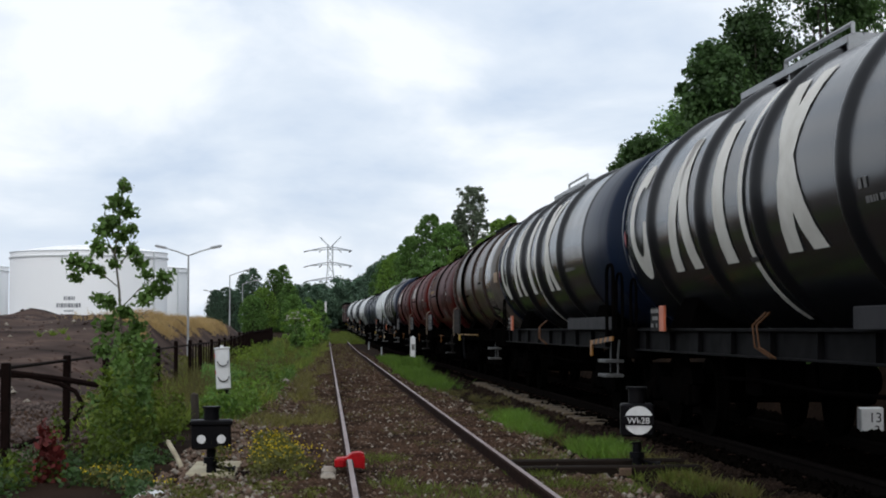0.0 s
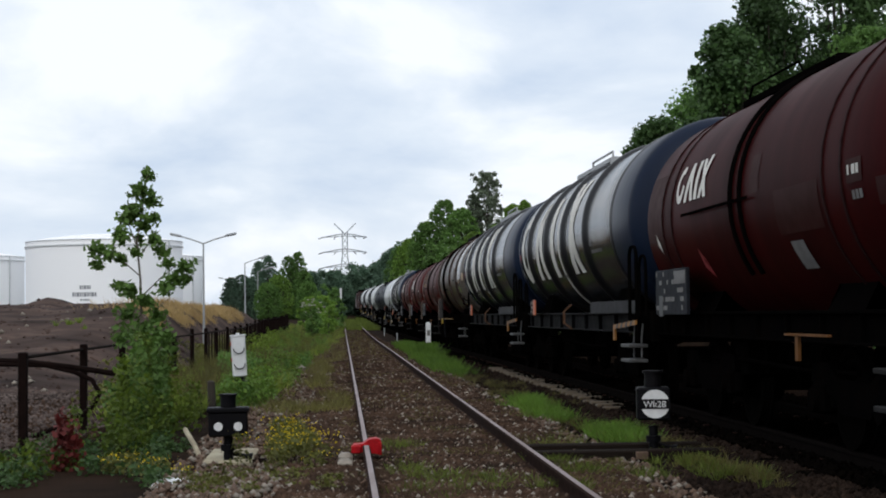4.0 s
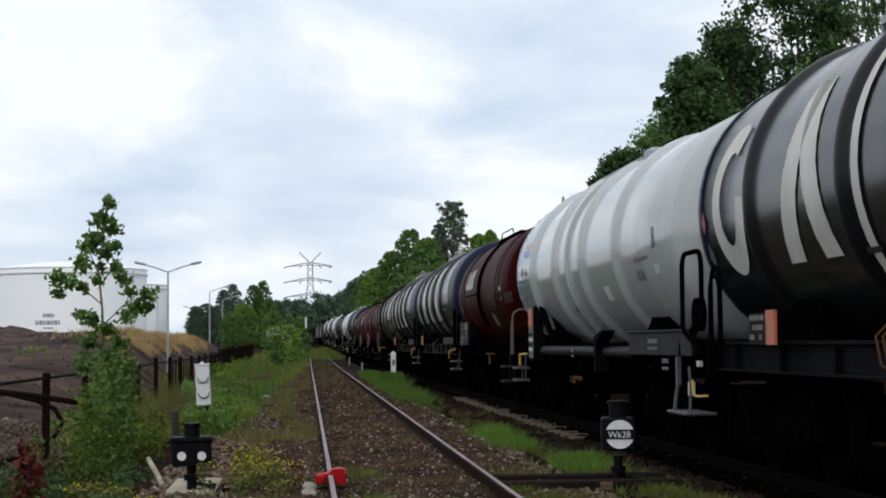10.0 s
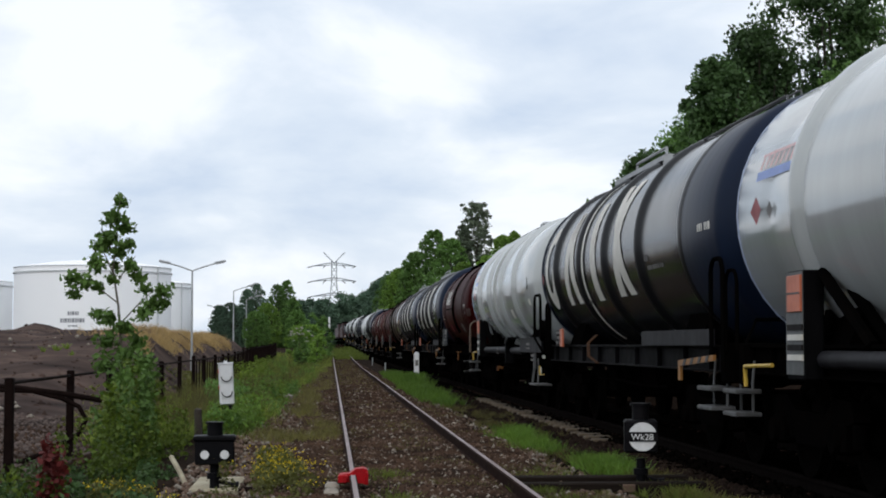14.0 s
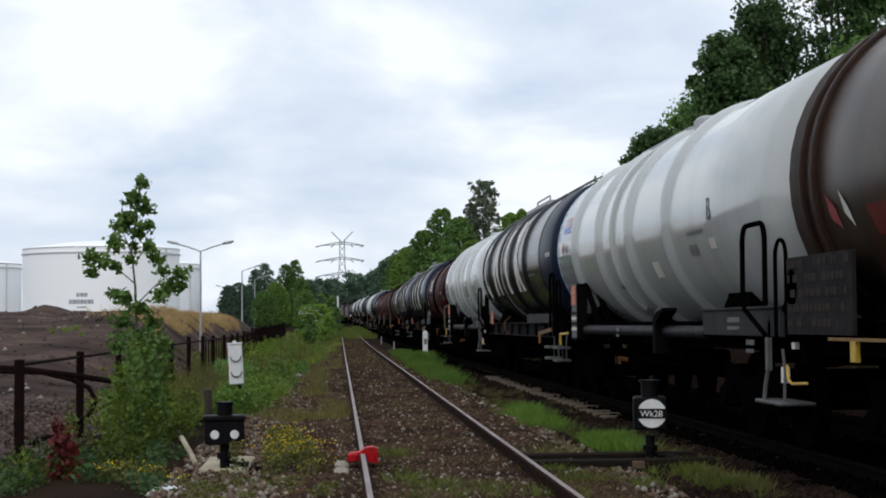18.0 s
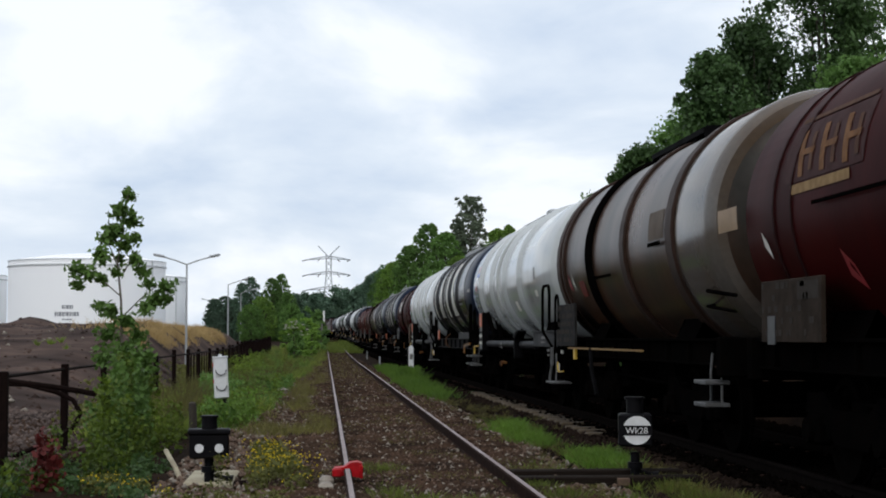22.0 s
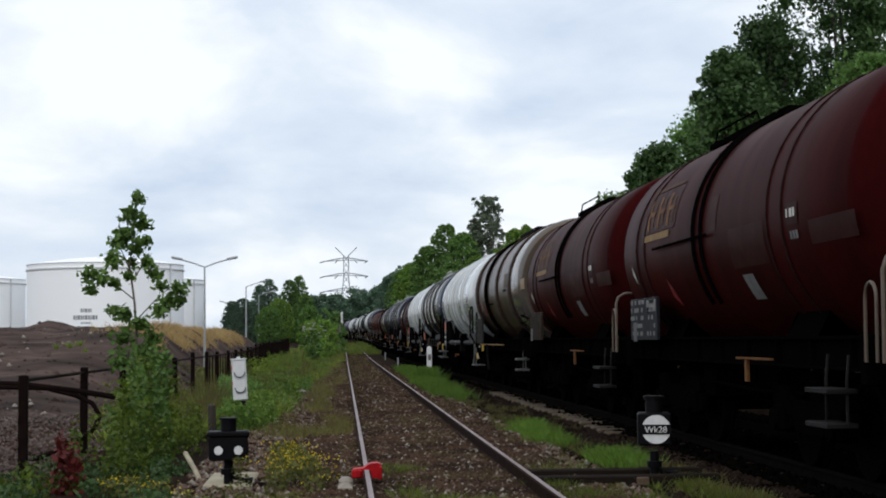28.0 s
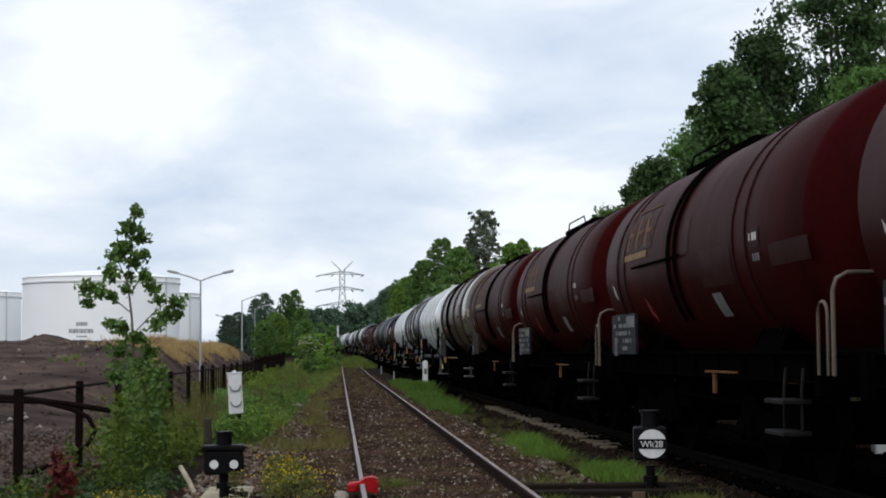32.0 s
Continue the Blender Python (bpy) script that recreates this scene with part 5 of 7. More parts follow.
# growth added mostly out of sight, to keep light off the train's underside
plants("undergrowth", "dark undergrowth added along the far side of the running line to block light", "bush", [(R2.uniform(9.4, 11.5), R2.uniform(4, 75), R2.uniform(0.9, 2.0), R2.uniform(0.5, 0.9)) for _ in range(170)], "leaf_dark", 0.16, 150)
plants("thicket", "tall dark thicket added behind the running line to shade the train's underside", "bush", [(R2.uniform(8.7, 12.3), R2.uniform(-12, 70), R2.uniform(3.2, 5.0), R2.uniform(0.9, 1.5)) for _ in range(110)], "leaf_dark", 0.3, 420)


def build_kilometre_stone():
    """The white distance stone on the far side of the line."""
    t = thing("distance_stone", "white-painted distance stone with black figures beyond the track", "marker stone", (7.56, 21.97, -0.24))
    body = part("body", G().box(-0.16, 0.16, -0.09, 0.09, -0.05, 0.41, 0.015), M["white_paint"], t)
    for txt, x, z in (("13", -0.055, 0.21), ("3", 0.015, 0.035)):
        part("figures", text_mesh(txt, 0.19, M["black_mark"]), None, body).matrix_basis = pose(x, -0.093, z, 90, 0, 0)


build_kilometre_stone()
# ---------------------------------------------------------------- tank wagons
# In a wagon's space the far knuckle of its tank is at y = 0 and the tank runs back to -length; z = 0 is the rail.
def tank_point(R, zc, y, a, lift=0.0):
    """A point of the barrel's side towards the siding: a is the angle from the top."""
    return (-(R + lift) * math.sin(a), y, zc + (R + lift) * math.cos(a))


def patch(g, R, zc, y0, y1, a0, a1, lift=0.006, ny=1, na=6, slant=0.0):
    """A painted field on the barrel: y0..y1 along it, angles a0..a1 in degrees; slant moves the lower edge along y."""
    vs, fs = [], []
    for i in range(na + 1):
        k = i / na
        a = radians(a0 + (a1 - a0) * k)
        for j in range(ny + 1):
            vs.append(tank_point(R, zc, y0 + (y1 - y0) * j / ny + slant * k, a, lift))
    w = ny + 1
    for i in range(na):
        for j in range(ny):
            q = (i * w + j, i * w + j + 1, (i + 1) * w + j + 1, (i + 1) * w + j)
            fs.append(q)
    g.add(vs, fs)
    return g


def band(g, R, zc, y, w, t, a0=-179, a1=179, n=40):
    """A raised hoop round the barrel."""
    prof = [(y - w / 2, R - 0.02), (y - w / 2, R + t * 0.6), (y - w / 2 + t * 0.4, R + t), (y + w / 2 - t * 0.4, R + t), (y + w / 2, R + t * 0.6), (y + w / 2, R - 0.02)]
    vs, fs = [], []
    for s, r in prof:
        for k in range(n + 1):
            a = radians(a0 + (a1 - a0) * k / n)
            vs.append((-r * math.sin(a), s, zc + r * math.cos(a)))
    for i in range(len(prof) - 1):
        for k in range(n):
            fs.append(((n + 1) * i + k, (n + 1) * i + k + 1, (n + 1) * (i + 1) + k + 1, (n + 1) * (i + 1) + k))
    return g.add(vs, fs)


def swage(g, R, zc, y, w, t, n=64):
    """A rounded stiffening hoop pressed out of the barrel."""
    prof = [(y + w / 2 - w * k / 10, R - 0.004 + t * math.sin(math.pi * k / 10) ** 1.3) for k in range(11)]
    vs, fs = [], []
    for q, r in prof:
        vs += [(-r * math.sin(2 * math.pi * i / n), q, zc + r * math.cos(2 * math.pi * i / n)) for i in range(n)]
    for j in range(10):
        fs += [(n * j + i, n * j + (i + 1) % n, n * (j + 1) + (i + 1) % n, n * (j + 1) + i) for i in range(n)]
    return g.add(vs, fs)


def barrel(length, R, zc, crown=0.36, n=72, lead=0.0):
    """A tank barrel with dished ends and soft knuckles, its hoops apart."""
    prof = [(crown, 0.02), (crown * 0.985, R * 0.2), (crown * 0.93, R * 0.42), (crown * 0.82, R * 0.63), (crown * 0.64, R * 0.8),
            (crown * 0.42, R * 0.91), (crown * 0.2, R * 0.972), (0.0, R)]
    whole = prof + [(-length * k / 6, R) for k in range(1, 6)] + [(-length - s, r) for s, r in reversed(prof)]
    return G().lathe(whole, n, "y", (0, -lead, zc))


MESHES = {}


def shared(key, make, material=None, smooth=38):
    if key not in MESHES:
        MESHES[key] = make().mesh(key, material, smooth)
    return MESHES[key]


def wheelset():
    g = G()
    g.cyl((-0.85, 0, 0), (0.85, 0, 0), 0.08, n=10)
    for s in (-1, 1):
        prof = [(s * 0.68, 0.40), (s * 0.685, 0.49), (s * 0.715, 0.49), (s * 0.72, 0.462), (s * 0.81, 0.455), (s * 0.815, 0.39), (s * 0.78, 0.37), (s * 0.76, 0.16), (s * 0.82, 0.13), (s * 0.84, 0.10)]
        g.lathe(prof, 28, "x")
    return g


def bogie_frame():
    g = G()
    for s in (-1, 1):
        x0, x1 = s * 1.0 - 0.07, s * 1.0 + 0.07
        g.extrude([(-1.2, 0.62), (-1.15, 0.78), (-0.7, 0.80), (-0.45, 0.66), (0.45, 0.66), (0.7, 0.80), (1.15, 0.78), (1.2, 0.62), (0.95, 0.56), (0.55, 0.50), (0.42, 0.36), (-0.42, 0.36), (-0.55, 0.50), (-0.95, 0.56)], x0, x1)
        for y in (-0.9, 0.9):
            g.box(s * 1.03 - 0.09, s * 1.03 + 0.09, y - 0.16, y + 0.16, 0.34, 0.62, 0.03)
            g.cyl((s * 1.12, y, 0.46), (s * 1.17, y, 0.46), 0.11, n=14)
            for d in (-0.25, 0.25):
                g.cyl((s * 1.0, y + d, 0.40), (s * 1.0, y + d, 0.60), 0.065, n=10)
        for k in (-1, 1):
            g.cyl((s * 0.98, 0.12 * k, 0.38), (s * 0.98, 0.12 * k, 0.6), 0.07, n=10)
    g.box(-1.0, 1.0, -0.2, 0.2, 0.5, 0.75, 0.03)
    for y in (-0.35, 0.35):
        g.box(-0.85, 0.85, y - 0.05, y + 0.05, 0.42, 0.52)
    return g


def buffer_mesh():
    return G().lathe([(0, 0.12), (0.03, 0.13), (0.05, 0.1), (0.28, 0.095), (0.29, 0.07), (0.52, 0.07), (0.53, 0.2), (0.56, 0.225), (0.585, 0.21), (0.595, 0.1)], 18, "y")


def add_running_gear(w, length, spec):
    """Sole bars, headstocks, buffers, bogies with wheelsets, brake gear."""
    over = spec["over"]
    y1, y0 = over, -length - over
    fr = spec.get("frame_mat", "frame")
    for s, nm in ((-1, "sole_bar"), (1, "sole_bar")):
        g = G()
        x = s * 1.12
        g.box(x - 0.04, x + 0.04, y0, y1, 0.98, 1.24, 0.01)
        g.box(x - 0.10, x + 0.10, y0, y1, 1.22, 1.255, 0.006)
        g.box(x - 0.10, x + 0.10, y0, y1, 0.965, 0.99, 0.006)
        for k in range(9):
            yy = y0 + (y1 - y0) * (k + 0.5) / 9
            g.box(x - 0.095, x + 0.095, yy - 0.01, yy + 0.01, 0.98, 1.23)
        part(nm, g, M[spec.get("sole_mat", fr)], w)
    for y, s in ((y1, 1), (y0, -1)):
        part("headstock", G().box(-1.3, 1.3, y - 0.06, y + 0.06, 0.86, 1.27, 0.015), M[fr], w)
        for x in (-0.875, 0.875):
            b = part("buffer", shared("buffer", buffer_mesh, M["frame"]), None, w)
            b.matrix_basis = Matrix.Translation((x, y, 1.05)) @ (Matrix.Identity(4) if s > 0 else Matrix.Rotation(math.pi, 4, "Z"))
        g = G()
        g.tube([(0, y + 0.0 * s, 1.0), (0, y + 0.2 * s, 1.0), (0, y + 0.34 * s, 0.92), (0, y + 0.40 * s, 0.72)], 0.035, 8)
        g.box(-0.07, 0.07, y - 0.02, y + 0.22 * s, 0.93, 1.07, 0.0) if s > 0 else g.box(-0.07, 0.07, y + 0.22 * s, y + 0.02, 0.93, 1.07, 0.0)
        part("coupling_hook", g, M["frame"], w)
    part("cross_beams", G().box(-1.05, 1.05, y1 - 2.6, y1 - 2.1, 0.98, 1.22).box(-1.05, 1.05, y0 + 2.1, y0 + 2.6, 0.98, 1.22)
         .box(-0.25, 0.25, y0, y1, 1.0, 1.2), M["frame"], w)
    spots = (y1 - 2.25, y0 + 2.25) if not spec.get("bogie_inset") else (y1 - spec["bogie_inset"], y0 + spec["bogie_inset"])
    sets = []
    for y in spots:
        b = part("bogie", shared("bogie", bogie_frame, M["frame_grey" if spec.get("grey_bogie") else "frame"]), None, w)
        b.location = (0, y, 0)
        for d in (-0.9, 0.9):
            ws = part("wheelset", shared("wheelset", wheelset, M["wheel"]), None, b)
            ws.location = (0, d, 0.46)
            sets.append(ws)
    # saddles between frame and barrel
    R, zc = spec["R"], spec["zc"]
    for y in (y1 - 2.25, y0 + 2.25):
        g = G()
        pts = [(-1.12, 1.25), (-1.0, zc - math.sqrt(max(0.01, (R + 0.02) ** 2 - 1.0)))]
        for k in range(9):
            x = -1.0 + 2.0 * k / 8
            pts.append((x, zc - math.sqrt((R - 0.01) ** 2 - x * x)))
        pts.append((1.12, 1.25))
        vs = [(x, y - 0.5, z) for x, z in pts] + [(x, y + 0.5, z) for x, z in pts]
        n = len(pts)
        g.add(vs, [(k, (k + 1) % n, n + (k + 1) % n, n + k) for k in range(n)] + [tuple(range(n)), tuple(reversed(range(n, 2 * n)))])
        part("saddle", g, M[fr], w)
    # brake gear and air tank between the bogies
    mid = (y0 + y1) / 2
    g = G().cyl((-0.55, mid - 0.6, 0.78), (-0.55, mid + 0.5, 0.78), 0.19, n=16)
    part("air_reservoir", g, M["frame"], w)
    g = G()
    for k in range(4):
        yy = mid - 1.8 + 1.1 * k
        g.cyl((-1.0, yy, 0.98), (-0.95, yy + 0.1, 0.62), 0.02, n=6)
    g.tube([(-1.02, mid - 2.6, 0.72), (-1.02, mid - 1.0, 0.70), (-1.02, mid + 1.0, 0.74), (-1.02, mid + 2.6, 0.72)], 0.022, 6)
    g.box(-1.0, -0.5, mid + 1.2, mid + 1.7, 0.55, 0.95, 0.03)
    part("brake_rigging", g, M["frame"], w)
    return sets


def add_ladder_steps(w, y, material, wide=0.42, drop=0.42):
    """Two stirrup steps that hang below the sole bar."""
    for z in (drop, 0.78):
        part("step", G().box(-1.42, -1.16, y - wide / 2, y + wide / 2, z, z + 0.045, 0.008), M[material], w)
    for d in (-wide / 2 + 0.03, wide / 2 - 0.03):
        part("step_hanger", G().tube([(-1.22, y + d, 1.1), (-1.24, y + d, 0.9), (-1.24, y + d, drop + 0.01)], 0.014, 6), M[material], w)


def add_hoop_rail(w, y0, y1, z0, z1, x, r, material):
    """A hoop of bent tube, standing on the frame."""
    s = 1 if y1 > y0 else -1
    k = min(0.16, abs(y1 - y0) / 2)
    arc = [(k * (1 - math.cos(a)), k * (1 - math.sin(a))) for a in [math.pi / 2 * q / 5 for q in range(6)]]
    pts = [(x, y0, z0)] + [(x, y0 + s * p, z1 - q) for p, q in arc] + [(x, y1 - s * p, z1 - q) for p, q in reversed(arc)] + [(x, y1, z0)]
    part("handrail", G().tube(pts, r, 8), M[material], w)


def add_end_rail(w, y, z0, z1, r, material):
    """A platform rail that crosses the wagon's end."""
    pts = [(-1.36, y, z0), (-1.36, y, z1 - 0.14), (-1.33, y, z1 - 0.05), (-1.24, y, z1), (1.24, y, z1), (1.33, y, z1 - 0.05), (1.36, y, z1 - 0.14), (1.36, y, z0)]
    part("end_rail", G().tube(pts, r, 8), M[material], w)
    part("end_platform", G().box(-1.3, 1.3, y - 0.12, y + 0.3, 1.2, 1.25, 0.01), M["frame"], w)


def add_walkway(w, length, top, y0, y1, material, rail=True):
    """The low platform on top of the barrel, and the manhole."""
    deck = part("walkway", G().box(-0.56, -0.50, y0, y1, top - 0.04, top + 0.03), M[material], w)
    for x in (-0.46, -0.34, -0.22, -0.10):
        part("walkway_plank", G().box(x - 0.05, x + 0.05, y0, y1, top + 0.03, top + 0.055), M[material], deck)
    for q in range(7):
        yy = y0 + (y1 - y0) * q / 6
        part("walkway_bracket", G().box(-0.55, -0.05, yy - 0.02, yy + 0.02, top - 0.12, top + 0.03), M[material], deck)
    if rail:
        part("walkway_rail", G().tube([(-0.5, y0, top), (-0.5, y0, top + 0.2), (-0.5, y1, top + 0.2), (-0.5, y1, top)], 0.016, 6), M[material], w)
    part("manhole", G().cyl((0.1, (y0 + y1) / 2, top - 0.15), (0.1, (y0 + y1) / 2, top + 0.10), 0.32, n=24).cyl((0.1, (y0 + y1) / 2, top + 0.10), (0.1, (y0 + y1) / 2, top + 0.15), 0.36, n=24), M[material], w)


def bars(g, R, zc, y0, a0, rows, unit=0.06, gap=0.02, hgt=3.0, lift=0.008, seed=1):
    """Rows of small upright bars, the size of stencilled writing."""
    rnd = random.Random(seed)
    for i, n in enumerate(rows):
        y = y0
        for k in range(n):
            wd = unit * rnd.choice((0.7, 1.0, 1.3))
            patch(g, R, zc, y, y - wd, a0 + i * hgt * 1.5, a0 + i * hgt * 1.5 + hgt, lift, na=1)
            y -= wd + gap * rnd.choice((1, 1, 3))
    return g


def board(w, y, width, z0, z1, x, material, label, writing="white_mark", rows=4, seed=3, full=0.72):
    """An upright data board on the frame, with rows of bars for its stencilled writing."""
    b = part("data_board", G().box(x - 0.02, x + 0.02, y - width, y, z0, z1, 0.006), M[material], w, label)
    rnd = random.Random(seed)
    g = G()
    for i in range(rows):
        zz = z1 - (z1 - z0) * (i + 0.75) / (rows + 0.3)
        yy = y - 0.04
        while yy > y - width + 0.14:
            wd = rnd.choice((0.05, 0.08, 0.12))
            if rnd.random() < full:
                g.box(x - 0.026, x - 0.019, yy - wd, yy, zz, zz + (z1 - z0) / rows * 0.5)
            yy -= wd + 0.03
    part("writing", g, M[writing], b)
    return b


def tank_wagon(kind, y_front, length, seed=0, near=True):
    """One wagon of the train, by kind."""
    rnd = random.Random(seed)
    labels = {
        "striped": "dark grey bogie tank wagon with raised hoops and large white markings",
        "pale": "light grey bogie tank wagon with pressed hoops and sloping end struts",
        "red": "oxide red bogie tank wagon, grimy, with a strapped barrel",
        "soiled": "soiled grey bogie tank wagon with rust-brown hoops",
        "dark": "plain dark bogie tank wagon in the moving train",
    }
    w = thing("tank_wagon", labels[kind], "tank wagon", group="wagons of the goods train")
    spec = dict(R=1.365, zc=2.54, over=0.06)
    if kind == "red":
        spec = dict(R=1.35, zc=2.385, over=0.15)
    if kind == "soiled":
        spec = dict(R=1.40, zc=2.46, over=0.15)
    if kind == "pale":
        spec = dict(R=1.375, zc=2.50, over=0.06, grey_bogie=True, bogie_inset=1.5)
    if kind == "striped":
        spec["sole_mat"], spec["bogie_inset"] = "sole_grey", 1.5
    R, zc = spec["R"], spec["zc"]
    top = zc + R
    body = {"striped": "tank_black", "pale": "tank_grey", "red": "tank_red", "soiled": "tank_soiled", "dark": "tank_navy"}[kind]
    # stronger light on the far red wagons is put into a brighter red
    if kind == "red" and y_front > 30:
        body = "tank_red_lit"
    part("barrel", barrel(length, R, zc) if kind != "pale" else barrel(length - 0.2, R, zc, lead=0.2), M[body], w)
    sets = add_running_gear(w, length, spec)
    gear = set(w.children)
    k = 1.045 if kind in ("red", "soiled") else 1.0
    {"striped": dress_striped, "pale": dress_pale, "red": dress_red, "soiled": dress_soiled, "dark": dress_dark}[kind](w, length / k, R, zc, top, rnd, near)
    if k != 1.0:  # fittings laid out on a shorter pattern are drawn out to this wagon's length
        for ob in [o for o in w.children_recursive if o not in gear and o.parent not in gear]:
            ob.data.transform(Matrix.Diagonal((1, k, 1, 1)))
    return w, y_front, sets


def stroke(g, R, zc, ya, aa, yb, ab, wd, lift=0.012, n=8):
    """A broad painted stroke from (ya, aa) to (yb, ab), wd wide along the barrel."""
    vs, fs = [], []
    for i in range(n + 1):
        k = i / n
        y, a = ya + (yb - ya) * k, radians(aa + (ab - aa) * k)
        vs += [tank_point(R, zc, y + wd / 2, a, lift), tank_point(R, zc, y - wd / 2, a, lift)]
    fs = [(2 * i, 2 * i + 1, 2 * i + 3, 2 * i + 2) for i in range(n)]
    return g.add(vs, fs)


def dress_striped(w, L, R, zc, top, rnd, near):
    k = min(L, 12.55 if abs(L - 13.0) < 0.1 else L) / 12.2
    for y in (-1.8, -4.3, -6.52, -9.03):
        part("hoop", swage(G(), R, zc, y, 0.30, 0.068), M["hoop_black"], w)
    part("hoop", swage(G(), R, zc, -11.42, 0.26, 0.03), M["hoop_black"], w, "low dark hoop where the navy end begins")
    part("end_ring", band(G(), R, zc, -0.05, 0.10, 0.02), M["tank_navy"], w)
    part("end_paint", G().lathe([(-11.45, R + 0.001), (-11.45, R + 0.006), (-L - 0.006, R + 0.006), (-L - 0.079, R * 0.972 + 0.005), (-L - 0.158, R * 0.91 + 0.005), (-L - 0.237, R * 0.8 + 0.004), (-L - 0.302, R * 0.63 + 0.003), (-L - 0.342, R * 0.42)], 72, "y", (0, 0, zc)), M["tank_navy"], w, "navy blue end of the barrel")
    # broad pale plain shapes between the hoops
    def mark(*gs):
        for draw in gs:
            g = G()
            for j, args in enumerate(draw):
                stroke(g, R, zc, *args, 0.012 + 0.0015 * j)
            part("painted_shape", g, M["white_mark"], w, "large off-white painted shape")
    g = G()
    n = 36
    vs = []
    for q in range(n + 1):
        a = radians(62 + 296 * q / n)
        for r in (1.0, 0.52):
            vs.append(tank_point(R, zc, -1.08 - 0.54 * r * math.cos(a), radians(88 - (31 - (1 - r) * 26) * math.sin(a)), 0.012))
    g.add(vs, [(2 * q, 2 * q + 1, 2 * q + 3, 2 * q + 2) for q in range(n)])
    part("painted_shape", g, M["white_mark"], w, "large off-white painted open ring")
    # the gauge strip stands on either side of the third broad mark
    late = abs(L - 13.0) > 0.1
    ys, yt = (-6.02, -5.1) if late else (-4.62, -5.52)
    mark([(-3.32, 53, -2.78, 117.5, 0.40)], [(-3.32, 53, -3.7, 117.5, 0.40)],
         [(yt + 0.06, 54, yt - 0.06, 117.5, 0.44)], [(-6.98, 48, -8.05, 117, 0.42)], [(-7.7, 47, -7.32, 117, 0.42)])
    part("gauge_strip", stroke(G(), R, zc, ys, 30, ys, 150, 0.16, 0.02, 20), M["white_mark"], w)
    part("strip_clip", stroke(G(), R, zc, ys, 116, ys, 118, 0.3, 0.03, 2), M["black_mark"], w)
    g = bars(G(), R, zc, -9.35, 97, (2, 0), 0.1, 0.05, 3.4, seed=4)
    part("writing", bars(g, R, zc, -9.45, 103, (11,), 0.06, 0.015, 2.2, seed=6), M["grey_mark"], w)
    if not late:
        part("writing", bars(G(), R, zc, -12.3, 90, (6,), 0.07, 0.03, 3.4, seed=8), M["white_mark"], w)
    g = G().add([tank_point(R, zc, y, radians(a), 0.012) for y, a in ((-0.16, 90), (-0.24, 95), (-0.16, 100), (-0.08, 95))], [(0, 1, 2, 3)])
    part("hazard_diamond", g, M["red_mark"], w)
    g = G().add([tank_point(R, zc, y, radians(a), 0.012) for y, a in ((-0.2, 103), (-0.32, 108), (-0.26, 115), (-0.14, 110))], [(0, 1, 2, 3)])
    part("hazard_diamond", g, M["grey_mark"], w)
    add_walkway(w, L, top, -6.75, -3.0, "galv", False)
    part("walkway_rail", G().tube([(-0.5, -4.6, top + 0.04), (-0.5, -4.6, top + 0.14), (-0.5, -6.75, top + 0.14), (-0.5, -6.75, top + 0.04)], 0.02, 6), M["galv"], w)
    part("placard", G().box(-1.385, -1.355, -2.55, -2.3, 1.22, 1.52, 0.004), M["orange"], w, "orange hazard placard")
    board(w, -1.7, 0.5, 1.22, 1.5, -1.34, "board_grey", "grimy small data board", "grey_mark", 3)
    for d in (0, 0.14):
        part("hose", G().tube([(-1.2, ys - 0.2 - d, 1.40), (-1.34, ys - 0.25 - d, 1.28), (-1.36, ys - 0.4 - d, 1.08), (-1.26, ys - 0.6 - d, 0.98)], 0.011, 6), M["hose"], w)
    part("side_plate", G().box(-1.30, -1.27, -12.3 * k, -8.6 * k, 1.24, 1.42, 0.006), M["plate_grey"], w)
    if not late:
        for x, dz in ((-0.5, -0.03), (-0.35, 0.03)):
            part("top_rail", G().tube([(x, -7.2, top + dz - 0.08), (x, -7.25, top + dz), (x, -L + 0.25, top + dz), (x, -L + 0.2, top + dz - 0.08)], 0.013, 6), M["step"], w)
    yr = -L + 0.15 if not late else -12.2 * k
    add_hoop_rail(w, yr, yr - 0.5, 1.0, 2.13, -1.36, 0.024, "frame")
    add_hoop_rail(w, yr - 0.3, yr - 0.75, 1.2, 2.0, -1.28, 0.02, "frame")
    add_ladder_steps(w, yr + 0.1, "step", 0.62, 0.58)
    part("shunting_handle", G().extrude([(-11.1 * k, 0.86), (-11.1 * k, 1.08), (-12.7 * k, 1.15), (-12.7 * k, 1.09), (-11.2 * k, 1.02), (-11.2 * k, 0.86)], -1.395, -1.365), M["amber"], w, "ochre and black striped shunting handle")
    for q in range(4):
        part("handle_stripe", G().extrude([((-11.32 - q * 0.34) * k, 1.022 + 0.0159 * q), ((-11.44 - q * 0.34) * k, 1.028 + 0.0159 * q), ((-11.52 - q * 0.34) * k, 1.097 + 0.015 * q), ((-11.40 - q * 0.34) * k, 1.092 + 0.015 * q)], -1.40, -1.36), M["black_mark"], w)
    add_hoop_rail(w, 0.12, -0.25, 1.2, 1.9, -1.25, 0.018, "frame")


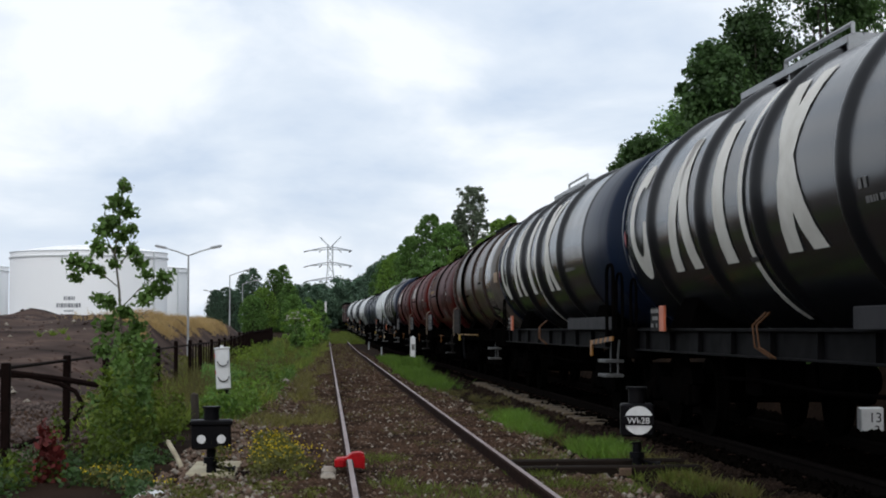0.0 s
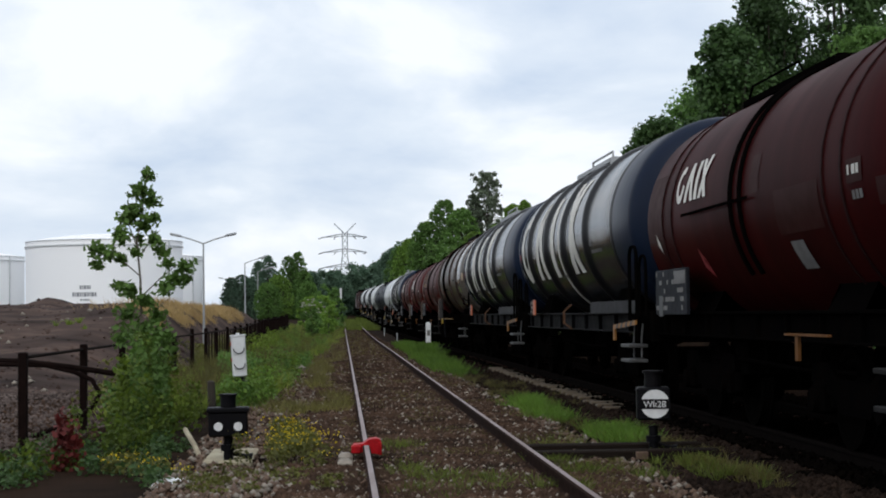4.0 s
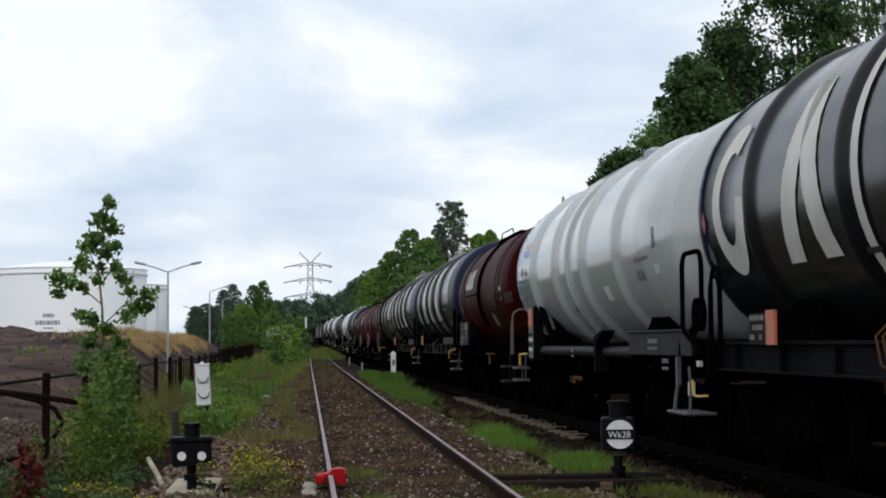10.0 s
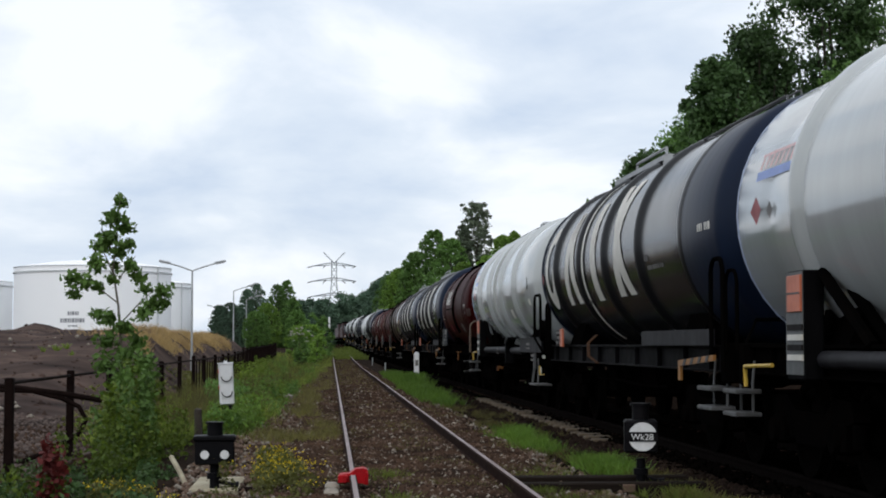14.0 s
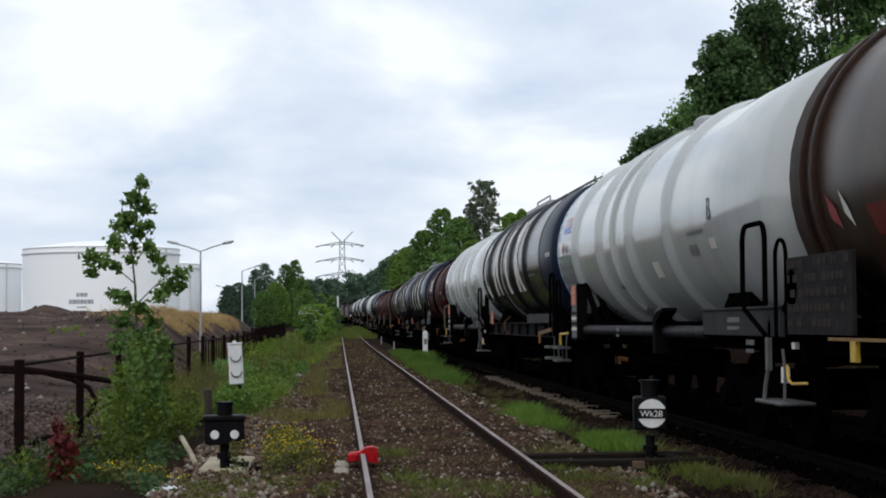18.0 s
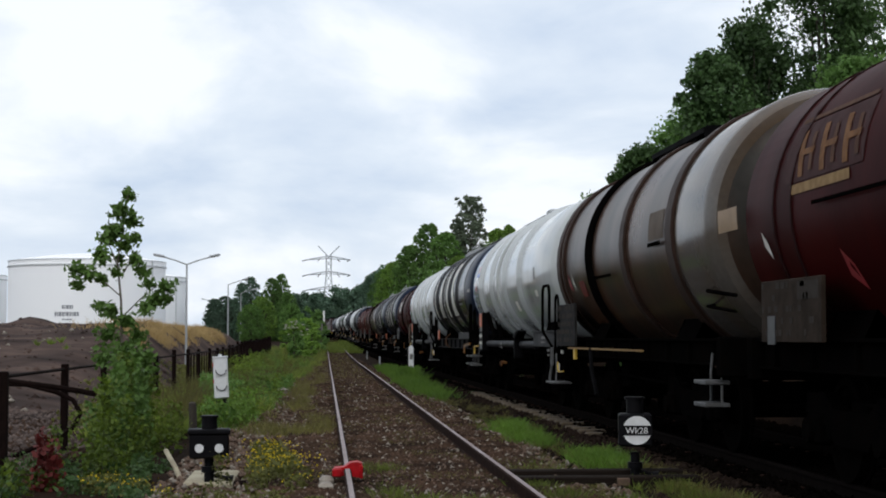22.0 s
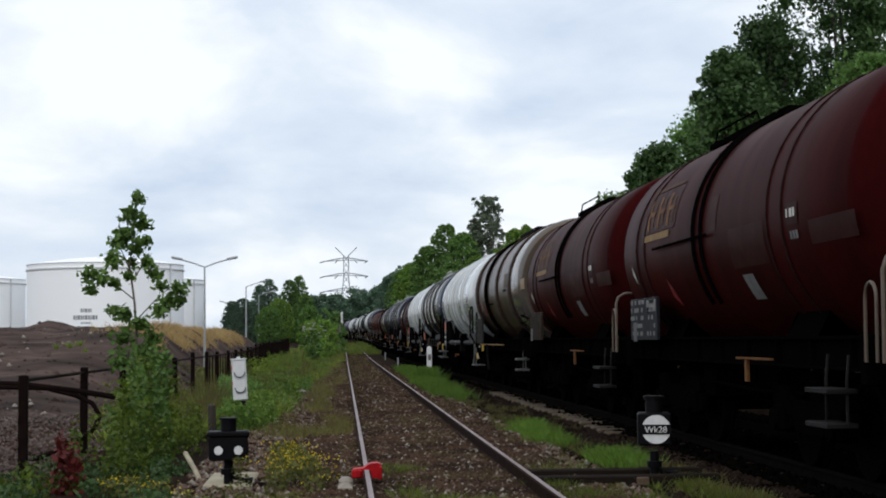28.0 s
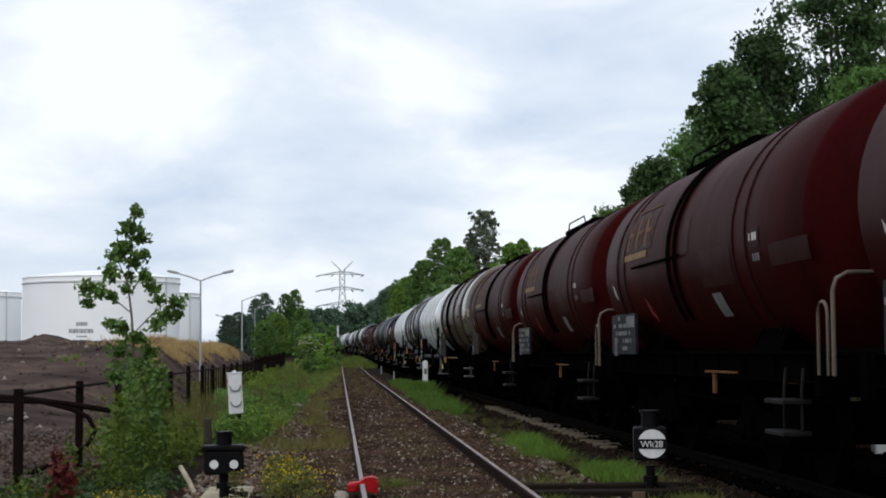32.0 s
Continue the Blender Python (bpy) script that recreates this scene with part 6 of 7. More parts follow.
def dress_pale(w, L, R, zc, top, rnd, near):
    k = L / 12.2
    for y in (-2.15, -4.5, -6.95, -9.4):
        part("hoop", swage(G(), R, zc, y, 0.42, 0.075), M["tank_grey"], w)
    part("drip_channel", band(G(), R, zc, -5.65, 0.2, 0.05, 0, 140, 24), M["tank_grey"], w)
    part("channel_clip", stroke(G(), R, zc, -5.65, 121, -5.65, 123, 0.34, 0.06, 2), M["black_mark"], w)
    part("rim", band(G(), R, zc, -0.17, 0.05, 0.004), M["rim_blue"], w)
    part("trade_stripe", patch(G(), R, zc, -0.8, -1.88, 75.4, 79, 0.006, 4), M["blue_mark"], w, "blue painted stripe")
    part("trade_stripe", patch(G(), R, zc, -0.84, -1.96, 68.2, 69.6, 0.006, 4), M["pink_mark"], w, "pale red painted stripe")
    for q in range(7):
        part("trade_stroke", stroke(G(), R, zc, -0.92 - 0.16 * q, 70, -0.88 - 0.16 * q, 74.8, 0.075, 0.006, 3), M["pink_mark"], w)
    g = G().add([tank_point(R, zc, y, radians(a), 0.008) for y, a in ((-0.87, 85), (-1.05, 90.5), (-0.87, 96), (-0.69, 90.5))], [(0, 1, 2, 3)])
    part("hazard_diamond", g, M["red_mark"], w, "red hazard diamond")
    g = G().add([tank_point(R, zc, y, radians(a), 0.008) for y, a in ((-1.33, 88), (-1.43, 91.5), (-1.33, 95), (-1.23, 91.5))], [(0, 1, 2, 3)])
    part("hazard_diamond", g, M["grey_mark"], w)
    t = part("letter", text_mesh("B", 0.34, M["black_mark"]), None, w)
    t.matrix_basis = pose(*tank_point(R, zc, -11.5, radians(97), 0.012), 90, 0, -90)
    part("writing", bars(G(), R, zc, -10.45, 100, (12,), 0.045, 0.012, 2.0, seed=5), M["grey_mark"], w)
    part("label_plate", patch(G(), R, zc, -10.4, -10.8, 106.5, 112, 0.006, 1, 2), M["grey_mark"], w)
    part("label_plate", patch(G(), R, zc, -8.1, -8.5, 111, 120, 0.006, 1, 3), M["white_mark"], w)
    part("label_plate", patch(G(), R, zc, -11.4, -11.7, 105, 110, 0.006, 1, 2), M["white_mark"], w)
    add_walkway(w, L, top - 0.05, -7.0, -3.8, "galv", False)
    part("valve_box", G().box(-0.5, 0.3, -7.55, -7.1, top - 0.12, top + 0.09, 0.04), M["galv"], w)
    for y, s in ((-1.85 * k, 1), (-L + 0.15, -1)):
        if s > 0:
            part("end_post", G().box(-1.38, -1.2, y - 0.26, y + 0.24, 0.95, 1.88, 0.015), M["frame_grey"], w)
            part("end_plate", G().box(-1.387, -1.378, y - 0.25, y + 0.23, 1.0, 1.87), M["post_grey"], w)
        for d in (0.0, 0.16) if s > 0 else ():
            part("strut", G().tube([(-1.24 + d, y - 0.35 * s, 1.85), (-1.2 + d, y - 1.45 * s, 1.24)], 0.055, 6), M["frame"], w)
    pl = part("placard", G().box(-1.405, -1.385, -2.07 * k, -1.72 * k, 1.53, 1.84, 0.004), M["orange"], w, "orange hazard placard in two fields")
    part("placard_line", G().box(-1.41, -1.404, -2.06 * k, -1.74 * k, 1.68, 1.695), M["black_mark"], pl)
    for q in range(4):
        part("data_field", G().box(-1.40, -1.383, -2.08 * k, -1.7 * k, 1.12 + 0.085 * q, 1.17 + 0.085 * q), M["white_mark" if q in (0, 2) else "board_grey"], w)
    y = -7.85 * k
    part("bracket", G().extrude([(y + 0.2, 0.86), (y + 0.2, 1.3), (y - 0.05, 1.38), (y - 0.4, 1.42), (y - 0.4, 1.38), (y + 0.05, 1.24), (y + 0.05, 0.86)], -1.38, -1.2), M["frame_grey"], w)
    part("bracket_edge", G().tube([(-1.385, y + 0.19, 1.29), (-1.385, y - 0.05, 1.375), (-1.385, y - 0.38, 1.415)], 0.014, 6), M["post_grey"], w)
    for q, (yy, zz, n) in enumerate(((-L + 1.5, 1.24, 5), (-L + 0.75, 1.02, 3), (-5.6, 1.12, 2))):
        g = G()
        for r in range(n):
            g.box(-1.312, -1.30, yy - 0.1 * r - 0.07, yy - 0.1 * r, zz, zz + 0.05).box(-1.312, -1.30, yy - 0.1 * r - 0.06, yy - 0.1 * r, zz - 0.075, zz - 0.04)
        part("writing", g, M["grey_mark"], w)
    part("lower_channel", G().box(-1.30, -1.25, -L - 0.6, -L + 2.65, 1.10, 1.37, 0.01).box(-1.33, -1.16, -L - 0.6, -L + 2.65, 1.365, 1.39, 0.005), M["plate_grey"], w)
    part("lower_pipe", G().tube([(-1.22, -L + 2.7, 1.13), (-1.22, -2.4, 1.13)], 0.075, 12), M["plate_grey"], w)
    add_hoop_rail(w, -13.3, -14.1, 1.4, 2.15, -1.45, 0.026, "frame")
    part("rail_foot", G().tube([(-1.45, -13.3, 1.42), (-1.45, -13.36, 1.36), (-1.36, -13.75, 1.12)], 0.026, 6), M["frame"], w)
    add_hoop_rail(w, -14.05, -14.4, 1.1, 1.98, -1.34, 0.02, "frame")
    part("hand_wheel", G().cyl((-1.38, -L - 1.1, 1.53), (-1.30, -L - 1.1, 1.53), 0.17, n=24).tube([(-1.32, -L - 1.1, 1.5), (-1.32, -L - 0.9, 1.42), (-1.28, -L - 0.6, 1.36)], 0.05, 8), M["frame"], w)
    part("tail_marker", G().box(-1.3, -1.26, -L - 0.9, -L - 0.8, 1.0, 1.06), M["white_mark"], w)
    part("step", G().box(-1.46, -1.14, -L - 0.98, -L - 0.1, 0.5, 0.535, 0.01), M["step"], w)
    part("step_hanger", G().box(-1.40, -1.36, -L - 0.37, -L - 0.28, 0.8, 1.1).tube([(-1.38, -L - 0.32, 0.82), (-1.40, -L - 0.3, 0.7), (-1.42, -L - 0.3, 0.52)], 0.02, 6), M["step"], w)
    part("step_hanger", G().tube([(-1.38, -L - 0.8, 1.0), (-1.38, -L - 0.86, 0.8), (-1.40, -L - 0.9, 0.52)], 0.014, 6), M["step"], w)
    part("shunting_handle", G().tube([(-1.36, -L - 0.86, 0.86), (-1.37, -L - 0.92, 0.74), (-1.36, -L - 1.0, 0.7), (-1.36, -L - 1.45, 0.72)], 0.013, 6), M["yellow"], w)
    part("reflector", G().box(-1.36, -1.32, -L - 0.80, -L - 0.66, 0.70, 0.84), M["reflector"], w, "bright white reflector plate")
    add_ladder_steps(w, 0.05, "step", 0.5, 0.56)
    part("shunting_handle", G().tube([(-1.38, -0.45, 0.86), (-1.38, -0.42, 1.05), (-1.38, -1.35, 1.07)], 0.02, 6), M["yellow"], w, "yellow shunting handle")
    part("end_rail", G().tube([(-1.25, 0.05, 1.25), (-1.1, 0.2, 1.5), (0.6, 0.3, 1.52)], 0.02, 6), M["frame"], w)
    for yy, m in ((-5.6, "band_soiled"), (-5.85, "sand_mark")):
        part("tap", G().cyl((-1.2, yy, 0.72), (-1.30, yy, 0.74), 0.03, n=8).box(-1.33, -1.30, yy - 0.02, yy + 0.02, 0.66, 0.76), M[m], w)


def dress_red(w, L, R, zc, top, rnd, near):
    for y in (-0.89, -1.4, -7.14, -7.62):
        part("seam", band(G(), R, zc, y, 0.05, 0.016), M["seam_red"], w)
    ym = -4.2
    for y in (ym, ym - 0.36):
        part("ladder_pipe", band(G(), R, zc, y, 0.05, 0.04, -40, 124, 26), M["frame"], w)
    part("rail_strip", patch(G(), R, zc, -2.06, -4.95, 90.6, 92, 0.04, 4, 1), M["frame"], w)
    if near:
        part("logo_frame", patch(G(), R, zc, -1.12, -2.95, 55.5, 57.5, 0.008, 3, 2, 0.0), M["sand_dim"], w)
        part("logo_underline", patch(G(), R, zc, -1.36, -2.86, 82.8, 86.4, 0.008, 3, 2, -0.02), M["sand_light"], w)
        part("logo_field", patch(G(), R, zc, -1.1, -3.05, 58.5, 82, 0.006, 3, 4, -0.1), M["faded_red"], w)
        for q in range(3):
            part("logo_bar", stroke(G(), R, zc, -1.42 - 0.56 * q, 62, -1.62 - 0.56 * q, 80.5, 0.12, 0.011, 4), M["sand_mark"], w)
            part("logo_bar", stroke(G(), R, zc, -1.72 - 0.56 * q, 64, -1.86 - 0.56 * q, 79, 0.09, 0.011, 4), M["sand_dim"], w)
            part("logo_bar", patch(G(), R, zc, -1.5 - 0.56 * q, -1.86 - 0.56 * q, 70, 72.5, 0.0125, 1, 2), M["sand_mark"], w)
    else:
        # four plain white shapes in a row
        g, n = G(), 20
        vs = [tank_point(R, zc, -1.82 - 0.19 * r * math.cos(a), radians(75.5 - (9.5 - (1 - r) * 8) * math.sin(a)), 0.010) for a in [radians(65 + 290 * q / n) for q in range(n + 1)] for r in (1.0, 0.5)]
        part("painted_shape", g.add(vs, [(2 * q, 2 * q + 1, 2 * q + 3, 2 * q + 2) for q in range(n)]), M["white_mark"], w, "white painted open ring")
        for st in ([(-2.26, 66, -2.12, 85, 0.13), (-2.26, 66, -2.42, 85, 0.13)], [(-2.6, 66, -2.6, 85, 0.14)], [(-2.78, 66, -3.04, 85, 0.13), (-3.06, 65, -2.8, 85, 0.13)]):
            g = G()
            for j, a in enumerate(st):
                stroke(g, R, zc, *a, 0.010 + 0.0015 * j, 4)
            part("painted_shape", g, M["white_mark"], w, "white painted shape")
        part("faded_panel", patch(G(), R, zc, -0.04, -0.86, 66, 101, 0.004, 2, 5), M["faded_red"], w, "faded paler red panel")
    part("faded_panel", patch(G(), R, zc, ym - 0.7, ym - 1.0, 74, 90, 0.004, 2, 5), M["faded_red"], w)
    part("label_plate", patch(G(), R, zc, -7.76, -8.12, 88, 96, 0.008, 1, 3), M["faded_red"], w)
    part("writing", bars(G(), R, zc, -7.8, 90, (3,), 0.06, 0.02, 3.2, 0.012, seed=3), M["white_mark"], w)
    part("writing", bars(G(), R, zc, -7.86, 98.5, (3,), 0.05, 0.02, 3.0, 0.012, seed=5), M["grey_mark"], w)
    part("label_plate", patch(G(), R, zc, -5.92, -6.3, 112, 124, 0.01, 1, 4, -0.05), M["grey_mark"], w, "pale rectangular plate")
    d = [(0, 108), (-0.2, 114), (-0.24, 124), (-0.02, 118)]
    part("hazard_diamond", G().add([tank_point(R, zc, -2.45 + y, radians(a), 0.01) for y, a in d], [(0, 1, 2, 3)]), M["red_mark"], w)
    g = G().add([tank_point(R, zc, y, radians(a), 0.012) for y, a in ((-0.5, 97), (-0.66, 102), (-0.7, 108), (-0.54, 103))], [(0, 1, 2, 3)])
    part("hazard_diamond", g, M["white_mark"], w)
    part("patched_paint", patch(G(), R, zc, -5.7, -7.0, 91.5, 109, 0.004, 3, 4), M["faded_red"], w)
    part("patched_paint", patch(G(), R, zc, -8.4, -9.6, 96, 105, 0.004, 3, 3), M["faded_red"], w)
    add_walkway(w, L, top - 0.06, ym - 0.9, ym + 2.4, "frame", False)
    part("walkway_rail", G().tube([(-0.5, ym + 2.4, top - 0.05), (-0.5, ym + 2.2, top + 0.12), (-0.5, ym + 0.4, top + 0.12), (-0.5, ym + 0.2, top - 0.05)], 0.014, 6), M["frame"], w)
    grimy = abs(L - 9.378) < 0.02
    b = board(w, -0.58, 1.68, 1.22, 1.76, -1.36, "board_soiled" if grimy else "board_dark", "brown soiled data board" if grimy else "dark data board with white stencilled fields", "faint_mark" if grimy else "grey_mark", 5, seed=rnd.randrange(99), full=0.42)
    part("data_field", G().box(-1.386, -1.379, -2.2, -1.65, 1.58, 1.73, 0.0), M["faint_mark" if grimy else "grey_mark"], b)
    part("shutter", G().box(-1.39, -1.378, -1.02, -0.8, 1.2, 1.45, 0.0), M["black_mark"], b)
    part("board_bracket", G().tube([(-1.36, -1.2, 1.24), (-1.2, -1.2, 1.22), (-1.0, -1.2, 1.22)], 0.03, 6), M["frame"], w)
    add_end_rail(w, -L - 0.82, 1.05, 1.88, 0.02, "cream_rail")
    add_hoop_rail(w, -L - 0.3, -L - 0.55, 1.05, 1.66, -1.32, 0.015, "cream_rail")
    add_ladder_steps(w, -8.75, "dark_step", 0.6, 0.5)
    part("lever_plate", G().box(-1.42, -1.38, -7.4, -6.2, 1.035, 1.055).box(-1.41, -1.38, -6.57, -6.49, 0.82, 1.03), M["sand_mark"], w)


def dress_soiled(w, L, R, zc, top, rnd, near):
    k = L / 10.45
    for y, wd in ((-0.16, 0.32), (-0.58, 0.12), (-5.4, 0.30), (-8.1, 0.34)):
        part("hoop", band(G(), R, zc, y, wd, 0.045), M["band_soiled"], w)
    for y in (-3.1, -3.3):
        part("ladder_pipe", band(G(), R, zc, y * k, 0.09, 0.07, -40, 150, 30), M["frame"], w)
    part("rail_strip", patch(G(), R, zc, -3.3 * k, -4.9 * k, 103, 104.6, 0.04, 4, 1), M["frame"], w)
    part("rail_strip", patch(G(), R, zc, -7.0, -7.7, 93, 95, 0.04, 4, 1), M["frame"], w)
    part("cleaner_end", G().lathe([(-L * 0.845, R + 0.001), (-L * 0.845, R + 0.005), (-L, R + 0.005), (-L - 0.08, R * 0.985 + 0.005), (-L - 0.18, R * 0.93 + 0.005)], 72, "y", (0, 0, zc)), M["tank_cream"], w, "less soiled pale end of the barrel")
    part("ochre_field", patch(G(), R, zc, -10.2, -10.9, 88, 97, 0.012, 3, 4), M["ochre_mark"], w, "ochre yellow painted field")
    part("faded_field", patch(G(), R, zc, -6.9, -7.7, 78, 92, 0.005, 3, 4), M["stain_brown"], w)
    g = G().add([tank_point(R, zc, y, radians(a), 0.01) for y, a in ((-0.82, 98), (-1.02, 103), (-1.06, 110), (-0.86, 106))], [(0, 1, 2, 3)])
    part("hazard_diamond", g, M["red_mark"], w)
    g = G().add([tank_point(R, zc, y, radians(a), 0.01) for y, a in ((-1.14, 97), (-1.3, 103), (-1.36, 110), (-1.2, 105))], [(0, 1, 2, 3)])
    part("hazard_diamond", g, M["white_mark"], w)
    part("paint_patch", patch(G(), R, zc, -1.7, -2.15, 104, 114, 0.012, 2, 3, -0.1), M["primer"], w, "orange red primer patch")
    add_walkway(w, L, top, -6.9 * k, -3.6 * k, "frame_grey", False)
    board(w, 0.33, 1.72, 1.13, 1.80, -1.36, "board_grey", "grimy grey data board with faded fields", "faint_mark", 5, seed=12)
    part("edge_strip", G().box(-1.40, -1.36, -7.0 * k, -0.85, 1.09, 1.115), M["sand_light"], w)
    part("edge_strip", G().box(-1.40, -1.36, -1.5, -1.38, 0.93, 1.09), M["yellow"], w)
    for z, r in ((1.78, 0.022), (1.62, 0.016)):
        part("end_pipe", G().tube([(-1.1, -9.7 * k, z), (-1.3, -10.2 * k, z - 0.03), (-1.25, -11.2 * k, z - 0.1)], r, 6), M["frame"], w)
    part("hanging_strip", G().tube([(-1.4, -2.9, 1.1), (-1.42, -3.1, 0.8), (-1.42, -3.5, 0.45)], 0.03, 6), M["frame_grey"], w)
    add_ladder_steps(w, -10.3 * k, "step", 0.5, 0.55)


def dress_dark(w, L, R, zc, top, rnd, near):
    for q in range(4):
        part("hoop", band(G(), R, zc, -1.0 - q * (L - 2) / 3.2, 0.2, 0.04), M["tank_black"], w)
    add_walkway(w, L, top, -L * 0.65, -L * 0.3, "frame")
    add_ladder_steps(w, -L + 0.3, "step", 0.45)
    part("end_plate", G().box(-1.38, -1.34, -0.6, 0.2, 1.3, 1.9), M["board_grey"], w)


# kind, far knuckle of the barrel along the line at the start, spacing to the next wagon
TRAIN = [
    ("dark", 221, 13.9), ("pale", 207.1, 13.8), ("dark", 193.3, 13.6), ("pale", 179.7, 13.5), ("dark", 166.2, 13.6), ("pale", 152.6, 14.1), ("dark", 138.5, 14.1),
    ("dark", 124.4, 13.1), ("pale", 111.3, 14.6), ("striped", 96.7, 14.7), ("red", 82, 11.5), ("red", 70.5, 11.2), ("red", 59.3, 11.9), ("soiled", 47.4, 11.4),
    ("striped", 36, 14.7), ("striped", 21.3, 14.1), ("red", 7.2, 10.9), ("pale", -3.7, 13.75), ("striped", -17.45, 13.85), ("pale", -31.3, 14.9), ("soiled", -46.2, 11.5),
    ("red", -57.7, 11.3), ("red", -69, 11.35), ("red", -80.35, 11.4), ("red", -91.75, 11.4),
]
# how far the train has gone, by seconds
RUN = [(0, 0.00), (2, 6.78), (4, 13.51), (6, 20.15), (8, 26.83), (10, 33.54), (12, 40.27), (14, 47.02), (16, 53.63),
       (18, 60.01), (20, 66.44), (22, 72.82), (24, 79.08), (26, 85.32), (28, 91.49), (30, 97.69), (32, 104.00)]
ROLLING = []
for i, (kind, y, gap) in enumerate(TRAIN):
    ROLLING.append(tank_wagon(kind, y, gap - (0.85 if y == -17.45 else 1.3 if kind in ('pale', 'striped') else 1.5), i, y < 60 and i != 16) + (gap,))
# the two locomotives at the head of the train
def build_locomotive(y_front):
    w = thing("locomotive", "dark brown diesel locomotive at the head of the train", "locomotive")
    L = 16.0
    part("underframe", G().box(-1.4, 1.4, -L, 0, 1.0, 1.3, 0.03), M["frame"], w)
    part("engine_hood", G().box(-1.25, 1.25, -L + 4.4, -0.5, 1.3, 3.2, 0.18), M["loco_red"], w)
    cab = part("cab", G().box(-1.45, 1.45, -L + 0.3, -L + 4.4, 1.3, 3.75, 0.12), M["loco_red"], w)
    part("cab_roof", G().box(-1.5, 1.5, -L + 0.1, -L + 4.6, 3.75, 3.95, 0.09), M["frame_grey"], w)
    for x in (-0.75, 0.75):
        part("window", G().box(x - 0.5, x + 0.5, -L + 0.27, -L + 0.31, 2.7, 3.5, 0.01), M["black_mark"], cab)
    for y in (-L + 1.3, -L + 3.2):
        part("window", G().box(-1.47, -1.44, y - 0.6, y + 0.6, 2.7, 3.5, 0.01), M["black_mark"], cab)
    for x in (-1.0, 1.0):
        part("tail_lamp", G().cyl((x, -L + 0.3, 1.6), (x, -L + 0.24, 1.6), 0.12, n=12), M["lamp_white"], w)
    part("exhaust", G().cyl((0, -5, 3.2), (0, -5, 3.6), 0.25, n=14), M["frame"], w)
    part("yellow_board", G().box(-1.3, 1.3, -L - 0.03, -L + 0.0, 1.0, 1.25, 0.0), M["yellow"], w)
    for y in (-3.2, -L + 3.2):
        b = part("bogie", shared("bogie", bogie_frame, M["frame"]), None, w)
        b.location = (0, y, 0)
        for d in (-0.9, 0.9):
            part("wheelset", shared("wheelset", wheelset, M["wheel"]), None, b).location = (0, d, 0.46)
    for x in (-0.875, 0.875):
        b = part("buffer", shared("buffer", buffer_mesh, M["frame"]), None, w)
        b.matrix_basis = Matrix.Translation((x, -L, 1.05)) @ Matrix.Rotation(math.pi, 4, "Z")
    return w, y_front, [], L + 1.2


M["loco_red"] = mat("dark_maroon_loco_paint", (0.05, 0.019, 0.017), 0.5, 0, (0.025, 0.012, 0.011), 2, 0.6)
ROLLING.append(build_locomotive(239.2))
ROLLING.append(build_locomotive(256.6))


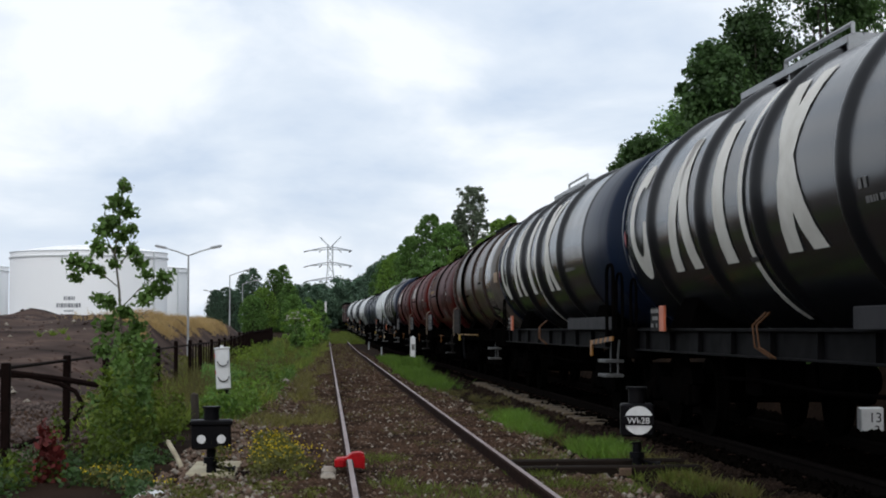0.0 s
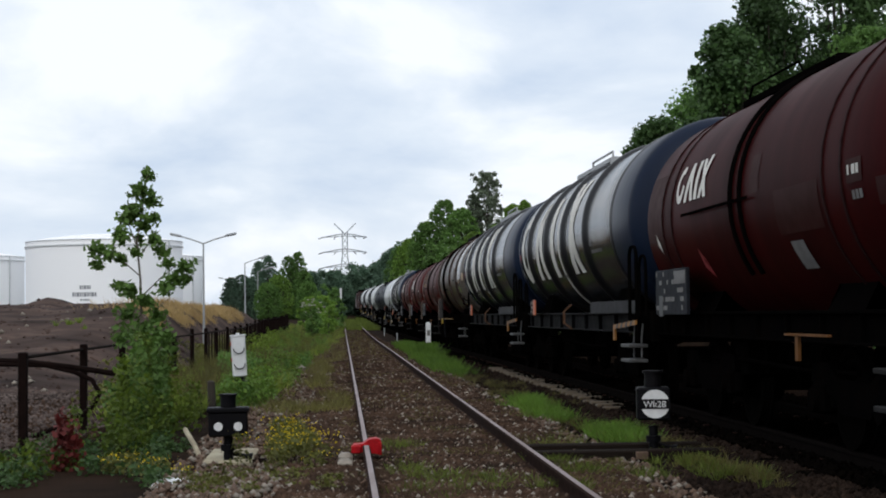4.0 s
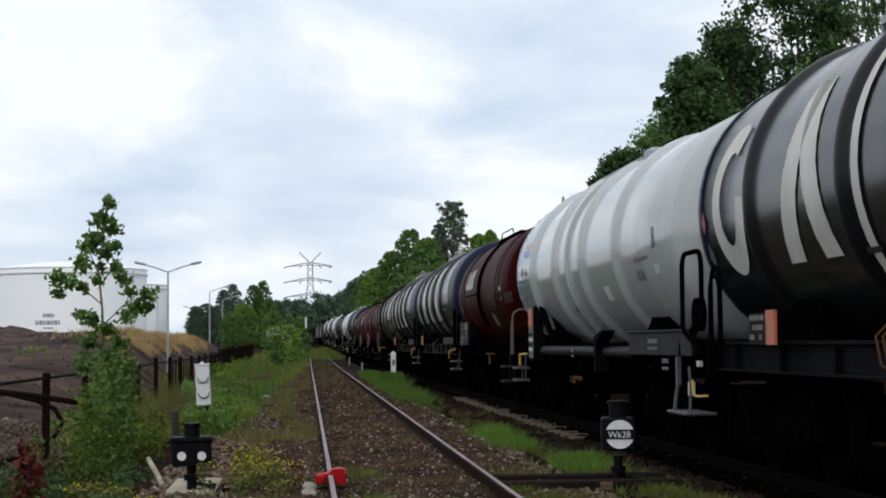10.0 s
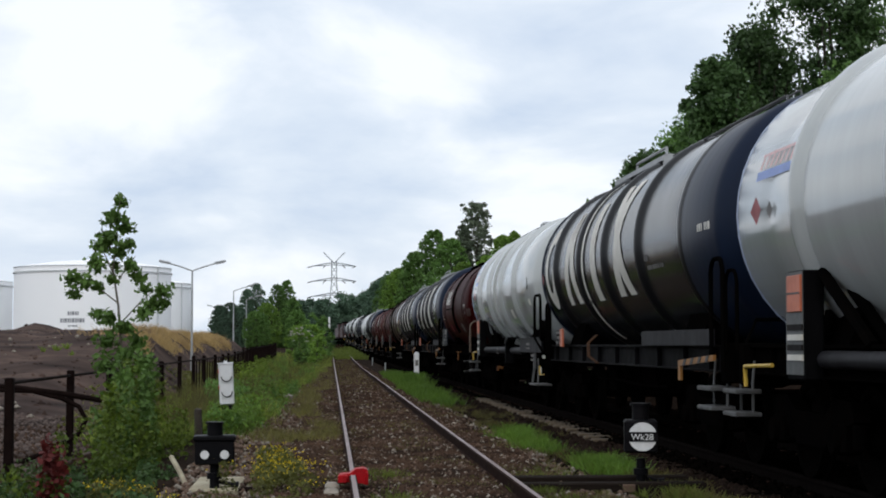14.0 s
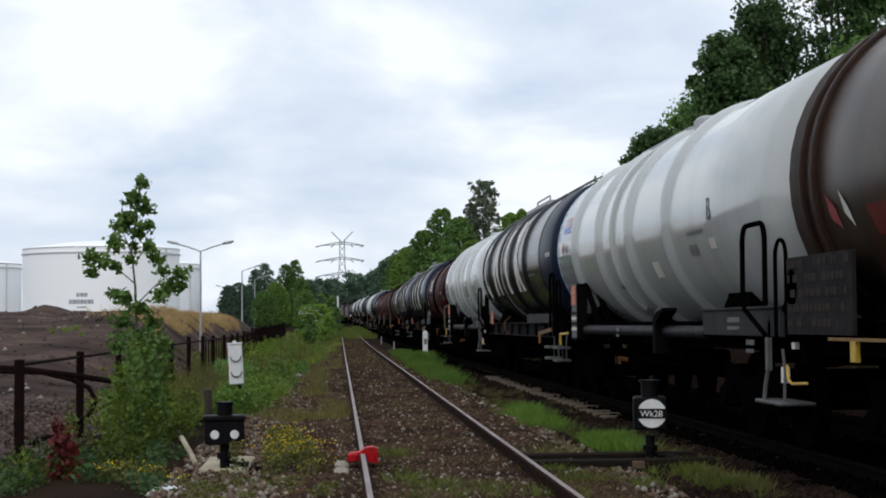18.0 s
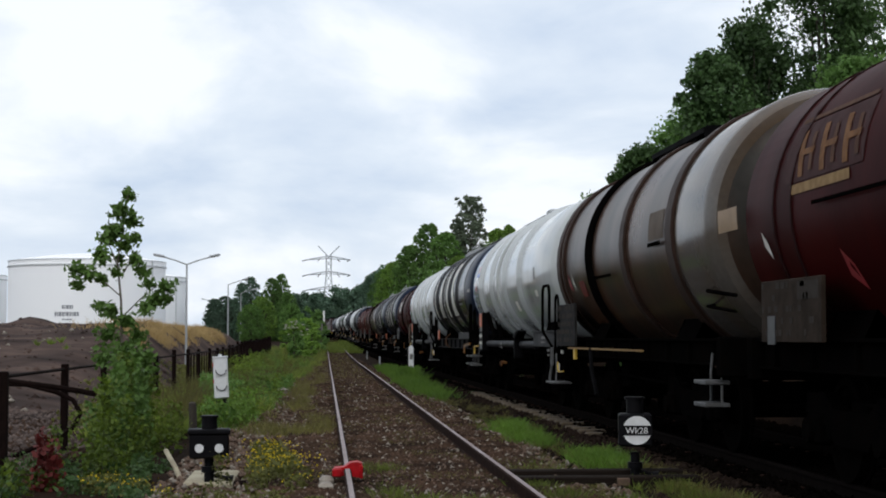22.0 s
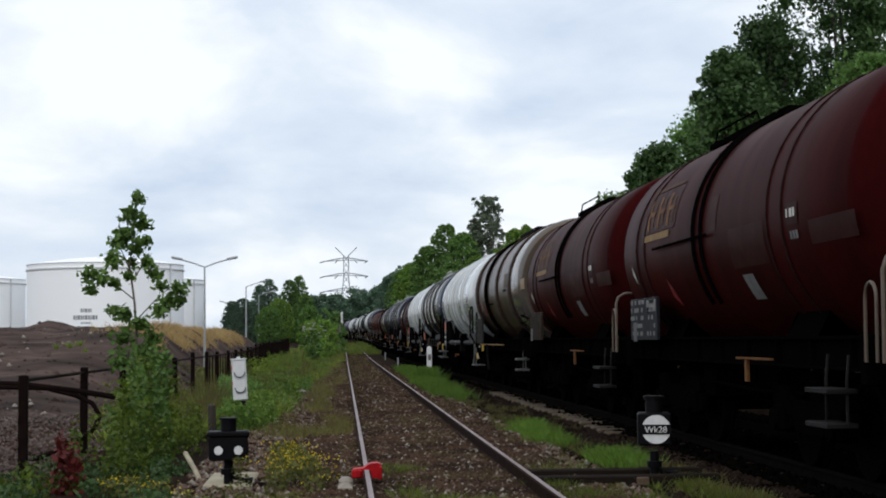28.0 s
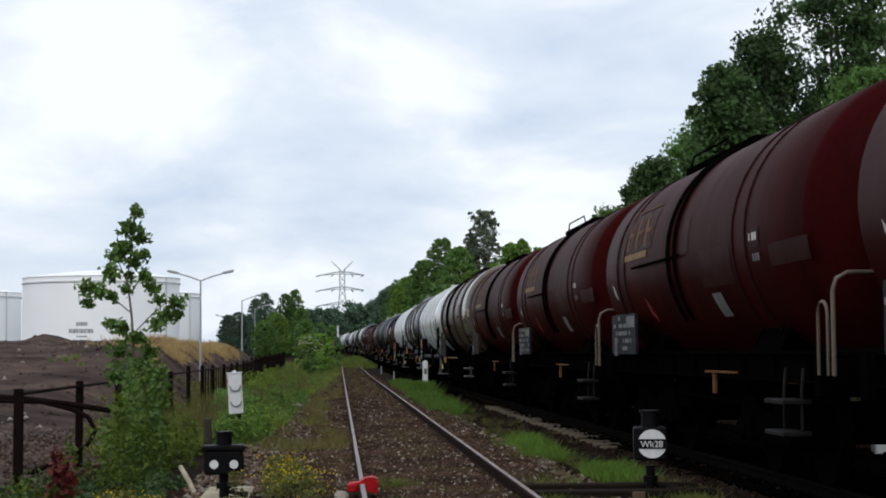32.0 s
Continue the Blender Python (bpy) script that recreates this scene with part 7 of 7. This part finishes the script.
# ---------------------------------------------------------------- pieces of the tracks, last
def lay_sleepers():
    g = G().box(-1.3, 1.3, -0.13, 0.13, -0.32, -0.172, 0.02)
    me = g.mesh("sleeper", M["old_concrete"])
    # most sleepers share the bed's near-black, with the train's shade painted in
    blackish = g.mesh("sleeper", M["shade_black"])
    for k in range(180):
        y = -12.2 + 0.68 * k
        ob = part("sleeper", me if 24.5 < y < 43 else blackish, None, TRACKS["main_track"])
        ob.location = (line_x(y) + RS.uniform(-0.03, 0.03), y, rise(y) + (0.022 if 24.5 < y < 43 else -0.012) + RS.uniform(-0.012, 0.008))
        ob.rotation_euler = (0, RS.uniform(-0.006, 0.006), RS.uniform(-0.01, 0.01))
    me = G().box(-1.28, 1.28, -0.12, 0.12, -0.33, -0.178, 0.015).mesh("sleeper", M["timber"])
    for k in range(140):
        y = -7.9 + 0.65 * k
        ob = part("sleeper", me, None, TRACKS["siding_track"])
        ob.location = (siding_x(y) + RS.uniform(-0.03, 0.03), y, rise(y) - 0.012)
    clip = G().box(-0.16, 0.16, -0.07, 0.07, -0.18, -0.155, 0.005).box(-0.14, -0.06, -0.05, 0.05, -0.16, -0.12, 0.01).box(0.06, 0.14, -0.05, 0.05, -0.16, -0.12, 0.01).mesh("rail_fastening", M["rail_rust"])
    for nm, fx, y0, d in (("main_track", line_x, 8.2, 0.68),):
        for k in range(70):
            for off in (-0.7535, 0.7535):
                ob = part("rail_fastening", clip, None, TRACKS[nm])
                ob.location = (fx(y0 + d * k) + off, y0 + d * k, rise(y0 + d * k))


RS = random.Random(2)
lay_sleepers()


# ---------------------------------------------------------------- motion
def gone(t):
    """Metres that the train has gone after t seconds."""
    for (ta, sa), (tb, sb) in zip(RUN[:-1], RUN[1:]):
        if t <= tb:
            return sa + (sb - sa) * (t - ta) / (tb - ta)
    return RUN[-1][1]


# how far the young tree leans in the wind, in degrees
SWAY = [(0, 1.25), (1, -0.25), (2, 0.25), (3.5, -0.5), (5, -1.0), (6, -1.0), (7, -0.75), (9, -0.5), (10, 0.0), (11, 0.5), (12, 1.75), (13, 0.5), (14, 3.0), (15.5, 0.5), (17, -1.25), (18, 0.0), (19, -0.25),
        (20, 0.75), (21, 0.0), (22, 0.0), (23, 1.25), (24, 0.0), (25, 1.75), (26.5, 1.2), (28, 1.75), (29, 1.5), (30, 2.6), (31, 0.75), (32, 1.25)]


def motions():
    """The train draws away along its track; the young tree sways in the wind."""
    walk(YOUNG_TREE, [(t, pose(-2.45, 21.5, -0.25, 0, -a, 0)) for t, a in SWAY])
    for w, y, sets, gap in ROLLING:
        rows = []
        for t, s in RUN:
            a, b = y + s, y + s - gap + 1.4
            turn = math.degrees(math.atan2(line_x(b) - line_x(a), a - b))
            tilt = math.degrees(math.atan2(rise(a) - rise(b), a - b))
            rows.append((t, pose(line_x(a), a, rise(a), tilt, 0, turn)))
        walk(w, rows)
        # wheels turn with the way gone
        if -90 < y < 25:
            for ws in sets:
                d = ws.location.copy()
                turns = []
                for k in range(161):
                    t = k * 0.2
                    turns.append((t, Matrix.Translation(d) @ Matrix.Rotation(-gone(t) / 0.46, 4, "X")))
                walk(ws, turns)


motions()
